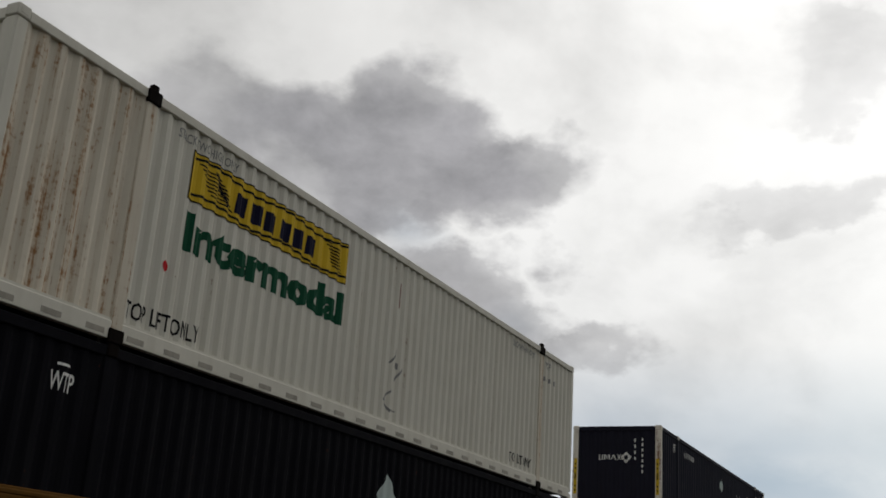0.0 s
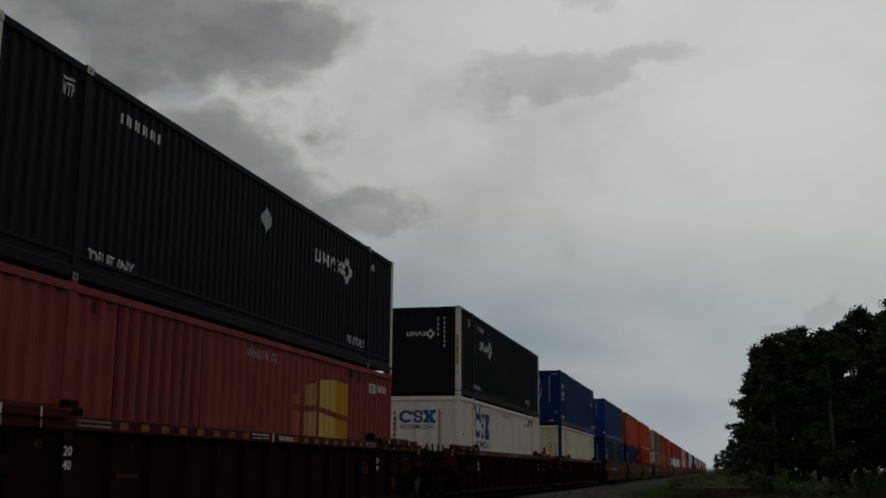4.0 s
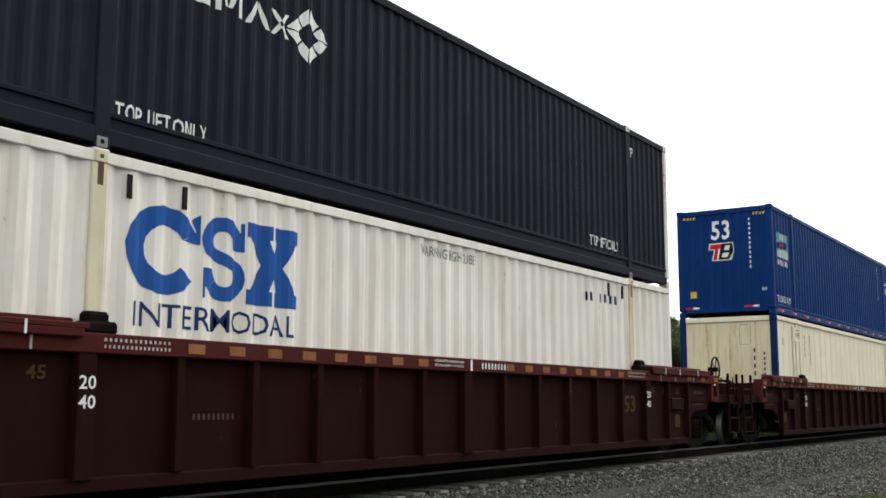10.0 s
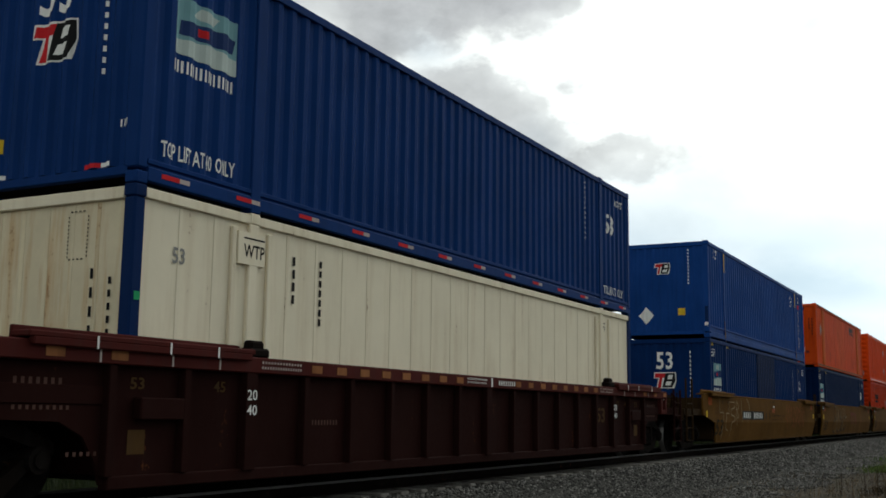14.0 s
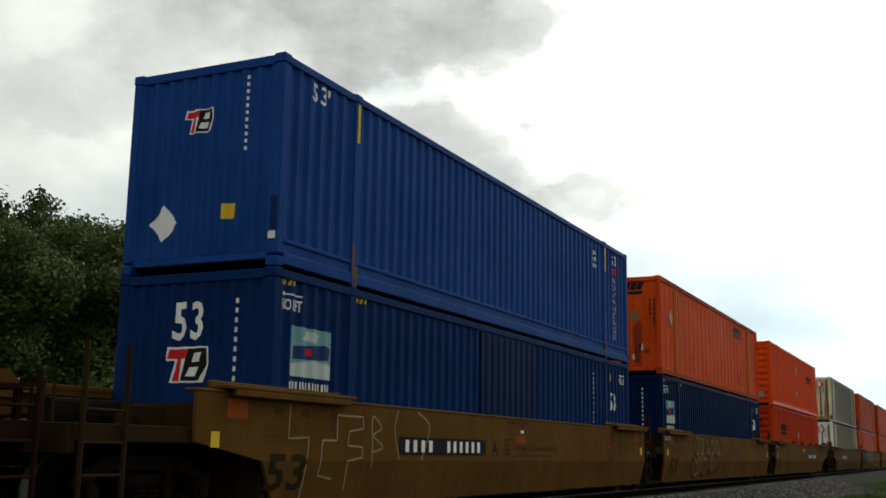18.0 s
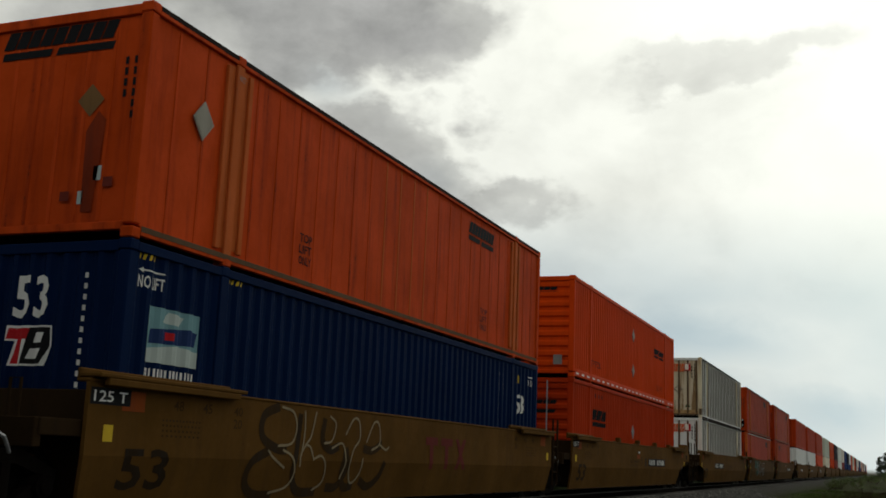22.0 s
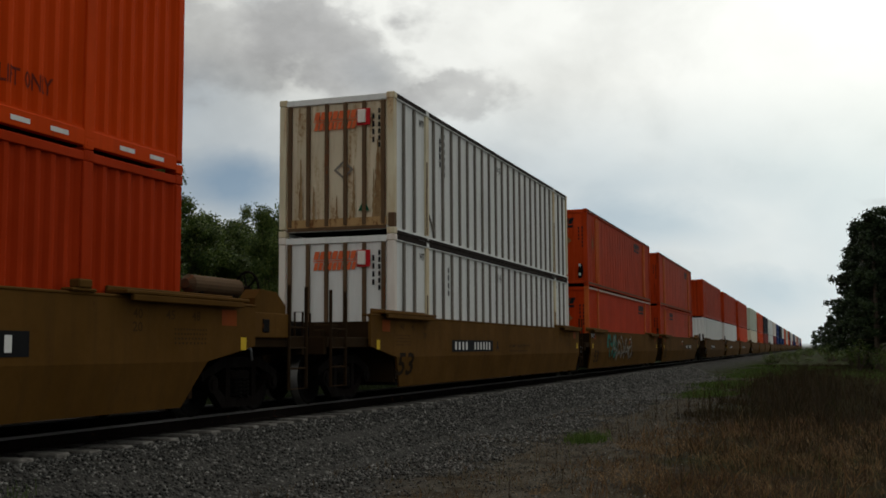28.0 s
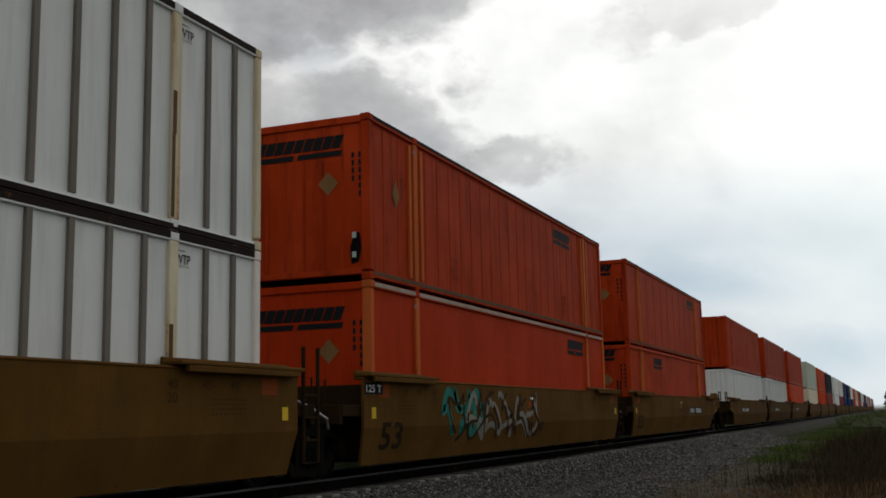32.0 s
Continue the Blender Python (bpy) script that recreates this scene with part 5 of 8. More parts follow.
        o, e = (-0.26, 2.0) if panel_y < 0 else (-1.4, 0.2)
        if number:
            plate_marks(r, GLYPHS["LD LMT 118,400 PER UNIT"], (o, 0.97), (e, 1.06), FAINT_DARK, 1.494)
            plate_marks(r, bars(30, 0.2), (o, 0.87), (e - 0.3, 0.90), FAINT_DARK, 1.494, "small_print")
        e53 = -7.9 if first else -7.68
        plate_marks(r, GLYPHS["53"], (e53 - 0.44, 0.42), (e53 + 0.44, 0.88), FAINT_DARK, 1.494)
    if number:
        y = panel_y
        plate_marks(r, RECT, (y - 1.63, 0.88), (y + 1.63, 1.15), BLACK_MARK, 1.494, "number_panel")
        plate_marks(r, bars(4, 0.28), (y - 1.42, 0.925), (y - 0.35, 1.105), WHITE_MARK, 1.499, "numbering")
        plate_marks(r, bars(6, 0.28), (y + 0.05, 0.925), (y + 1.5, 1.105), WHITE_MARK, 1.499, "numbering")
    if letter:
        u = panel_y + (2.05 if panel_y < 0 else -2.1)
        plate_marks(r, GLYPHS[letter], (u - 0.14, 0.88), (u + 0.14, 1.14), BLACK_MARK, 1.494)
    return r


def smooth_line(points, n=7):
    """A curve through the points."""
    p = [Vector(q) for q in points]
    p = [p[0] * 2 - p[1]] + p + [p[-1] * 2 - p[-2]]
    out = []
    for a, b, c, d in zip(p, p[1:], p[2:], p[3:]):
        for i in range(n):
            t = i / n
            out.append(0.5 * (2 * b + (c - a) * t + (2 * a - 5 * b + 4 * c - d) * t * t + (3 * b - a - 3 * c + d) * t ** 3))
    return out + [p[-2]]


def stroke(car, points, mat, w, x=1.497, curved=True, name="graffiti", label="sprayed graffiti stroke"):
    """One sprayed line on a car side, through (y, z) points."""
    p = smooth_line(points) if curved else [Vector(q) for q in points]
    if not curved:
        p = [a.lerp(b, i / 4) for a, b in zip(p, p[1:]) for i in range(4)] + [p[-1]]
    bm = bmesh.new()
    rows = []
    for i, q in enumerate(p):
        d = p[min(i + 1, len(p) - 1)] - p[max(i - 1, 0)]
        side = Vector((-d.y, d.x)).normalized() * (w / 2)
        pair = [q + side, q - side]
        rows.append([bm.verts.new((x - max(0.0, 0.79 - e.y) * 0.2, e.x, e.y)) for e in pair])
    for a, b in zip(rows, rows[1:]):
        bm.faces.new((a[0], a[1], b[1], b[0]))
    bm.normal_update()
    bad = [f for f in bm.faces if f.normal.x < 0]
    if bad:
        bmesh.ops.reverse_faces(bm, faces=bad)
    return part(name, bm, mat, car, label)


def scrawl(car, seed, a, b, n, mat, x=1.497, w=0.03):
    """Sprayed loops along a car side, one stroke each."""
    rnd = random.Random(seed)
    for i in range(n):
        cy = a[0] + (b[0] - a[0]) * (i + 0.5) / n
        hw, cz, hh = (b[0] - a[0]) / n * 0.55, (a[1] + b[1]) / 2, (b[1] - a[1]) / 2
        p1, p2, p3 = rnd.uniform(0, 6.28), rnd.uniform(0, 6.28), rnd.uniform(0.6, 1.2)
        pts = [(cy + hw * (0.75 * math.cos(t + p1) + 0.3 * math.cos(2 * t + p2)), cz + hh * (0.7 * math.sin(t * p3 + p1) + 0.28 * math.sin(3 * t + p2))) for t in (2 * math.pi * j / 16 for j in range(17))]
        stroke(car, pts, mat, w, x + 0.0004 * i)


def bubble_graffiti(car):
    """Round sprayed letters: soft dark shading on one side, silver line on the other."""
    dark = [[(-4.8, 1.52), (-5.2, 1.38), (-5.22, 1.1), (-4.85, 0.95), (-4.55, 0.93)], [(-5.0, 0.92), (-5.42, 0.76), (-5.5, 0.5), (-5.25, 0.33), (-4.75, 0.31)], [(-4.2, 1.45), (-4.25, 1.0), (-4.28, 0.6), (-4.05, 0.36), (-3.5, 0.34)],
            [(-3.45, 1.42), (-3.5, 1.1), (-3.25, 0.96), (-2.95, 1.02)], [(-3.2, 0.4), (-2.85, 0.42), (-2.62, 0.7), (-2.7, 1.0)], [(-2.7, 0.98), (-2.78, 0.62), (-2.6, 0.4), (-2.3, 0.42)], [(-2.1, 1.0), (-1.75, 0.98), (-1.4, 1.1)], [(-2.1, 0.5), (-1.75, 0.4), (-1.4, 0.55), (-1.25, 0.8)]]
    light = [[(-4.75, 1.52), (-4.42, 1.46), (-4.3, 1.25), (-4.42, 1.03), (-4.8, 0.98)], [(-4.65, 0.93), (-4.38, 0.84), (-4.24, 0.62), (-4.4, 0.42), (-4.85, 0.34)], [(-5.05, 0.92), (-4.9, 0.82), (-4.55, 0.68)],
             [(-4.08, 1.5), (-4.06, 1.2), (-4.12, 0.86)], [(-3.74, 1.5), (-3.86, 1.15), (-4.0, 1.02), (-4.14, 0.86), (-4.12, 0.7)], [(-4.0, 1.02), (-3.86, 0.98), (-3.74, 0.8)], [(-3.74, 0.82), (-3.5, 0.86), (-3.34, 0.7), (-3.36, 0.48), (-3.62, 0.36)],
             [(-3.45, 1.05), (-3.2, 1.1), (-3.1, 1.35), (-3.3, 1.46)], [(-3.2, 0.98), (-2.85, 1.06), (-2.7, 0.8), (-2.8, 0.52)], [(-2.75, 1.2), (-2.5, 1.45), (-2.3, 1.42), (-2.25, 1.15), (-2.45, 0.98), (-2.55, 0.7), (-2.4, 0.46), (-2.15, 0.6), (-2.1, 0.85)], [(-2.0, 1.1), (-1.75, 1.42), (-1.55, 1.4), (-1.5, 1.1), (-1.8, 0.98)], [(-1.5, 1.08), (-1.25, 1.0), (-1.12, 1.05)]]
    for k, q in enumerate(dark):
        stroke(car, q, SHADE_MARK, 0.13, 1.4955 + 0.0001 * k)
    for k, q in enumerate(light):
        stroke(car, q, TAN_MARK, 0.034, 1.498 + 0.0001 * k)


def angular_graffiti(car):
    """Thin square-cornered sprayed lines."""
    lines = ([(-7.9, 1.5), (-7.92, 1.07), (-7.45, 1.09), (-7.5, 0.3)], [(-7.11, 1.06), (-6.75, 1.06), (-6.75, 1.4), (-6.06, 1.4), (-6.04, 1.24), (-6.43, 1.19), (-6.46, 1.0), (-6.06, 0.98), (-6.05, 0.84), (-6.45, 0.79), (-6.43, 0.4)],
             [(-7.11, 1.06), (-7.15, 0.6), (-6.8, 0.55)])
    for k, q in enumerate(lines):
        stroke(car, q, TAN_MARK, 0.028, 1.4965 + 0.0002 * k, False)
    for k, q in enumerate(([(-5.77, 0.7), (-5.78, 1.05), (-5.78, 1.41), (-5.51, 1.26), (-5.75, 1.15), (-5.47, 0.99), (-5.77, 0.91)], [(-5.01, 1.54), (-5.11, 1.23), (-4.95, 0.81)], [(-4.37, 1.54), (-3.95, 1.31), (-4.22, 0.8)])):
        stroke(car, q, TAN_MARK, 0.028, 1.4972 + 0.0003 * k)


# ---- the train ----
CENTRES = [16.49, 40.09, 63.86, 87.4, 110.97, 130.57, 150.15, 173.98, 193.58, 213.37, 237.97, 257.57, 277.17]


def black_box(i):
    c = Box("black corrugated steel freight container with worn white corner posts", CENTRES[i], True, BLACK, corner=POSTWHITE, pitch=0.235, fold=0.026, rail_h=0.36)
    c.words("TOP LIFT ONLY", (-5.82, 3.58), (-4.62, 3.76), WHITE_MARK)
    c.words("TOP LIFT ONLY", (4.8, 3.70), (6.0, 3.88), WHITE_MARK)
    c.words("WTP", (-6.68, 5.62), (-6.42, 5.80), WHITE_MARK)
    c.words("WTP", (6.5, 5.62), (6.78, 5.80), WHITE_MARK)
    c.mark("stripe", RECT, (-6.68, 5.84), (-6.42, 5.87), WHITE_MARK)
    c.mark("numbering", bars(10), (-5.2, 5.68), (-4.05, 5.83), WHITE_MARK)
    if i == 2:
        c.mark("logo", KITE, (-4.92, 4.86), (-2.62, 5.54), WHITE_MARK, label="white company mark")
    else:
        c.mark("logo", KITE, (2.68, 4.98), (5.05, 5.62), WHITE_MARK, label="white company mark")
        c.mark("placard", DIAMOND, (-0.22, 5.2), (0.30, 5.72), PALE_MARK)
    c.mark("logo", KITE, (-0.52, 5.10), (0.45, 5.44), WHITE_MARK, True, "white company mark")
    c.mark("numbering", bars(4, 0.45, True), (0.51, 5.12), (0.57, 5.80), WHITE_MARK, True)
    c.mark("numbering", bars(7, 0.45, True), (0.72, 4.77), (0.78, 5.82), WHITE_MARK, True)
    stripe = lambda: rounded(0.002, (-0.045, 0.045, -HALF_L - 0.006, -HALF_L + 0.01, 0, 1.0))
    for x in (-1.2, 1.2):
        s = part("hazard_stripe", stripe(), YELLOW_MARK, c.root, "yellow warning strip", pose(x, 0, 4.23 - HIGH))
        p = part("small_print", boxes(*((-0.02, 0.02, -HALF_L - 0.008, -HALF_L, z, z + 0.05) for z in (0.08, 0.2, 0.42, 0.48, 0.54, 0.7, 0.82))), BLACK_MARK, s)
        p["kind"] = "stuff"
    for y in (-P40, P40):
        foot = part("lifting_casting", rounded(0.008, (HALF_W - 0.05, HALF_W + 0.014, y - 0.065, y + 0.065, 0.0, 0.105)), GREY_MARK, c.root, "worn grey casting")
        part("casting_hole", rounded(0.012, (HALF_W, HALF_W + 0.017, y - 0.028, y + 0.028, 0.03, 0.08)), SOOT_SHADED, foot)
        head = part("lifting_casting", rounded(0.008, (HALF_W - 0.05, HALF_W + 0.014, y - 0.08, y + 0.08, TALL - 0.11, TALL - 0.01)), POSTWHITE, c.root, "worn white casting")
        part("casting_hole", rounded(0.012, (HALF_W, HALF_W + 0.017, y - 0.03, y + 0.03, TALL - 0.085, TALL - 0.035)), SOOT_SHADED, head)
    part("sticker", boxes((HALF_W - 0.12, HALF_W - 0.06, -HALF_L - 0.006, -HALF_L, 3.97 - HIGH, 4.03 - HIGH)), GREEN_STICKER, c.root, "small green sticker")
    return c


def build_unit_0():
    c = Box("bone-white corrugated container, rust-streaked at one end, with a yellow board", CENTRES[0], True, BONE, pitch=0.235, near_paint=BONE_RUST, rail_h=0.26, post=BONE_RUST)
    c.mark("sign_board", RECT, (-5.66, 5.19), (-1.93, 5.80), YELLOW_MARK, label="yellow company board")
    edge = shape([rect(0, 0, 1, 0.03), rect(0, 0.97, 1, 1), rect(0, 0.03, 0.006, 0.97), rect(0.994, 0.03, 1, 0.97)])
    c.mark("sign_border", edge, (-5.66, 5.19), (-1.93, 5.80), BLACK_MARK, lift=0.007)
    c.mark("sign_figure", shape(slants(6, 0.3, 0.01, 0.18, 0.72)), (-4.75, 5.24), (-2.65, 5.74), INK, lift=0.007)
    wave = [[(x / 14, 0.86 + 0.06 * math.sin(x)), ((x + 1) / 14, 0.86 + 0.06 * math.sin(x + 1)), ((x + 1) / 14, 0.92 + 0.06 * math.sin(x + 1)), (x / 14, 0.92 + 0.06 * math.sin(x))] for x in range(14)]
    wave += [[(p[0], p[1] - 0.8) for p in q] for q in wave]
    for s in (0.0, 0.02):
        wave += [[(0.03 + s * 4 + 0.012 * j, 0.8 - 0.09 * j), (0.16 + 0.012 * j, 0.72 - 0.09 * j), (0.16 + 0.012 * j, 0.75 - 0.09 * j), (0.03 + s * 4 + 0.012 * j, 0.84 - 0.09 * j)] for j in range(7)]
        wave += [[(0.83 + 0.012 * j, 0.8 - 0.09 * j), (0.95 - s + 0.004 * j, 0.72 - 0.09 * j), (0.95 - s + 0.004 * j, 0.75 - 0.09 * j), (0.83 + 0.012 * j, 0.84 - 0.09 * j)] for j in range(7)]
    c.mark("sign_scroll", shape(wave), (-5.6, 5.22), (-2.0, 5.78), BLACK_MARK, lift=0.0065)
    c.words("Intermodal", (-5.62, 4.58), (-1.98, 5.06), GREEN_MARK)
    c.words("TOP LIFT ONLY", (-6.36, 3.59), (-5.1, 3.79), BLACK_MARK)
    c.words("TOP LIFT ONLY", (4.6, 3.62), (5.7, 3.80), BLACK_MARK)
    c.words("STACK TWO HIGH ONLY", (-5.95, 5.84), (-4.75, 5.96), GREY_MARK)
    c.words("STACK TWO HIGH ONLY", (4.5, 5.84), (5.7, 5.96), GREY_MARK)
    c.words("WTP", (6.35, 5.78), (6.65, 5.92), GREY_MARK)
    c.mark("small_print", bars(5), (6.3, 5.5), (7.0, 5.6), GREY_MARK)
    c.mark("sticker", DISC, (-5.9, 4.25), (-5.77, 4.38), RED_MARK, label="round red sticker")
    c.mark("placard_holder", shape([[(0.5, 0), (1, 0.5), (0.9, 0.5), (0.5, 0.12)], [(0.5, 1), (0, 0.5), (0.1, 0.5), (0.5, 0.88)], rect(0.35, 0.4, 0.65, 0.6)]), (-0.45, 4.15), (0.0, 4.65), GREY_MARK)
    c.mark("placard_holder", shape([[(0.0, 0.5), (0.5, 0), (0.55, 0.1), (0.12, 0.5)], [(0.5, 1), (0, 0.5), (0.1, 0.5), (0.5, 0.88)], rect(0.45, 0.1, 0.9, 0.16)]), (-0.6, 3.65), (-0.1, 4.0), GREY_MARK)
    c.mark("stripe", RECT, (-0.32, 5.3), (-0.28, 5.7), RUST_MARK)
    for y in (-6.1, 6.1):
        part("lock_bracket", rounded(0.012, (HALF_W - 0.1, HALF_W + 0.03, y - 0.11, y + 0.11, TALL - 0.17, TALL - 0.01), (HALF_W - 0.06, HALF_W + 0.02, y - 0.05, y + 0.05, TALL - 0.02, TALL + 0.06)), IRON, c.root, "rusty lifting bracket")
        part("lock_bracket", rounded(0.012, (HALF_W - 0.1, HALF_W + 0.03, y - 0.11, y + 0.11, 0.0, 0.15), (HALF_W - 0.08, HALF_W + 0.02, y - 0.08, y + 0.08, -0.14, 0.0)), IRON, c.root, "rusty lifting bracket")
    for j in range(26):
        y = -7.6 + j * 0.6
        if abs(abs(y) - P40) > 0.25:
            part("reflector", shared(("reflector_strip",), lambda: boxes((HALF_W, HALF_W + 0.008, -0.13, 0.13, 0.07, 0.13)), TAUPE_MARK), None, c.root, "", pose(0, y, 0))
    c = Box("black corrugated steel freight container with white marks", CENTRES[0], False, BLACK_OLD, pitch=0.235, fold=0.026)
    c.words("WTP", (-7.22, 2.66), (-6.9, 2.85), WHITE_MARK)
    c.mark("stripe", RECT, (-7.16, 2.91), (-6.98, 2.935), WHITE_MARK)
    c.words("WTP", (6.35, 2.68), (6.7, 2.85), WHITE_MARK)
    c.mark("logo", KITE, (2.6, 1.9), (5.0, 2.6), WHITE_MARK, label="white company mark")
    c.mark("numbering", bars(9), (4.6, 2.75), (5.8, 2.9), WHITE_MARK)
    c.mark("placard", DIAMOND, (-0.5, 2.1), (0.1, 2.75), PALE_MARK)
    yellow_car(CENTRES[0], False, True, letter="B", panel_y=3.6)


def build_unit_1():
    black_box(1)
    c = Box("faded red corrugated container with a golden window-like sign", CENTRES[1], False, SALMON, pitch=0.325, rail_h=0.2, patch=(-4.96, -2.36, SALMON_DARK, 0.036), end="fold")
    c.words("WARNING HIGH CUBE", (-0.55, 2.86), (0.82, 3.02), FADED_MARK)
    for u0, u1, zt0, zt1, mat, lab in ((4.16, 4.98, 2.79, 2.77, GOLD_DEEP, "gold"), (3.14, 4.155, 2.74, 2.80, GOLD_MARK, "gold"), (2.26, 2.98, 2.56, 2.67, GOLD_DIM, "pale"), (1.72, 2.1, 2.34, 2.42, GOLD_GHOST, "ghost")):
        f = lambda u: 2.02 + 0.13 * max(-0.3, min(1.0, (4.6 - u) / 1.8)) * (1 if u > 2.9 else 0.6)
        c.mark("golden_pane", shape([[(0, f(u0) + 0.06), (1, f(u1) + 0.06), (1, zt1), (0, zt0)]]), (u0, 0), (u1, 1), mat)
        c.mark("golden_pane", shape([[(0, 1.45), (1, 1.45), (1, f(u1) - 0.06), (0, f(u0) - 0.06)]]), (u0, 0), (u1, 1), mat)
    c.mark("label_plate", RECT, (6.58, 2.70), (7.0, 2.92), WHITE_MARK)
    c.mark("numbering", bars(4, 0.35), (6.62, 2.73), (6.96, 2.89), BLACK_MARK, lift=0.007)
    c.mark("numbering", bars(6, 0.35), (7.2, 2.75), (7.88, 2.92), WHITE_MARK)
    c.mark("golden_pane", shape([rect(0, 0, 0.45, 0.42), rect(0.5, 0, 1, 0.42), rect(0, 0.5, 0.45, 1), rect(0.5, 0.5, 1, 1)]), (-0.75, 1.7), (0.6, 2.78), GOLD_MARK, True)
    for u in (4.95, 5.55, -4.95, -5.55):
        c.boards([(u - 0.04, u + 0.04, 2.92, 3.10)], SALMON_DARK, "lashing_ring")
    brown_car(CENTRES[1])


def build_unit_2():
    black_box(2)
    c = Box("off-white corrugated container with a bold blue company sign", CENTRES[2], False, OFFWHITE, pitch=0.325, fold=0.038, rail_h=0.2, post=CREAM_RUST)
    c.mark("logo", BLOCKS, (-5.64, 1.98), (-3.1, 2.86), BLUE_MARK, label="bold blue company mark")
    c.words("INTERMODAL", (-5.5, 1.66), (-3.14, 1.90), NAVY_MARK)
    c.words("WARNING HIGH CUBE", (-0.6, 2.90), (0.8, 3.04), GREY_MARK)
    c.mark("numbering", bars(4, 0.2), (4.47, 2.71), (4.95, 2.86), BLACK_MARK)
    c.mark("numbering", bars(6, 0.35), (5.18, 2.72), (6.0, 2.87), NAVY_MARK)
    c.mark("logo", BLOCKS, (-0.75, 2.39), (0.48, 2.80), BLUE_MARK, True, "bold blue company mark")
    c.words("INTERMODAL", (-0.71, 2.20), (0.47, 2.34), NAVY_MARK, True)
    c.mark("numbering", bars(9, 0.3, True), (-0.93, 1.2), (-0.85, 2.77), BLACK_MARK, True)
    c.mark("small_print", bars(14, 0.3, True), (0.58, 1.3), (0.64, 2.82), RUST_MARK, True)
    streak = shape([[(0.1, 0), (0.9, 0), (1, 0.3), (0.85, 0.6), (0.9, 1), (0.25, 1), (0.15, 0.7), (0, 0.4)]])
    c.mark("rust_streak", streak, (-0.99, 0.95), (-0.80, 2.6), BONE_RUST, True, "rust run-off", 0.0025)
    c.mark("rust_streak", streak, (0.52, 0.95), (0.72, 2.75), BONE_RUST, True, "rust run-off", 0.0025)
    c.mark("rust_streak", streak, (0.98, 0.9), (1.1, 1.8), BONE_RUST, True, "rust run-off", 0.0025)
    for u in (-5.75, -5.05, 5.1, 5.7):
        c.boards([(u - 0.03, u + 0.03, 2.85, 3.08)], DARKSEAM, "lashing_ring")
    c.boards([(-7.62, -7.54, 2.0, 2.08)], GREEN_STICKER, "sticker", "small green sticker")
    for y in (-6.1, 6.1):
        lock = part("twist_lock", rounded(0.01, (HALF_W - 0.05, HALF_W + 0.02, y - 0.075, y + 0.075, TALL - 0.13, TALL - 0.01)), CREAM_RUST, c.root, "rusty lock")
        part("lock_hole", rounded(0.012, (HALF_W, HALF_W + 0.024, y - 0.03, y + 0.03, TALL - 0.1, TALL - 0.045)), BATTEN_RUST, lock)
        part("rust_run", rounded(0.002, (HALF_W, HALF_W + 0.010, y - 0.03, y + 0.035, TALL - 0.34, TALL - 0.13)), BATTEN_RUST, c.root, "rust run-off")
    brown_car(CENTRES[2], True)


def blue_end(c, z, with53=True):
    """Numbers and shapes on the end sheet; z is the height of the middle of the round mark."""
    if with53:
        c.words("53", (-0.34, z + 0.32), (0.17, z + 0.84), WHITE_MARK, True)
    f, q = (1.0, 0.0) if with53 else (0.72, 0.04)
    c.mark("logo_edge", shape([[(0.0, 0.62), (0.2, 0.62), (0.12, 0.0), (0.9, 0.0), (1.0, 0.5), (0.97, 1.0), (0.04, 1.0)]]), (-0.425 * f - q, z - 0.243 * f), (0.262 * f - q, z + 0.232 * f), WHITE_MARK, True, "white edge of the mark", 0.003)
    c.mark("logo", shape([[(0.0, 0.68), (0.62, 0.68), (0.66, 0.98), (0.06, 0.98)], [(0.16, 0.0), (0.34, 0.0), (0.46, 0.68), (0.28, 0.68)]]), (-0.40 * f - q, z - 0.22 * f), (0.14 * f - q, z + 0.21 * f), RED_MARK, True, "red and black company mark")
    c.mark("logo", shape([[(0.0, 0.0), (0.75, 0.0), (1.0, 0.5), (0.95, 1.0), (0.25, 1.0)]]), (-0.16 * f - q, z - 0.22 * f), (0.24 * f - q, z + 0.21 * f), BLACK_MARK, True, "red and black company mark", 0.006)
    c.mark("logo", shape([[(0.2, 0.14), (0.62, 0.14), (0.74, 0.42), (0.3, 0.42)], [(0.38, 0.58), (0.74, 0.58), (0.82, 0.86), (0.46, 0.86)]]), (-0.16 * f - q, z - 0.22 * f), (0.24 * f - q, z + 0.21 * f), WHITE_MARK, True, "", 0.009)
    c.mark("numbering", bars(11, 0.5, True), (0.67, z - 0.55), (0.715, min(z + 0.85, 5.93)), WHITE_MARK, True)


def picture(c, u, z):
    """Painted seascape panel with a line of text under it."""
    c.mark("picture", RECT, (u, z), (u + 1.05, z + 0.66), SKY_MARK, label="faded light-blue picture panel")
    c.mark("picture", shape([[(0, 0.0), (1, 0.0), (1, 0.3), (0.6, 0.36), (0, 0.24)], [(0.25, 0.75), (0.6, 0.72), (0.7, 0.9), (0.4, 0.95)]]), (u, z), (u + 1.05, z + 0.66), PALE_MARK, lift=0.006)
    c.mark("picture", shape([[(0.06, 0.34), (0.95, 0.4), (0.98, 0.66), (0.8, 0.7), (0.08, 0.6)]]), (u, z), (u + 1.05, z + 0.66), NAVY_MARK, lift=0.007)
    c.mark("picture", rect_shape(0.36, 0.44, 0.5, 0.58), (u, z), (u + 1.05, z + 0.66), RED_MARK, lift=0.009)
    c.mark("small_print", bars(17, 0.25), (u, z - 0.21), (u + 1.05, z - 0.07), WHITE_MARK)


def rect_shape(*a):
    return shape([rect(*a)])


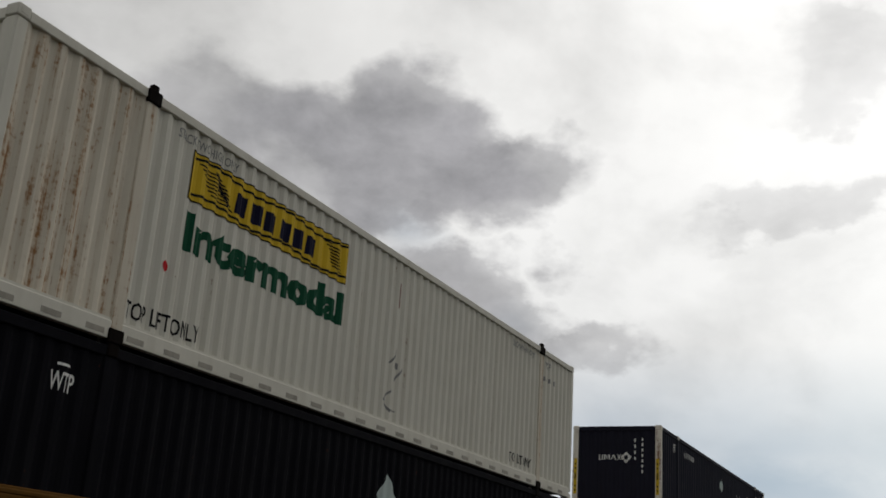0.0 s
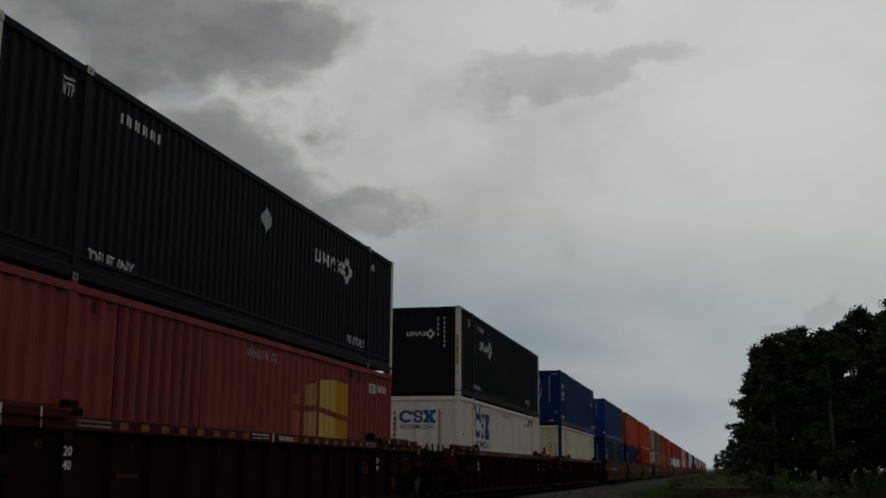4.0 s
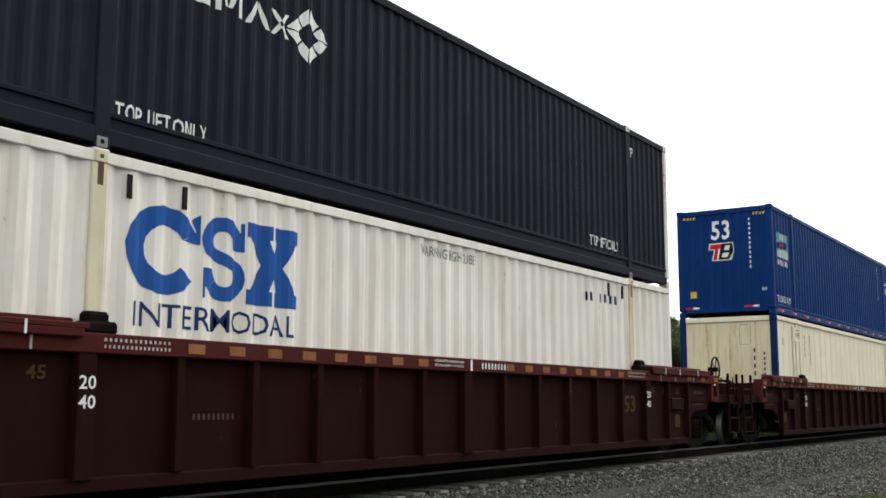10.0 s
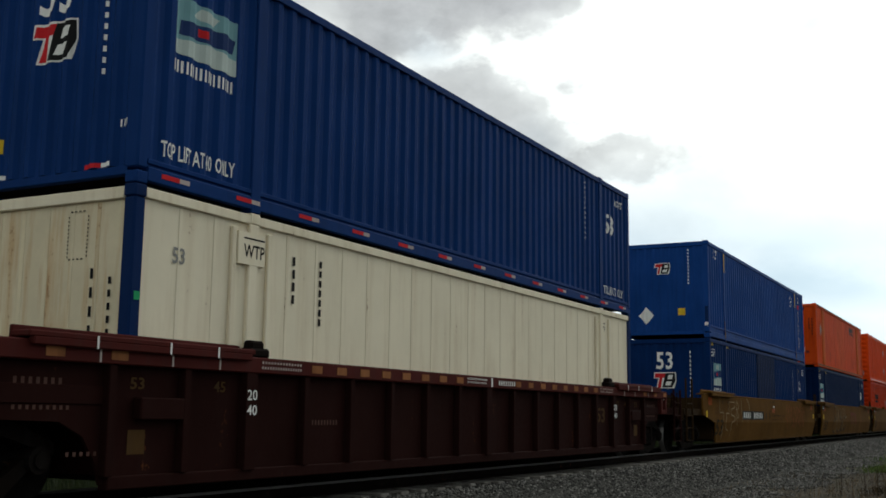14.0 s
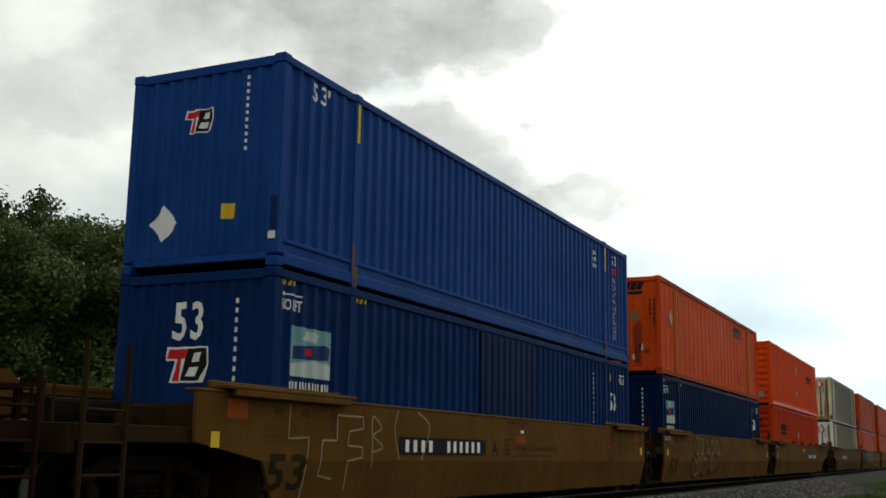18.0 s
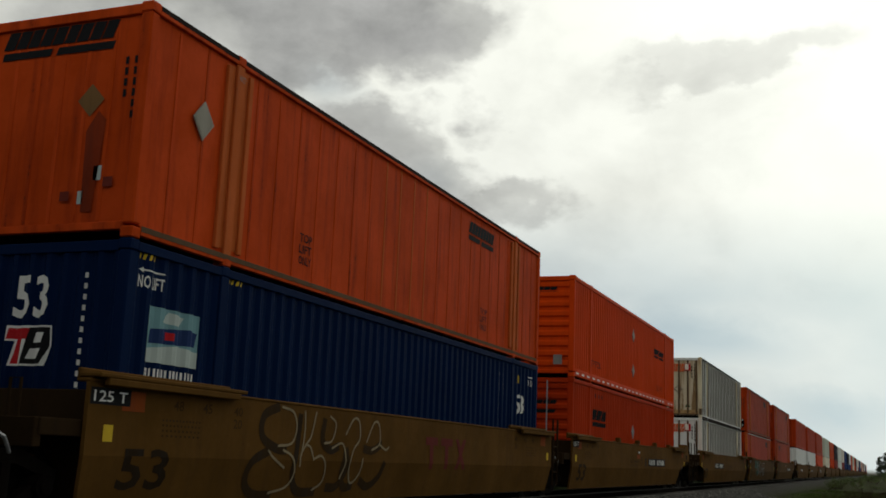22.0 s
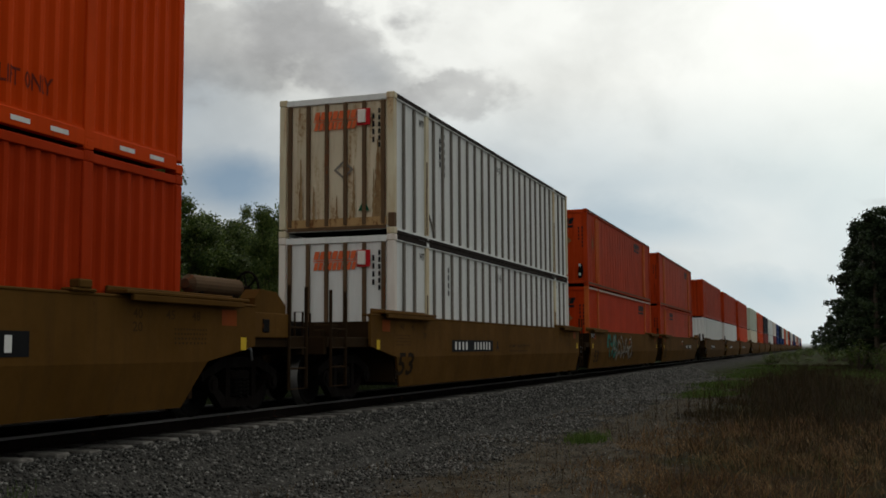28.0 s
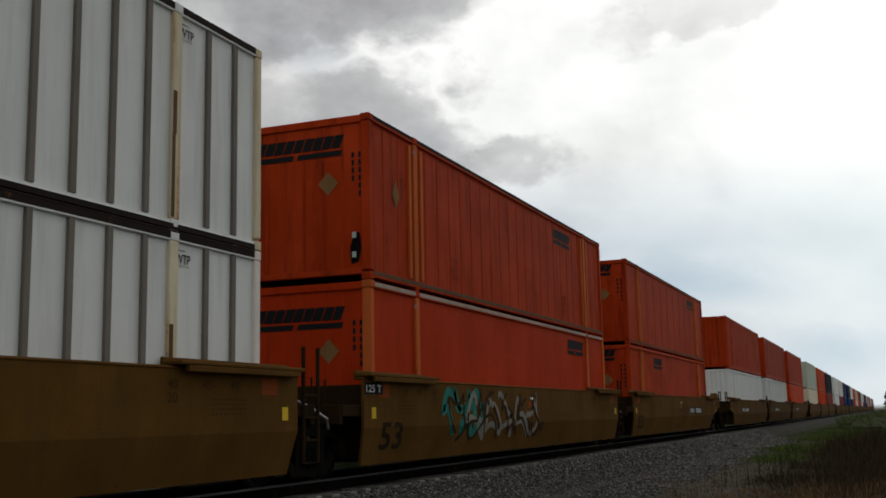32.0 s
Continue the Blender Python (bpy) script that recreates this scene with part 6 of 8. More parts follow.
def stripes(c, rows, zc):
    """Red and white tape on the bottom rail."""
    for y in rows:
        part("tape", shared(("tape", "red"), lambda: boxes((HALF_W + 0.002, HALF_W + 0.009, -0.22, 0.06, 0.08, 0.13)), RED_MARK), None, c.root, "red reflective tape", pose(0, y, zc))
        part("tape", shared(("tape", "white"), lambda: boxes((HALF_W + 0.002, HALF_W + 0.009, 0.06, 0.22, 0.08, 0.13)), FADED_MARK), None, c.root, "dirty white reflective tape", pose(0, y, zc))


def placard(c, u, z, w, h, mat, label):
    """A stiff diamond plate in a frame, proud of the folds."""
    u += c.lay[0] + c.lay[1] * u
    z -= c.base
    x = HALF_W - 0.012
    kite = lambda f: [(u, z - h * f), (u + w * f, z), (u, z + h * f), (u - w * f, z)]
    plate = part("placard", prism(bmesh.new(), kite(1.0), x, x + 0.014), mat, c.root, label)
    part("placard_edge", prism(bmesh.new(), kite(1.14), x - 0.006, x + 0.01), TAUPE_MARK, plate)


def hazard(c, u, z):
    c.mark("hazard_stripe", shape([[(i / 4, 0), (i / 4 + 0.13, 0), (i / 4 + 0.2, 1), (i / 4 + 0.07, 1)] for i in range(4)]), (u, z), (u + 0.34, z + 0.07), YELLOW_MARK)


def low_blue(i, coat, patch=None):
    c = Box("blue corrugated steel container with a sea picture and white numbers", CENTRES[i], False, coat, pitch=0.29, rail_h=0.2, patch=patch)
    blue_end(c, 2.02)
    picture(c, -7.64, 1.88)
    c.words("NO LIFT", (-7.86, 2.73), (-7.4, 2.88), WHITE_MARK)
    c.mark("stripe", shape([rect(0.1, 0.35, 1, 0.65), [(0, 0.5), (0.18, 0.0), (0.18, 1.0)]]), (-7.86, 2.91), (-7.4, 2.97), WHITE_MARK)
    c.words("53", (6.55, 1.99), (7.07, 2.45), WHITE_MARK)
    c.words("NO LIFT", (7.37, 2.7), (7.84, 2.86), WHITE_MARK)
    c.mark("stripe", rect_shape(0, 0, 1, 1), (7.37, 2.9), (7.84, 2.93), WHITE_MARK)
    c.mark("numbering", bars(11, 0.5, True), (5.2, 1.6), (5.26, 2.85), WHITE_MARK)
    c.mark("numbering", bars(5, 0.5, True), (5.55, 2.3), (5.6, 2.85), WHITE_MARK)
    for u in (-7.9, -6.0):
        hazard(c, u, 3.06)
    c.mark("sticker", RECT, (6.55, 2.72), (6.72, 2.9), YELLOW_MARK, label="yellow sticker")
    return c


def build_unit_3():
    c = Box("blue corrugated steel container with red and white tape", CENTRES[3], True, BLUE, pitch=0.29, rail_h=0.28)
    blue_end(c, 5.0)
    picture(c, -7.64, 4.83)
    c.words("TOP LIFT AT 40 ONLY", (-7.78, 3.62), (-6.55, 3.80), WHITE_MARK)
    c.words("TOP LIFT AT 40 ONLY", (6.5, 3.62), (7.75, 3.80), WHITE_MARK)
    c.words("53", (6.62, 4.98), (7.15, 5.45), WHITE_MARK)
    c.words("NO LIFT", (7.3, 5.7), (7.75, 5.86), WHITE_MARK)
    c.mark("numbering", bars(12, 0.5, True), (5.25, 4.6), (5.30, 5.9), WHITE_MARK)
    c.mark("sticker", RECT, (-0.98, 3.78), (-0.80, 3.95), YELLOW_MARK, True, "yellow sticker")
    c.mark("label_plate", bars(3, 0.1), (0.97, 3.9), (1.13, 3.98), WHITE_MARK, True)
    for x in (-0.9, 0.72):
        c.mark("tape", RECT, (x - 0.24, 3.48), (x, 3.53), RED_MARK, True)
        c.mark("tape", RECT, (x, 3.48), (x + 0.16, 3.53), WHITE_MARK, True)
    stripes(c, [-7.5 + 1.25 * j for j in range(13)], 0.02)
    for x in (-1.12, 0.78):
        c.mark("hazard_stripe", shape([[(i / 4, 0), (i / 4 + 0.13, 0), (i / 4 + 0.2, 1), (i / 4 + 0.07, 1)] for i in range(4)]), (x, 5.92), (x + 0.36, 5.99), YELLOW_MARK, True)
    c = Box("cream sheet-and-post container with blue corner posts and rust stains", CENTRES[3], False, CREAM, kind="sheet", corner=NAVY, rail=CREAM, end="ribs", end_paint=CREAM_RUST, ribs=0.64, rail_h=0.18, post=CREAM)
    part("label_plate", boxes((HALF_W - 0.03, HALF_W + 0.010, -6.40, -5.90, 2.64 - LOW, 3.02 - LOW)), CREAM, c.root)
    c.words("WTP", (-6.35, 2.72), (-5.95, 2.88), BLACK_MARK, lift=0.054)
    c.mark("stripe", RECT, (-6.35, 2.94), (-5.95, 2.96), BLACK_MARK, lift=0.054)
    c.words("53", (-7.52, 2.5), (-7.32, 2.68), GREY_MARK)
    c.words("WTP", (6.21, 2.74), (6.52, 2.88), BLACK_MARK)
    c.mark("stripe", RECT, (6.21, 2.93), (6.52, 2.95), BLACK_MARK)
    c.mark("numbering", bars(4, 0.3, True), (-5.32, 2.22), (-5.24, 2.86), BLACK_MARK)
    c.mark("numbering", bars(7, 0.3, True), (-4.72, 2.0), (-4.64, 2.88), BLACK_MARK)
    c.mark("numbering", bars(4, 0.45, True), (0.67, 1.6), (0.73, 2.4), BLACK_MARK, True)
    c.mark("numbering", bars(7, 0.45, True), (0.93, 1.35), (0.99, 2.3), BLACK_MARK, True)
    frame_art = shape([rect(0.1 + 0.2 * i, q, 0.2 + 0.2 * i, q + 0.03) for i in range(4) for q in (0, 0.97)] + [rect(q, 0.05 + 0.08 * i, q + 0.06, 0.09 + 0.08 * i) for i in range(11) for q in (0.0, 0.94)])
    c.mark("hatch_frame", frame_art, (0.32, 2.5), (0.62, 3.03), BLACK_MARK, True, "riveted patch outline", 0.008)
    for y in (-5.78, 5.78, -6.46, 6.62):
        part("post_rib", rounded(0.01, (HALF_W - 0.045, HALF_W + 0.004, y - 0.04, y + 0.04, 0.2, TALL - 0.2)), CREAM, c.root)
    part("sticker", boxes((HALF_W, HALF_W + 0.005, -8.03, -7.95, 2.05 - LOW, 2.14 - LOW)), GREEN_STICKER, c.root, "small green sticker")
    brown_car(CENTRES[3])


def build_unit_4():
    c = Box("blue corrugated steel container with yellow strips on its posts", CENTRES[4], True, BLUE_LIT, pitch=0.29, rail_h=0.38)
    blue_end(c, 5.38, False)
    c.mark("placard", DIAMOND, (-0.86, 3.7), (-0.38, 4.22), WHITE_MARK, True, "white diamond placard")
    c.mark("sticker", RECT, (0.36, 3.95), (0.58, 4.16), YELLOW_MARK, True, "yellow sticker")
    c.words("53'", (-7.35, 5.72), (-6.85, 6.0), WHITE_MARK)
    for y in (-6.1, 6.1):
        part("reflector", boxes((HALF_W + 0.006, HALF_W + 0.012, y - 0.035, y + 0.035, 5.42 - HIGH, 6.02 - HIGH)), YELLOW_MARK, c.root, "yellow strip")
        part("rust_patch", shared(("post_rust",), lambda: rounded(0.003, (HALF_W + 0.004, HALF_W + 0.010, -0.08, -0.01, 0.13, 0.62), (HALF_W + 0.004, HALF_W + 0.0095, -0.05, 0.07, 0.0, 0.3)), BATTEN_RUST), None, c.root, "flaking rust", pose(0, y, 0))
    for i, ch in enumerate("ADVANTAGE"):
        c.words(ch, (6.97, 5.24 - 0.18 * i), (7.11, 5.38 - 0.18 * i), FADED_MARK)
    c.words("53", (6.9, 5.7), (7.2, 5.95), WHITE_MARK)
    c.mark("logo", rect_shape(0, 0, 1, 1), (6.93, 5.45), (7.2, 5.62), RED_MARK, label="small red mark")
    for j in range(3):
        c.mark("numbering", bars(4 - j % 2), (5.3, 5.72 - 0.16 * j), (5.65, 5.82 - 0.16 * j), WHITE_MARK)
    part("document_box", rounded(0.01, (HALF_W - 0.12, HALF_W - 0.02, -HALF_L - 0.02, -HALF_L, 3.75 - HIGH, 4.2 - HIGH)), NAVY, c.root)
    part("label_plate", boxes((HALF_W - 0.13, HALF_W - 0.02, -HALF_L - 0.025, -HALF_L - 0.02, 3.62 - HIGH, 3.72 - HIGH)), WHITE_MARK, c.root)
    low_blue(4, BLUE_SHADED, (-1.45, 1.55, BLUE_DARK, 0.012))
    car = yellow_car(CENTRES[4], True, False, letter="A", panel_y=-3.34)
    angular_graffiti(car)
    plate_marks(car, bars(11), (-0.75, 1.465), (0.4, 1.51), FAINT_DARK, 1.495, "small_print")
    scrawl(car, 14, (2.3, 0.55), (6.2, 1.45), 8, ORANGE_PANEL, w=0.03)


def orange_sheet(i, high, coat, mark_u=2.95, lower_posts=False, ribs=0.655, top=6.0):
    c = Box("weathered orange sheet-sided container with paler lifting posts", CENTRES[i], high, coat, kind="sheet", end="ribs", ribs=ribs, rail_h=0.16, post=ORANGE_POST, corner=ORANGE_POST if lower_posts else None)
    d = HIGH - LOW if not high else 0.0
    c.mark("logo", STRIP, (-1.0, top - 0.37 - d), (0.82, top - d), BLACK_MARK, True, "black slanted company mark")
    c.mark("logo", STRIP, (mark_u, 5.48 - d), (mark_u + 1.65, 5.88 - d), BLACK_MARK, label="black slanted company mark")
    c.mark("numbering", bars(4, 0.3, True), (0.93, 4.95 - d), (1.0, 5.5 - d), BLACK_MARK, True)
    c.mark("numbering", bars(6, 0.3, True), (1.06, 4.68 - d), (1.13, 5.5 - d), BLACK_MARK, True)
    for w, z in (("TOP", 4.0), ("LIFT", 3.83), ("ONLY", 3.66)):
        ink = BLACK_MARK if i == 5 else SMEAR
        c.words(w, (-4.2, z - d), (-3.82, z + 0.13 - d), ink)
        c.words(w, (3.80, z - d), (4.24, z + 0.13 - d), ink)
    c.mark("placard", DIAMOND, (0.28, 4.78 - d), (0.68, 5.2 - d), OLD_PLACARD, True, "weathered diamond placard")
    for y in () if lower_posts else (-6.35, -5.82, 5.82, 6.35):
        part("post_rib", shared(("post_rib",), lambda: rounded(0.01, (HALF_W - 0.05, HALF_W + 0.004, -0.05, 0.05, 0.2, TALL - 0.2)), ORANGE_POST), None, c.root, "", pose(0, y, 0))
    if high:
        part("bottom_strip", rounded(0.003, (HALF_W, HALF_W + 0.009, -HALF_L + 0.17, HALF_L - 0.17, 0.085, 0.155)), BATTEN_RUST, c.root, "grimy bare strip")
        part("edge_strip", rounded(0.004, (HALF_W - 0.03, HALF_W + 0.005, -HALF_L + 0.17, HALF_L - 0.17, TALL - 0.08, TALL - 0.012)), DARKSEAM, c.root, "dark top edge")
    if lower_posts:
        part("edge_strip", rounded(0.004, (HALF_W - 0.03, HALF_W + 0.005, -HALF_L + 0.17, HALF_L - 0.17, TALL - 0.1, TALL - 0.03)), TAUPE_MARK, c.root, "bare grey top edge")
    c.words("WTP", (-6.18, 5.82 - d), (-6.02, 5.9 - d), GREY_MARK, lift=0.05)
    return c


def build_unit_5():
    c = orange_sheet(5, True, ORANGE_OLD)
    for y in (-P40, P40):
        c.mark("worn_panel", RECT, (y - 0.22, 3.5), (y + 0.21, 6.0), ORANGE_POST, label="yellowed paint beside the lifting post", lift=0.003)
    placard(c, -6.9, 5.03, 0.2, 0.23, TAUPE_MARK, "grimy pale diamond placard")
    c.mark("label_plate", RECT, (0.62, 3.98), (0.74, 4.16), PALE_MARK, True)
    c.mark("label_plate", RECT, (0.42, 3.7), (0.5, 3.86), PALE_MARK, True)
    c.mark("soot_stain", shape([[(0.2, 0), (0.7, 0), (1, 0.9), (0.6, 1), (0.1, 0.8)]]), (0.42, 3.6), (0.74, 4.85), SMEAR, True)
    for x, z in ((0.24, 3.8), (-0.9, 3.62), (0.86, 3.95)):
        c.mark("sticker", RECT, (x - 0.07, z - 0.06), (x + 0.07, z + 0.06), RUST_MARK, True, "dull purple-red sticker", 0.03)
    low_blue(5, BLUE_DEEP_SHADED)
    car = yellow_car(CENTRES[5], False, False, number=False, tag=False)
    plate_marks(car, RECT, (-8.73, 1.33), (-8.06, 1.51), BLACK_MARK, 1.495, "number_panel")
    plate_marks(car, GLYPHS["125 T"], (-8.68, 1.36), (-8.12, 1.48), WHITE_MARK, 1.498)
    plate_marks(car, shape([rect(0, 0.75, 0.28, 1), rect(0.1, 0, 0.18, 0.75), rect(0.36, 0.75, 0.64, 1), rect(0.46, 0, 0.54, 0.75), [(0.72, 0), (0.8, 0), (1, 1), (0.92, 1)], [(0.72, 1), (0.8, 1), (0.86, 0.7), (0.82, 0.5)], [(0.92, 0), (1, 0), (0.9, 0.5), (0.86, 0.3)]]), (0.5, 0.69), (2.6, 1.27), SALMON_DARK, 1.496, "faded_mark", "faded dark-red company mark")
    bubble_graffiti(car)


def build_unit_6():
    for high in (True, False):
        d = 0.0 if high else HIGH - LOW
        # lower box: redder, its colour also darkened for the weaker light there
        c = Box("bright orange corrugated container with level ridges on its end", CENTRES[6], high, ORANGE if high else ORANGE_DULL, pitch=0.245, end="ridges", rail_h=0.26 if high else 0.2)
        c.mark("logo", STRIP, (-1.05, 5.62 - d - (0 if high else 0.45)), (0.85, 5.98 - d - (0 if high else 0.45)), BLACK_MARK, True, "black slanted company mark", 0.012)
        if high:
            c.mark("logo", STRIP, (4.0, 5.0), (5.95, 5.34), BLACK_MARK, label="black slanted company mark")
            c.words("TOP LIFT ONLY", (-5.8, 3.76), (-4.6, 3.96), RUST_MARK)
            c.words("TOP LIFT ONLY", (4.4, 3.76), (5.6, 3.96), RUST_MARK)
            for z in (5.37, 4.13):
                placard(c, 0.09, z, 0.19, 0.2, TAUPE_MARK, "grey diamond placard")
            for j in range(25):
                y = -7.65 + j * 0.63
                if abs(abs(y) - P40) > 0.22:
                    part("reflector", shared(("reflector_dash",), lambda: boxes((HALF_W + 0.002, HALF_W + 0.009, -0.15, 0.15, 0.10, 0.155)), WHITE_MARK), None, c.root, "", pose(0, y, 0))
            part("label_plate", boxes((0.7, 0.95, -HALF_L + 0.0, -HALF_L + 0.03, 0.35, 0.62)), GREY_MARK, c.root)
        else:
            c.mark("logo", STRIP, (-5.6, 2.0), (-3.9, 2.5), BLACK_MARK, label="black slanted company mark")
            placard(c, 0.08, 2.02, 0.19, 0.2, GREY_MARK, "grey diamond placard")
            c.mark("numbering", bars(9), (-5.6, 2.85), (-4.2, 2.98), RUST_MARK)
            for x in (-0.75, -0.35, 0.2, 0.55):
                part("lock_rod", rod(bmesh.new(), (x, -HALF_L - 0.03, 0.15), (x, -HALF_L - 0.03, TALL - 0.1), 0.02, 6), GALV, c.root)
    car = yellow_car(CENTRES[6], False, True, letter="B", panel_y=3.33, locks=(-3.1, -0.1, 3.0, 5.8))
    plate_marks(car, RECT, (-8.73, 1.33), (-8.06, 1.51), BLACK_MARK, 1.495, "number_panel")
    plate_marks(car, GLYPHS["125 T"], (-8.68, 1.36), (-8.12, 1.48), WHITE_MARK, 1.498)


def build_unit_7():
    for high in (True, False):
        d = 0.0 if high else HIGH - LOW
        c = Box("white aluminium container with dark upright battens" + (" and a rusty end" if high else ""), CENTRES[7], high, ALU, kind="sheet", pitch=0.28, end="plain", end_paint=ALU_RUST if high else ALU,
                ribs=0.60, batten=BATTEN, end_batten=BATTEN_RUST, rail_h=0.12, post=CREAM_RUST, corner=CREAM_RUST if high else OFFWHITE, rail=ALU)
        part("edge_strip", rounded(0.004, (HALF_W - 0.03, HALF_W + 0.006, -HALF_L + 0.17, HALF_L - 0.17, TALL - 0.105, TALL - 0.008)), DARKSEAM, c.root, "dark top edge")
        c.mark("logo", TWO_ROWS, (-0.5, 5.45 - d), (0.5, 5.88 - d), ORANGE_MARK, True, "orange company mark", 0.034)
        part("label_plate", boxes((0.48, 0.77, -HALF_L - 0.012, -HALF_L + 0.01, 5.52 - HIGH, 5.86 - HIGH)), RED_MARK, c.root, "red backing plate")
        part("vent_box", rounded(0.012, (0.51, 0.68, -HALF_L - 0.06, -HALF_L - 0.005, 5.56 - HIGH, 5.84 - HIGH)), OFFWHITE, c.root)
        c.mark("numbering", bars(4, 0.3, True), (0.80, 5.1 - d), (0.87, 5.75 - d), BLACK_MARK, True, lift=0.034)
        c.mark("numbering", bars(6, 0.3, True), (0.93, 5.0 - d), (1.0, 5.85 - d), BLACK_MARK, True, lift=0.034)
        if high:
            c.mark("placard_holder", shape([[(0.5, 0), (1, 0.5), (0.85, 0.5), (0.5, 0.15)], [(0.5, 1), (0, 0.5), (0.15, 0.5), (0.5, 0.85)], [(0, 0.5), (0.5, 0), (0.5, 0.15), (0.15, 0.5)], [(1, 0.5), (0.5, 1), (0.5, 0.85), (0.85, 0.5)]]), (-0.05, 4.42), (0.4, 4.82), BATTEN, True, lift=0.034)
            c.mark("sticker", shape([[(0, 0), (1, 0), (0.5, 1)]]), (0.5, 3.75), (0.75, 4.0), GREEN_MARK, True, "dark green triangle", 0.036)
            c.mark("rust_stain", RECT, (-1.12, 3.45), (1.12, 3.62), RUST_WASH, True, "rust along the foot of the end sheet", 0.033)
            for k, (x, w, z0, z1) in enumerate(((0.93, 0.10, 3.5, 5.2), (0.84, 0.05, 3.5, 4.6), (-0.80, 0.07, 3.55, 4.9), (-0.50, 0.05, 3.6, 4.3), (0.40, 0.05, 3.6, 4.7), (0.02, 0.04, 3.6, 4.1), (1.01, 0.05, 3.5, 5.9))):
                c.mark("rust_stain", run_off(k), (x - w, z0), (x + w, z1), ALU_STAIN, True, "brown rust run-off", 0.031 + 0.0004 * k)
            part("rust_patch", rounded(0.004, (HALF_W - 0.13, HALF_W + 0.004, -HALF_L - 0.004, -HALF_L + 0.12, 0.14, 0.42)), BATTEN_RUST, c.root, "rusty foot of the corner post")
            part("rust_patch", rounded(0.004, (-HALF_W + 0.18, HALF_W - 0.18, -HALF_L + 0.024, -HALF_L + 0.06, 0.105, 0.195)), BATTEN_RUST, c.root, "rusty end sill")
            part("gusset", prism(bmesh.new(), [(-5.97, 0.58), (-5.60, 0.17), (-5.57, 0.17), (-5.97, 0.62)], HALF_W - 0.03, HALF_W + 0.0), BATTEN, c.root)
        c.words("WTP", (-6.55, 5.75 - d), (-6.25, 5.9 - d), BLACK_MARK)
        c.words("WTP", (6.24, 5.78 - d), (6.55, 5.90 - d), BLACK_MARK)
        c.mark("stripe", shape([rect(0.15, 0.35, 1, 0.65), [(0, 0.5), (0.25, 0.0), (0.25, 1.0)]]), (6.28, 5.93 - d), (6.44, 5.96 - d), BLACK_MARK)
        c.mark("small_print", bars(9, 0.3), (6.25, 5.74 - d), (6.54, 5.76 - d), GREY_MARK)
        c.words("53/102", (-0.56, 5.68 - d), (-0.13, 5.82 - d), BLACK_MARK)
        c.mark("small_print", bars(12, 0.3), (-0.56, 5.62 - d), (-0.13, 5.65 - d), GREY_MARK)
        q = 0.0 if high else 0.55
        c.mark("numbering", bars(4, 0.3, True), (-5.22 + q, 5.02 - d), (-5.1 + q, 5.72 - d), BLACK_MARK)
        c.mark("numbering", bars(6, 0.3, True), (-4.93 + q, 4.82 - d), (-4.81 + q, 5.88 - d), BLACK_MARK)
        part("seam", rounded(0.006, (HALF_W - 0.02, HALF_W + 0.01, -HALF_L + 0.17, HALF_L - 0.17, 0.0 if high else TALL - 0.03, 0.075 if high else TALL)), DARKSEAM, c.root, "dark stained seam")
        for y in (-6.1, 6.1):
            part("rust_patch", shared(("rust_patch",), lambda: rounded(0.004, (HALF_W + 0.004, HALF_W + 0.010, -0.085, -0.02, 0.15, 1.2), (HALF_W + 0.004, HALF_W + 0.010, -0.08, 0.0, 1.2, 1.75)), BATTEN_RUST), None, c.root, "flaking rust", pose(0, y, 0))
    car = yellow_car(CENTRES[7], True, False, letter="A", panel_y=-3.44, tag=False)


def build_unit_8():
    c = orange_sheet(8, True, ORANGE_GRIMY, 3.2, top=5.84)
    c.mark("soot_stain", shape([[(0.1, 0), (0.7, 0.05), (1, 0.5), (0.8, 1), (0.3, 0.9), (0, 0.5)]]), (0.9, 3.55), (1.12, 4.1), SOOT_SHADED, True, "sooty smear")
    c.mark("label_plate", RECT, (0.94, 3.66), (1.02, 3.76), PALE_MARK, True, lift=0.007)
    c.mark("label_plate", RECT, (0.94, 4.0), (1.02, 4.1), PALE_MARK, True, lift=0.007)
    c.mark("placard", DIAMOND, (-6.98, 4.66), (-6.68, 5.18), OLD_PLACARD, label="weathered diamond placard")
    orange_sheet(8, False, ORANGE_DULL, 4.2, True, 20.0, 5.75)
    car = yellow_car(CENTRES[8], False, False, number=False)
    plate_marks(car, RECT, (-8.73, 1.33), (-8.06, 1.51), BLACK_MARK, 1.495, "number_panel")
    plate_marks(car, GLYPHS["125 T"], (-8.68, 1.36), (-8.12, 1.48), WHITE_MARK, 1.498)
    scrawl(car, 8, (-5.4, 0.55), (-3.2, 1.45), 4, TEAL_MARK, w=0.17)
    scrawl(car, 18, (-4.2, 0.5), (0.6, 1.45), 5, SILVER_MARK, x=1.4995, w=0.12)
    scrawl(car, 19, (-5.1, 0.45), (0.8, 1.48), 6, SHADE_MARK, x=1.502, w=0.07)


def far_box(i_centre, high, mat, kind="fold", **more):
    return Box("distant " + {"fold": "corrugated", "sheet": "plain-sided"}[kind] + " freight container on the train", i_centre, high, mat, kind="shallow" if kind == "sheet" else kind, pitch=0.6 if kind == "sheet" else 0.3, simple=True, **more)


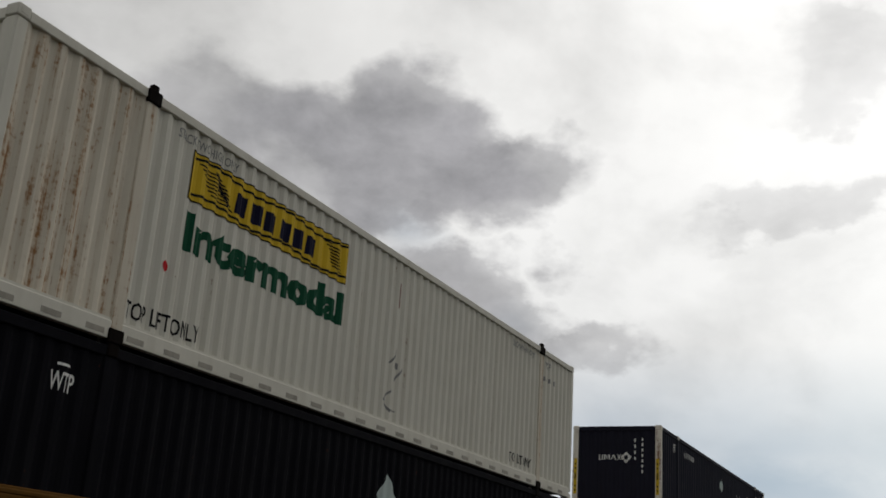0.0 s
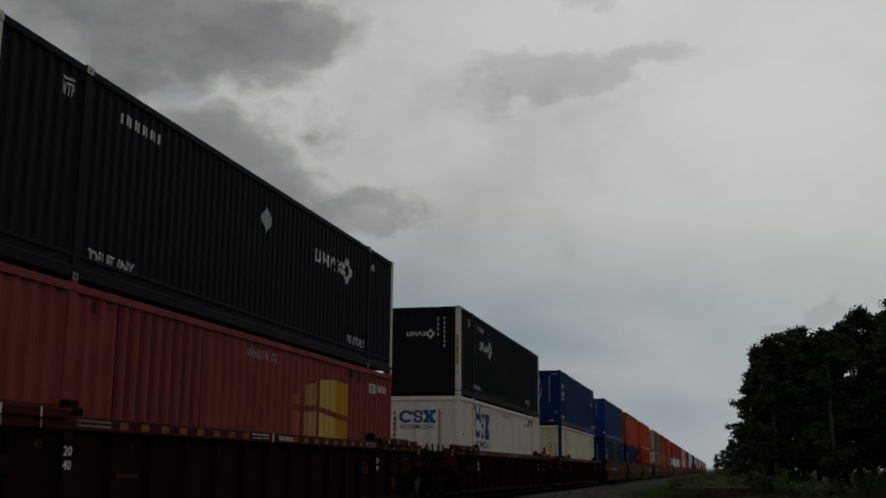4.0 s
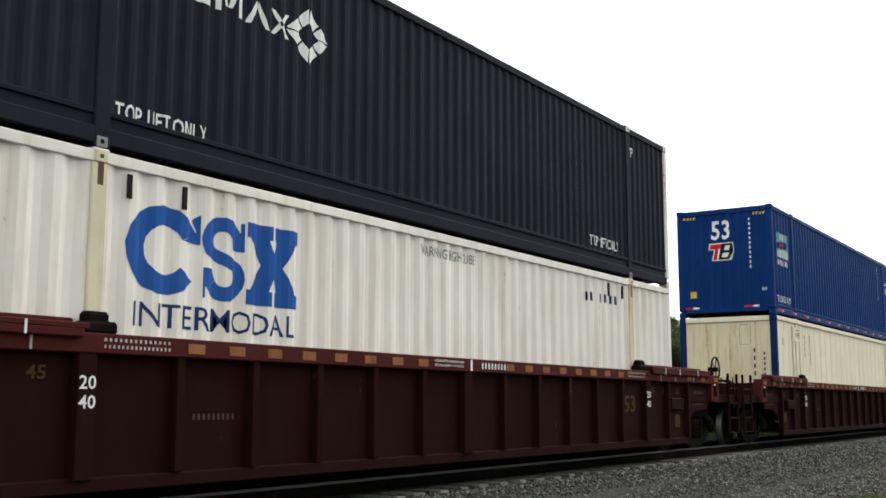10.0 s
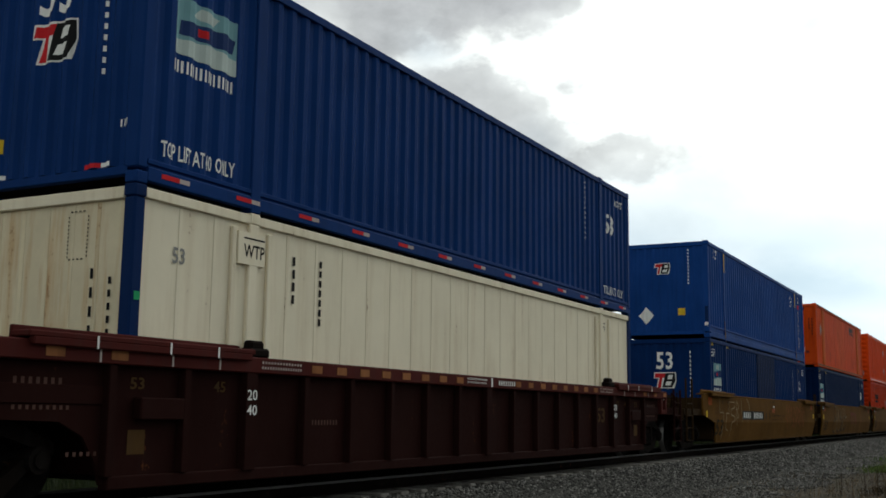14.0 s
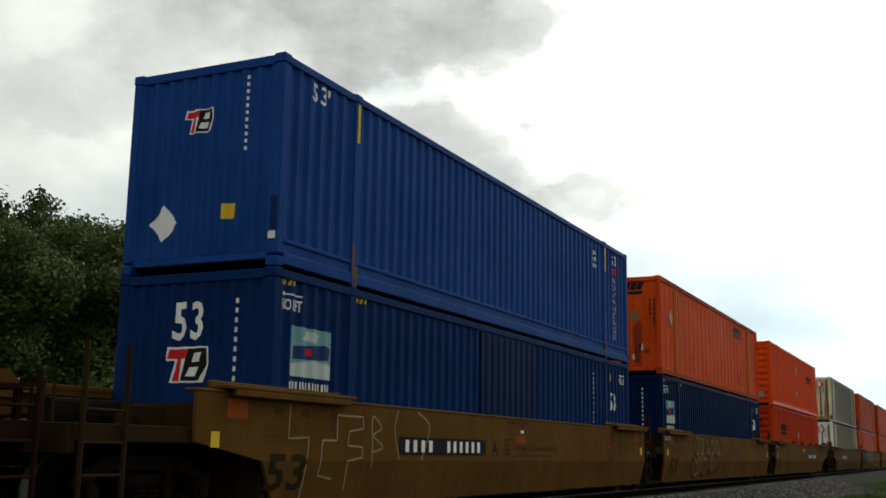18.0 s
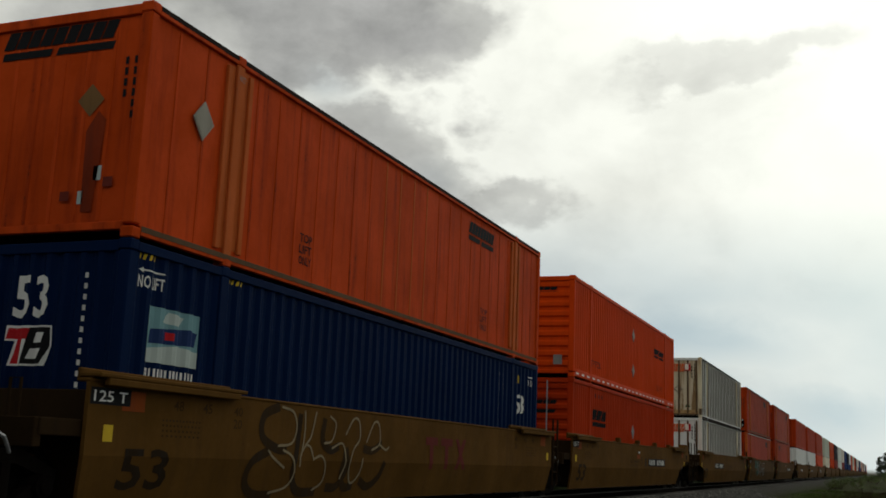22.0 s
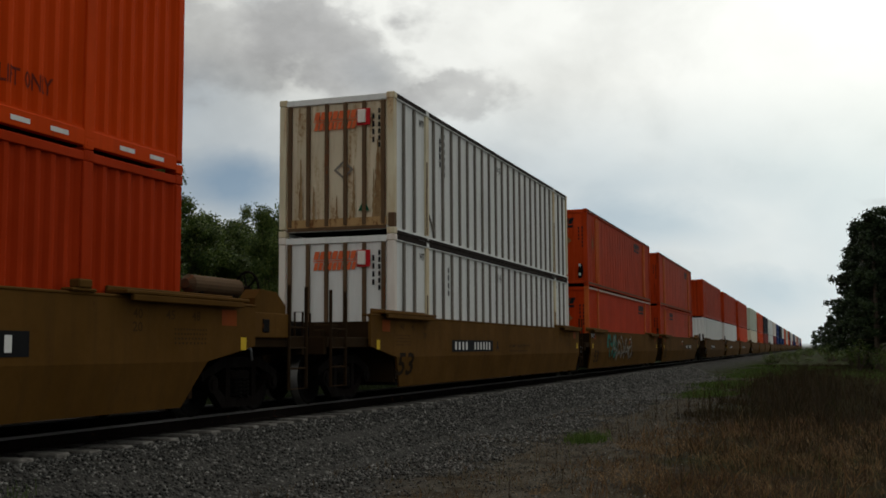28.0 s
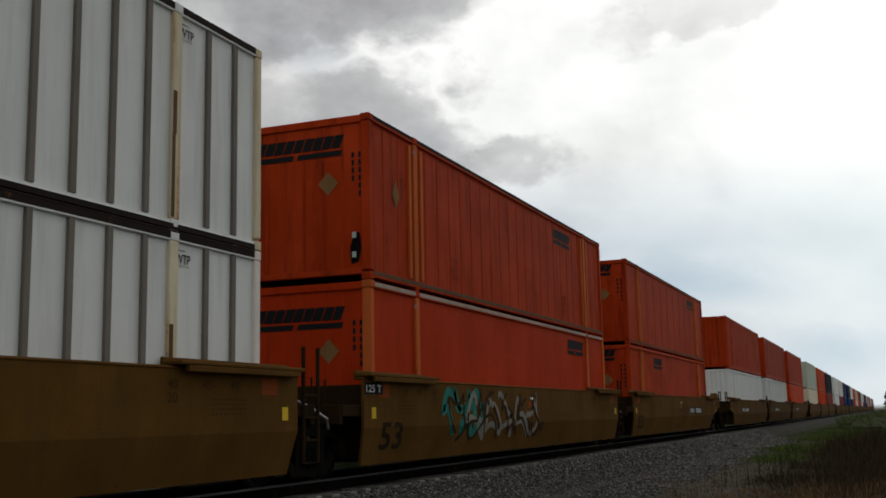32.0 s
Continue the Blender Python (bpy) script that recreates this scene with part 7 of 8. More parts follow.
def build_rest():
    orange_sheet(9, True, ORANGE_GRIMY, 4.0, False, 1.3)
    orange_sheet(9, False, ORANGE_GRIMY, -4.0, False, 20.0)
    yellow_car(CENTRES[9], False, True, letter="B", panel_y=3.6)
    for i, low in ((10, ALU), (11, ALU), (12, ORANGE)):
        c = far_box(CENTRES[i], True, ORANGE_GRIMY, "sheet", post=ORANGE_POST)
        part("vent_box", rounded(0.01, (-0.75, -0.35, -HALF_L - 0.03, -HALF_L + 0.01, 2.2, 2.6)), PALE_MARK, c.root)
        c = far_box(CENTRES[i], False, low, "sheet")
        part("vent_box", rounded(0.01, (-0.75, -0.35, -HALF_L - 0.03, -HALF_L + 0.01, 2.2, 2.6)), ORANGE_MARK if low is ALU else PALE_MARK, c.root)
        yellow_car(CENTRES[i], i == 10, i == 12, detail=False)
    at = CENTRES[12]
    loads = [(GREENWHITE, CREAM), (ORANGE_OLD, ORANGE), (BLACK, SALMON), (ALU, ALU), (OFFWHITE, SALMON), (BLUE, BLUE), (BLACK, BLUE), (ALU, BLUE), (ORANGE, ORANGE_OLD)]
    for n in range(27):
        at += 24.0 if n % 3 == 0 else 19.6
        up, low = loads[n % 9]
        k = "sheet" if up in (ALU, GREENWHITE, ORANGE_OLD) else "fold"
        far_box(at, True, up, k)
        far_box(at, False, low, "sheet" if low in (ALU, CREAM) else "fold")
        yellow_car(at, n % 3 == 0, n % 3 == 2, number=False, detail=False, turning=False)


for build in (build_unit_0, build_unit_1, build_unit_2, build_unit_3, build_unit_4, build_unit_5, build_unit_6, build_unit_7, build_unit_8, build_rest):
    build()


# ---- ground and track ----
def ground_height(x, y):
    """Ballast bed, its shoulders and the rough verge."""
    d = abs(x - XC)
    bed = -0.24 if d < 1.65 else max(-0.76, -0.24 - (d - 1.65) * 0.44)
    n = noise.noise((x * 0.35, y * 0.35, 0)) * 0.06 + noise.noise((x * 1.3, y * 1.3, 3)) * 0.025
    rise = 0.0
    if x > -3:
        rise = min(1.0, (x + 3) / 4) * (0.10 + 0.10 * noise.noise((x * 0.15, y * 0.1, 7)))
    return bed + (n if d > 2 else n * 0.15) + rise


def build_ground():
    xs = [-900, -400, -200, -120, -80, -60, -45, -32, -24, -18] + [-15 + 0.3 * i for i in range(61)] + [4, 6, 9, 13, 20, 35, 60, 120, 300, 900]
    ys = [-900, -300, -100, -50, -25] + [-12 + 0.6 * i for i in range(140)] + [75, 82, 90, 100, 115, 130, 150, 180, 220, 280, 360, 480, 650, 900, 1400, 2200]
    co = [(x, y, ground_height(x, y)) for y in ys for x in xs]
    w = len(xs)
    faces = [(j * w + i, j * w + i + 1, (j + 1) * w + i + 1, (j + 1) * w + i) for j in range(len(ys) - 1) for i in range(w - 1)]
    me = bpy.data.meshes.new("ground")
    me.from_pydata(co, [], faces)
    me.materials.append(GROUND)
    for p in me.polygons:
        p.use_smooth = True
    tagged(new("ground", me), "grey gravel bed, pale dirt and brown weedy verge", "ground", kind="structure")


def pieces(name, verts, tris, n_each, mat, label, category, parent=None):
    me = bpy.data.meshes.new(name)
    me.vertices.add(len(verts))
    me.vertices.foreach_set("co", verts.astype(np.float32).ravel())
    me.loops.add(tris.size)
    me.loops.foreach_set("vertex_index", tris.astype(np.int32).ravel())
    k = tris.shape[1]
    me.polygons.add(len(tris))
    me.polygons.foreach_set("loop_start", np.arange(0, tris.size, k, dtype=np.int32))
    me.update(calc_edges=True)
    me.validate()
    me.materials.append(mat)
    ob = new(name, me)
    if parent is not None:
        ob.parent = parent
    return tagged(ob, label, category, kind="stuff" if category else "")


def stones(name, g, x, y, small, big, mat, label):
    n = len(x)
    z = np.array([ground_height(a, b) for a, b in zip(x, y)])
    r = small + big * g.random(n) ** 1.6
    base = np.array([(1, 0, 0), (-1, 0, 0), (0, 1, 0), (0, -1, 0), (0, 0, 1), (0, 0, -1)], float)
    tri = np.array([(0, 2, 4), (2, 1, 4), (1, 3, 4), (3, 0, 4), (2, 0, 5), (1, 2, 5), (3, 1, 5), (0, 3, 5)])
    v = base[None] * (0.6 + 0.7 * g.random((n, 6, 1)))
    q, _ = np.linalg.qr(g.normal(size=(n, 3, 3)))
    v = np.einsum("nij,nkj->nki", q, v) * r[:, None, None]
    v[:, :, 2] *= 0.8
    v += np.stack([x, y, z + r * 0.35], 1)[:, None]
    t = tri[None] + 6 * np.arange(n)[:, None, None]
    pieces(name, v.reshape(-1, 3), t.reshape(-1, 3), 8, mat, label, "ballast")


def build_stones():
    """Crushed rock on the near shoulder and between the ties."""
    g = np.random.default_rng(5)
    n = 100000
    y = 2 + 68 * g.random(n) ** 1.7
    x = -8.0 + 3.5 * g.random(n) ** 1.2
    keep = g.random(n) < np.clip((-4.3 + 0.5 * np.sin(y * 0.9) + 0.4 * np.sin(y * 2.3) - x) / 0.9, 0.06, 1)
    x, y = x[keep], y[keep]
    stones("ballast_stones", g, x, y, 0.009 + y * 0.0003, 0.021, STONE, "grey crushed-rock ballast lying beside the track")
    n = 16000
    y = 6 + 34 * g.random(n) ** 1.3
    x = -5.2 + 3.4 * g.random(n)
    stones("loose_gravel", g, x, y, 0.004, 0.016, STONE, "loose gravel scattered over the dirt")
    n = 9000
    y, x = 2 + 40 * g.random(n) ** 1.4, -10.3 + 2.35 * g.random(n)
    keep = (y / 0.55) % 1.0 > 0.46
    stones("oily_stones", g, x[keep], y[keep], 0.018, 0.026, OILY_STONE_SHADED, "oily ballast between the rails, coloured darker for the train's shade")


def build_track():
    root = tagged(new("railway_track"), "single railway track with rusty rails on weathered ties", "railway track", kind="structure")
    prof = [(-0.075, -0.17), (0.075, -0.17), (0.075, -0.155), (0.012, -0.13), (0.012, -0.045), (0.036, -0.03), (0.036, 0.0), (-0.036, 0.0), (-0.036, -0.03), (-0.012, -0.045), (-0.012, -0.13), (-0.075, -0.155)]
    for s in (-1, 1):
        bm = bmesh.new()
        x = XC + s * 0.755
        a = [bm.verts.new((x + p, -80, z)) for p, z in prof]
        b = [bm.verts.new((x + p, 1000, z)) for p, z in prof]
        for i in range(len(prof)):
            j = (i + 1) % len(prof)
            f = bm.faces.new((a[i], b[i], b[j], a[j]))
            f.material_index = 1 if i in (5, 6) else 0
        bm.faces.new(a[::-1])
        bm.faces.new(b)
        bmesh.ops.recalc_face_normals(bm, faces=bm.faces[:])
        ob = part("rail", bm, RUST_SHADED, root)
        ob.data.materials.append(RAILTOP)
    g = random.Random(3)
    ties = [bpy.data.meshes.new("tie") for _ in range(3)]
    for k, me in enumerate(ties):
        bm = rounded(0.018, (-1.31, 1.31, -0.115, 0.115, -0.09, 0.085))
        for v in bm.verts:
            v.co.x += 0.03 * noise.noise((v.co.x * 9, v.co.y * 9, k))
            v.co.z += 0.012 * noise.noise((v.co.x * 5, v.co.y * 5, k + 9))
        bm.to_mesh(me)
        bm.free()
        me.materials.append(TIE)
    far = bmesh.new()
    for i in range(-12, 760):
        y = 0.55 * (i + 0.23) + g.uniform(-0.03, 0.03)
        dx, dz = g.uniform(-0.06, 0.06), g.uniform(-0.02, 0.01)
        if i < 270:
            part("tie", ties[i % 3], None, root, "", pose(XC + dx, y, -0.265 + dz, 0, 0, g.uniform(-1.2, 1.2)))
        else:
            box(far, XC + dx - 1.3, XC + dx + 1.3, y - 0.115, y + 0.115, -0.35, -0.18 + dz)
    ob = part("ties", far, TIE, root)
    ob["kind"] = "stuff"


def blades(name, g, x, y, h, width, mat, label, spread=0.35, bend=0.5):
    n = len(x)
    z = np.array([ground_height(a, b) for a, b in zip(x, y)]) - 0.02
    a = g.random(n) * 2 * np.pi
    dirx, diry = np.cos(a), np.sin(a)
    lean = g.random(n) * spread * h
    b = g.random(n) * 2 * np.pi
    lx, ly = np.cos(b) * lean, np.sin(b) * lean
    p = np.stack([x, y, z], 1)
    side = np.stack([dirx, diry, 0 * x], 1) * (width / 2)[:, None]
    mid = p + np.stack([lx * 0.35, ly * 0.35, h * 0.55], 1)
    tip = p + np.stack([lx, ly, h * (1 - 0.15 * bend)], 1)
    v = np.stack([p - side, p + side, mid - side * 0.75, mid + side * 0.75, tip], 1)
    t = np.array([(0, 1, 3), (0, 3, 2), (2, 3, 4)])[None] + 5 * np.arange(n)[:, None, None]
    return pieces(name, v.reshape(-1, 3), t.reshape(-1, 3), 3, mat, label, "grass")


def build_grass():
    g = np.random.default_rng(11)

    def wave(x, y, sx, sy, k):
        return np.array([noise.noise((a * sx, b * sy, k)) for a, b in zip(x, y)])

    def verge(name, n, reach, x0, x1, power, height, mat, label, far_label, thin=1.0, spread=1.5):
        y = 5.5 + reach * g.random(n) ** power
        x = x0 + (x1 - x0) * g.random(n) ** 1.25
        line = np.interp(y, [5, 9, 11, 13, 17, 30, 46, 75], [-6.3, -5.9, -5.0, -3.8, -3.1, -3.0, -3.4, -3.9]) + 2.2 * wave(x, y, 0.5, 0.25, 1) + 1.2 * wave(x, y, 2.2, 1.6, 4)
        edge = np.clip((x - line) / 1.5, 0, 1)
        bare = np.clip(0.75 + 1.5 * wave(x, y, 0.8, 0.55, 17) + 0.8 * wave(x, y, 2.6, 2.0, 18), 0.05, 1.0)
        keep = g.random(n) < edge ** 1.5 * bare + 0.03
        x, y, edge = x[keep], y[keep], edge[keep]
        tuft = wave(x, y, 1.6, 1.6, 9)
        h = (0.04 + height * g.random(len(x)) ** 2.0) * (0.3 + 0.7 * edge) * np.clip(0.8 + 1.1 * tuft, 0.3, 1.8)
        width = thin * (0.004 + 0.004 * g.random(len(x)) + y * 0.0003)
        near = y < 24 + 5 * tuft
        blades(name, g, x[near], y[near], h[near], width[near], mat, label, spread)
        blades("far_" + name, g, x[~near], y[~near], h[~near], width[~near], FARWEED, far_label, spread)

    verge("dry_weeds", 150000, 95, -6.4, 5.0, 1.5, 0.26, DRYGRASS, "matted dry brown weeds on the verge", "dark olive weeds further along the verge")
    verge("rust_weeds", 75000, 34, -4.4, 4.0, 1.3, 0.30, RUSTGRASS, "rust-brown dead weeds among the verge grass", "dark dead weeds further along the verge")
    n = 8000
    y = 15 + 42 * g.random(n) ** 1.2
    x = -0.2 + 1.1 * g.normal(size=n) + 0.5 * np.sin(y * 0.4) - (y - 17) * 0.02
    h = (0.2 + 0.9 * g.random(n) ** 1.6) * np.clip(0.85 + 0.8 * wave(x, y, 0.9, 0.9, 31), 0.4, 1.5) * np.clip((y - 12) / 14, 0.3, 1.0)
    blades("tall_weeds", g, x, y, h, 0.005 + y * 0.0003, FARWEED, "tall stand of dead brown weeds", 0.9)
    n = 26000
    y, x = 8.5 + 13 * g.random(n), -3.2 + 6.0 * g.random(n)
    keep = wave(x, y, 1.1, 0.8, 41) + 0.6 * wave(x, y, 3.2, 2.6, 42) > 0.22
    x, y = x[keep], y[keep]
    blades("matted_straw", g, x, y, 0.05 + 0.12 * g.random(len(x)), 0.005 + 0.005 * g.random(len(x)), STRAW, "pale matted straw lying among the weeds", 2.4)
    n = 420
    y = 8 + 40 * g.random(n) ** 1.5
    x = -4.2 + 9 * g.random(n)
    blades("weed_stalks", g, x, y, 0.3 + 0.5 * g.random(n) ** 2, 0.006 + y * 0.0002, DRYGRASS, "single tall dry stalks standing over the weeds", 0.3)
    n = 16000
    y = 5 + 30 * g.random(n) ** 1.4
    x = -6.4 + 3.6 * g.random(n)
    keep = wave(x, y, 0.9, 0.7, 21) + 0.5 * wave(x, y, 3.0, 3.0, 22) > 0.18
    x, y = x[keep], y[keep]
    blades("low_weeds", g, x, y, 0.03 + 0.16 * g.random(len(x)) ** 2.5, 0.006 + 0.004 * g.random(len(x)), DRYGRASS, "low sparse weeds growing in the dirt", 1.0)
    n = 26000
    y = 4 + 90 * g.random(n) ** 1.3
    x = -13.2 - 7 * g.random(n)
    blades("trackside_grass", g, x, y, 0.25 + 0.7 * g.random(n), 0.012 + y * 0.0003, DEEPGRASS, "rough dark green grass beyond the track", 0.6)
    spots = [(-4.05, 19.9, 0.34, 800), (-3.7, 40.0, 0.9, 2600), (-3.7, 50.0, 1.3, 6000), (-3.5, 66.0, 1.6, 6000), (-3.3, 82.0, 1.8, 5000), (-3.6, 100.0, 1.6, 3000), (-7.1, 8.4, 0.12, 60), (-2.5, 70.0, 1.8, 2600), (-5.1, 9.0, 0.2, 160), (1.0, 62.0, 3.0, 3000), (5.0, 70.0, 4.0, 3500), (-0.5, 85.0, 3.0, 3500)]
    xs, ys = [], []
    for a, b, r, m in spots:
        xs.append(a + r * g.normal(size=m) * 0.5)
        ys.append(b + r * 2.6 * g.normal(size=m) * 0.5)
    x, y = np.concatenate(xs), np.concatenate(ys)
    blades("green_grass", g, x, y, 0.05 + 0.2 * g.random(len(x)) ** 1.5, 0.007 + y * 0.0004, GREENGRASS, "bright green grass tufts beside the ballast", 0.8)


# ---- trees ----
def limb(bm, p, q, r0, r1):
    rod(bm, p, q, r0, 7, r1)


def crown_leaves(g, centres, radii, per, size, flat=1.0):
    """Leaves in clumps: one small bent quad each."""
    vs = []
    for c, r in zip(centres, radii):
        m = int(per * (r ** 2))
        d = g.normal(size=(m, 3))
        d /= np.linalg.norm(d, axis=1)[:, None]
        rad = r * (0.4 + 0.6 * g.random(m)) * (1 + 0.3 * np.sin(5 * d[:, 0] + 9 * c[2]) * np.cos(4 * d[:, 1] + 7 * c[0]))
        p = c + d * rad[:, None] * np.array([1, 1, flat]) + 0.14 * r * g.normal(size=(m, 3))
        s = size * (0.6 + 0.8 * g.random(m))
        u = np.cross(d, g.normal(size=(m, 3)))
        u /= np.linalg.norm(u, axis=1)[:, None] + 1e-6
        w = np.cross(d + 0.8 * g.normal(size=(m, 3)), u)
        w /= np.linalg.norm(w, axis=1)[:, None] + 1e-6
        u, w = u * s[:, None], w * s[:, None] * 0.7
        vs.append(np.stack([p - u, p + w, p + u, p - w], 1))
    v = np.concatenate(vs)
    return v.reshape(-1, 3), np.arange(4 * len(v)).reshape(-1, 4)


def broad_tree(seed, h):
    """Round-headed broadleaf tree with limbs and a clumpy crown."""
    g = np.random.default_rng(seed)
    root = tagged(new("broadleaf_tree"), "tall dense green broadleaf tree at the wood's edge", "tree", "wood behind the train")
    bm = bmesh.new()
    limb(bm, (0, 0, -0.3), (0.1, 0.05, h * 0.35), 0.26, 0.19)
    limb(bm, (0.1, 0.05, h * 0.35), (0.0, 0.15, h * 0.8), 0.19, 0.05)
    centres, radii = [], []
    for i in range(46):
        a = g.random() * 2 * np.pi
        t = g.random() ** 0.8
        zz = h * (0.16 + 0.78 * t)
        spread = h * 0.27 * math.sin(math.pi * min(1.0, 0.22 + 0.75 * (1 - abs(t - 0.42))))
        rr = spread * math.sqrt(g.random()) * (1.0 if t < 0.75 else 0.65)
        c = np.array([rr * math.cos(a), rr * math.sin(a), zz])
        centres.append(c)
        radii.append(h * (0.06 + 0.06 * g.random()) * (1.0 if t < 0.8 else 0.75))
        if i < 16:
            limb(bm, (0.05, 0.08, h * (0.25 + 0.4 * t)), tuple(c), 0.07, 0.02)
    part("trunk", bm, BARK, root)
    v, f = crown_leaves(g, centres, radii, 420, 0.125 * h / 17, 0.85)
    pieces("crown", v, f, 1, LEAF, "", "", root)
    return root


def pine_tree(seed, h):
    """Pine with tiers of uneven boughs."""
    g = np.random.default_rng(seed)
    root = tagged(new("pine_tree"), "tall dark pine tree with uneven boughs", "tree", "pines beside the line")
    bm = bmesh.new()
    limb(bm, (0, 0, -0.3), (0, 0, h * 0.6), 0.2, 0.12)
    limb(bm, (0, 0, h * 0.6), (0, 0, h * 0.97), 0.12, 0.02)
    centres, radii = [], []
    for i in range(64):
        t = (i + g.random()) / 64
        zz = h * (0.14 + 0.84 * t)
        reach = h * 0.21 * (1 - t) ** 0.7 * (0.6 + 0.6 * g.random()) + 0.25
        a = g.random() * 2 * np.pi
        e = np.array([reach * math.cos(a), reach * math.sin(a), zz + reach * 0.12])
        limb(bm, (0, 0, zz - 0.1), tuple(e), 0.045 * (1 - 0.6 * t), 0.012)
        for s in (0.45, 0.75, 1.0):
            centres.append(np.array([e[0] * s, e[1] * s, zz + (e[2] - zz) * s]) + g.normal(size=3) * 0.12)
            radii.append(0.32 + 0.34 * g.random() * (1 - 0.4 * t))
    part("trunk", bm, BARK, root)
    v, f = crown_leaves(g, centres, radii, 400, 0.1, 0.7)
    pieces("crown", v, f, 1, NEEDLE, "", "", root)
    return root


def bush(seed, h, mat, label):
    g = np.random.default_rng(seed)
    root = tagged(new("bush"), label, "bush", "bushes")
    bm = bmesh.new()
    centres, radii = [], []
    for i in range(14):
        a, t = g.random() * 2 * np.pi, g.random()
        c = np.array([h * 0.5 * t * math.cos(a), h * 0.5 * t * math.sin(a), h * (0.25 + 0.65 * g.random() * (1 - 0.4 * t))])
        limb(bm, (0, 0, -0.1), tuple(c), 0.03, 0.01)
        centres.append(c)
        radii.append(h * (0.13 + 0.1 * g.random()))
    part("stem", bm, BARK, root)
    v, f = crown_leaves(g, centres, radii, 420 / h, 0.06 if h < 3 else 0.12, 1.0)
    pieces("crown", v, f, 1, mat, "", "", root)
    return root


def build_trees():
    g = random.Random(8)
    kinds = [broad_tree(s, 17.0) for s in (1, 2, 3)]
    n = 0
    for row, (x0, step, hs) in enumerate(((-60, 6.6, 0.93), (-67, 7.5, 1.06))):
        y = 6.0 + 3 * row
        while y < 205:
            s = hs * g.uniform(0.9, 1.1) * (1.16 if y < 60 else 1.10 if y < 74 else 1.16 if y < 94 else 0.97 - 0.001 * (y - 92))
            m = pose(x0 + g.uniform(-2, 2), y, -0.76, 0, 0, g.uniform(0, 360)) @ Matrix.Diagonal((s * 1.15, s * 1.15, s, 1))
            if n < 3:
                kinds[n].matrix_basis = m
            else:
                t = copy_thing(kinds[n % 3], m)
                t.matrix_basis = m
            n += 1
            y += step * g.uniform(0.8, 1.2)
    pines = [pine_tree(s, 12.0) for s in (21, 22)]
    spots = [(-2.0, 90, 9.8), (-2.9, 80, 11.0), (-4.2, 92, 13.2), (-5.6, 78, 11.2), (-6.8, 92, 14.0), (-2.4, 88, 11.3), (-3.6, 84, 11.8), (-4.9, 86, 11.7), (-6.2, 82, 12.0), (-7.4, 84, 13.4), (-9.0, 80, 13.4), (-10.8, 84, 14.5), (-3.0, 98, 12.4), (-5.5, 97, 13.2), (-8.2, 96, 14.0),
             (-12.5, 82, 14.0), (-14.5, 85, 14.5), (-1.25, 150, 7.6), (-0.75, 165, 6.2), (-1.9, 145, 8.4), (-2.6, 150, 9.0), (-0.3, 260, 6.4), (0.0, 300, 6.0), (-0.6, 240, 7.0), (-16.5, 80, 14.0)]
    for k, (az, d, top) in enumerate(spots):
        p = direction(az, 0) * d
        s = top / 12.0
        m = pose(p.x, p.y, -0.7, 0, 0, g.uniform(0, 360)) @ Matrix.Diagonal((s * 1.1, s * 1.1, s, 1))
        if k < 2:
            pines[k].matrix_basis = m
        else:
            copy_thing(pines[k % 2], m).matrix_basis = m
    low = [bush(31, 2.2, LEAF, "dark green bush under the pines"), bush(32, 1.6, LEAF, "dark green bush under the pines")]
    for k in range(60):
        az, d = g.uniform(-11, -0.5), g.uniform(68, 92)
        if az > -1.5:
            d += 50
        p = direction(az, 0) * d
        s = g.uniform(0.6, 1.1)
        m = pose(p.x, p.y, -0.72, 0, 0, g.uniform(0, 360)) @ Matrix.Diagonal((s * 1.3, s * 1.3, s, 1))
        if k < 2:
            low[k].matrix_basis = m
        else:
            copy_thing(low[k % 2], m).matrix_basis = m
    for k in range(64):
        m = pose(-4.8 + g.uniform(0, 1) ** 2 * 9, g.uniform(95, 330), -0.75, 0, 0, g.uniform(0, 360)) @ Matrix.Diagonal((0.9, 0.9, g.uniform(0.35, 0.8), 1))
        copy_thing(low[k % 2], m).matrix_basis = m
    under = bush(43, 4.2, LEAF, "dense green undergrowth at the foot of the wood")
    y, first = 4.0, True
    while y < 205:
        s = g.uniform(0.8, 1.35)
        m = pose(-56.5 + g.uniform(-2, 1.5), y, -0.8, 0, 0, g.uniform(0, 360)) @ Matrix.Diagonal((s * 1.3, s * 1.3, s, 1))
        ob = under if first else copy_thing(under, m)
        ob.matrix_basis = m
        first = False
        y += g.uniform(1.7, 3.0)
    for az, d, s in ((40.0, 80, 1.5), (41.0, 82, 1.4), (38.6, 84, 1.5), (43.0, 78, 1.4), (36.5, 90, 1.4)):
        p = direction(az, 0) * d
        m = pose(p.x, p.y, -0.8, 0, 0, az * 50) @ Matrix.Diagonal((s * 1.4, s * 1.4, s * 1.3, 1))
        copy_thing(under, m).matrix_basis = m
    for az, d, top, wide in ((28.3, 62, 9.6, 0.62), (40.3, 70, 9.5, 0.9), (38.2, 74, 10.0, 0.9)):
        p = direction(az, 0) * d
        m = pose(p.x, p.y, -0.8, 0, 0, az * 31) @ Matrix.Diagonal((top / 17.0 * wide * 1.2, top / 17.0 * wide * 1.2, (top + 0.8) / 17.0, 1))
        copy_thing(kinds[int(az) % 3], m).matrix_basis = m
    sunny = bush(44, 3.2, BUSHLEAF, "yellow-green shrub before the wood")
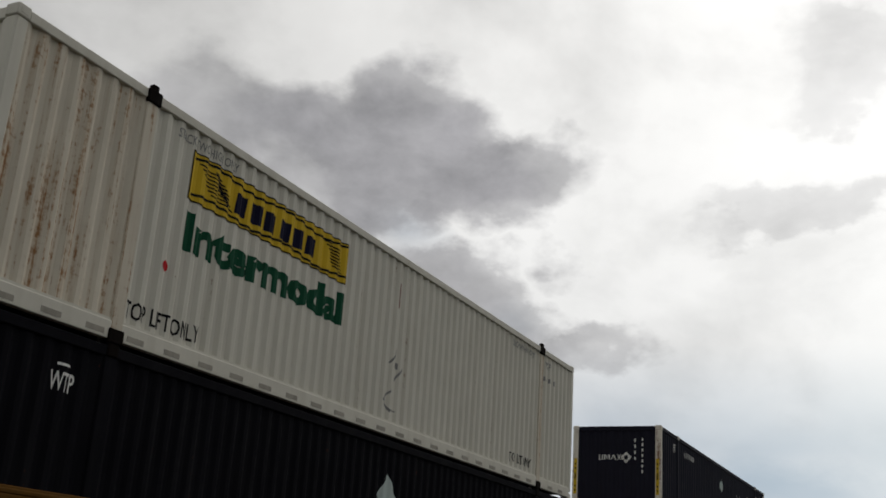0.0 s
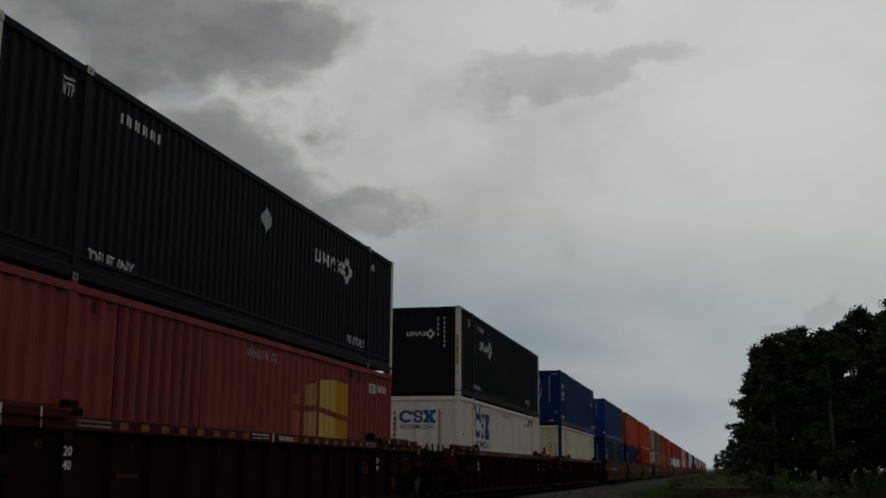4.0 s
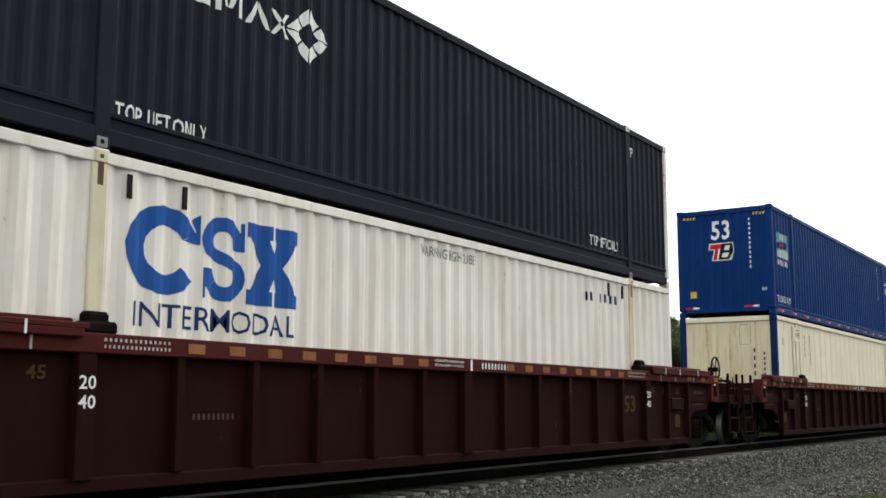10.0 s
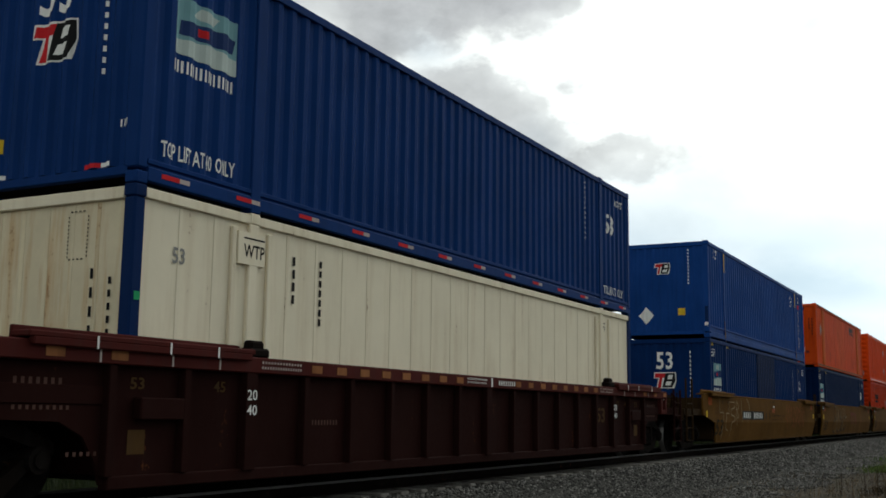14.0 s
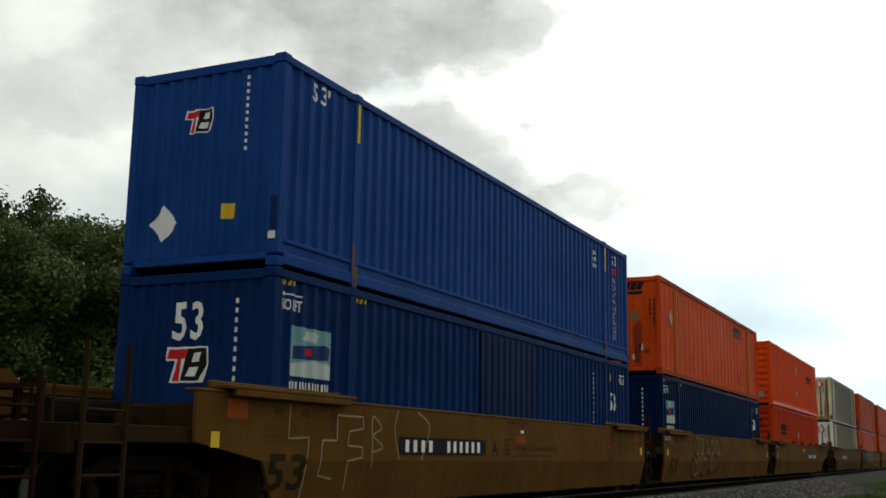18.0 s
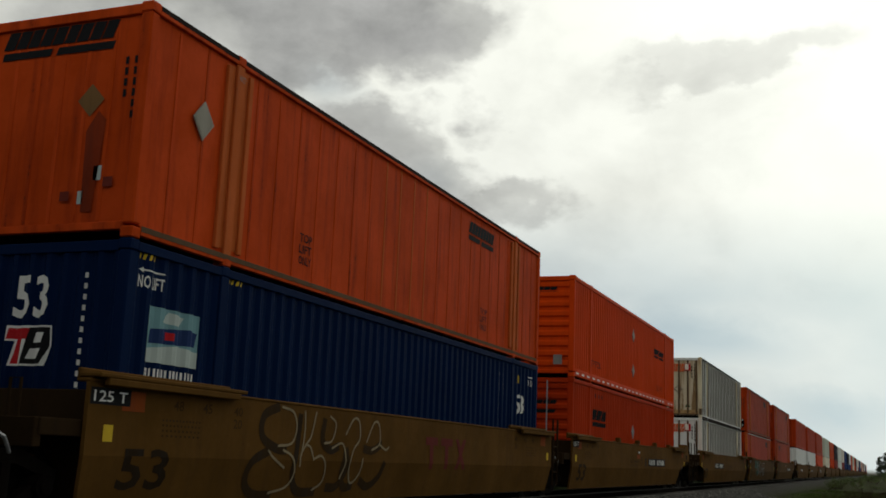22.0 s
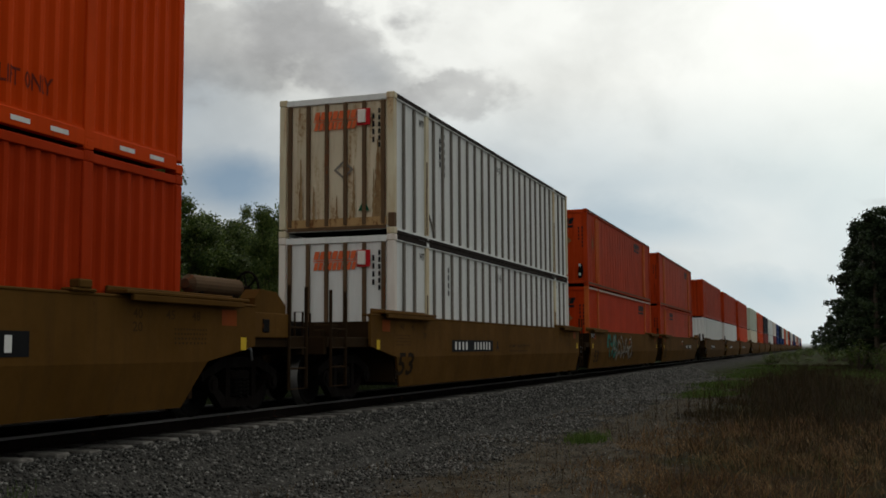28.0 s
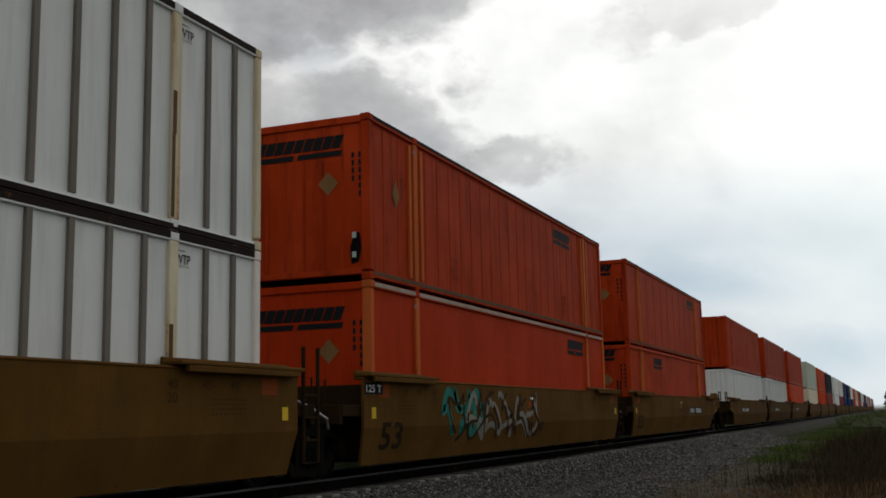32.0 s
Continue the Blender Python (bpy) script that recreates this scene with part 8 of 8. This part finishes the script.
    for k in range(16):
        s = g.uniform(0.7, 1.25)
        m = pose(-50 + g.uniform(-4, 6), 14 + k * 4.2 + g.uniform(-2, 2), -0.8, 0, 0, g.uniform(0, 360)) @ Matrix.Diagonal((s * 1.2, s * 1.2, s, 1))
        ob = sunny if k == 0 else copy_thing(sunny, m)
        ob.matrix_basis = m
    w = bush(41, 2.6, BUSHLEAF, "pale green willow-like shrub behind the track")
    p = direction(41.0, 0) * 34
    w.matrix_basis = pose(p.x, p.y, -0.75) @ Matrix.Diagonal((1.1, 1.1, 1.75, 1))


def build_pole():
    root = tagged(new("utility_pole"), "grey wooden utility pole with a transformer and lamp arm", "utility pole")
    p = direction(49.2, 0) * 52
    root.matrix_basis = pose(p.x, p.y, -0.76, 0, 0, 20)
    part("pole", rod(bmesh.new(), (0, 0, 0), (0, 0, 7.0), 0.1, 12, 0.07), POLE_WOOD, root)
    part("crossarm", rounded(0.01, (-0.4, 0.4, -0.05, 0.05, 5.9, 5.98)), POLE_WOOD, root)
    part("crossarm", rounded(0.01, (-0.3, 0.3, -0.04, 0.04, 5.1, 5.17)), POLE_WOOD, root)
    part("transformer", rod(rod(bmesh.new(), (-0.42, -0.1, 3.9), (-0.42, -0.1, 4.7), 0.22, 14), (-0.42, -0.1, 4.7), (-0.42, -0.1, 4.85), 0.22, 14, 0.08), GALV, root)
    for x in (-0.36, -0.12, 0.14, 0.36):
        part("insulator", rod(bmesh.new(), (x, 0, 5.98), (x, 0, 6.12), 0.04, 8), ALU, root)
    part("lamp_arm", pipe(bmesh.new(), [(0, 0, 3.9), (0.6, 0, 4.35), (1.3, 0, 4.55), (1.7, 0, 4.55)], 0.03), GALV, root)
    part("lamp_head", rounded(0.03, (1.6, 2.1, -0.1, 0.1, 4.48, 4.6)), GALV, root)
    bm = bmesh.new()
    for x in (-0.36, 0.36):
        for s in (-1, 1):
            pts = [(x, s * 40 * i / 12, 6.12 - 1.0 * (1 - (2 * i / 12 - 1) ** 2)) for i in range(13)]
            pipe(bm, pts, 0.012, 4)
    part("wire", bm, SOOT_SHADED, root)


build_ground()
build_stones()
build_grass()
build_trees()
build_pole()
build_track()


def motions():
    """The train rolls past; its wheels turn."""
    for ob, centre, z in MOVERS:
        walk(ob, [(t, pose(XC, centre - run(t), z)) for t in range(0, 33)])
    for ob, dy in ROLLERS:
        walk(ob, [(i / 10, pose(0, dy, WHEEL_R, math.degrees(run(i / 10) / WHEEL_R) % 360)) for i in range(0, 321)])


motions()
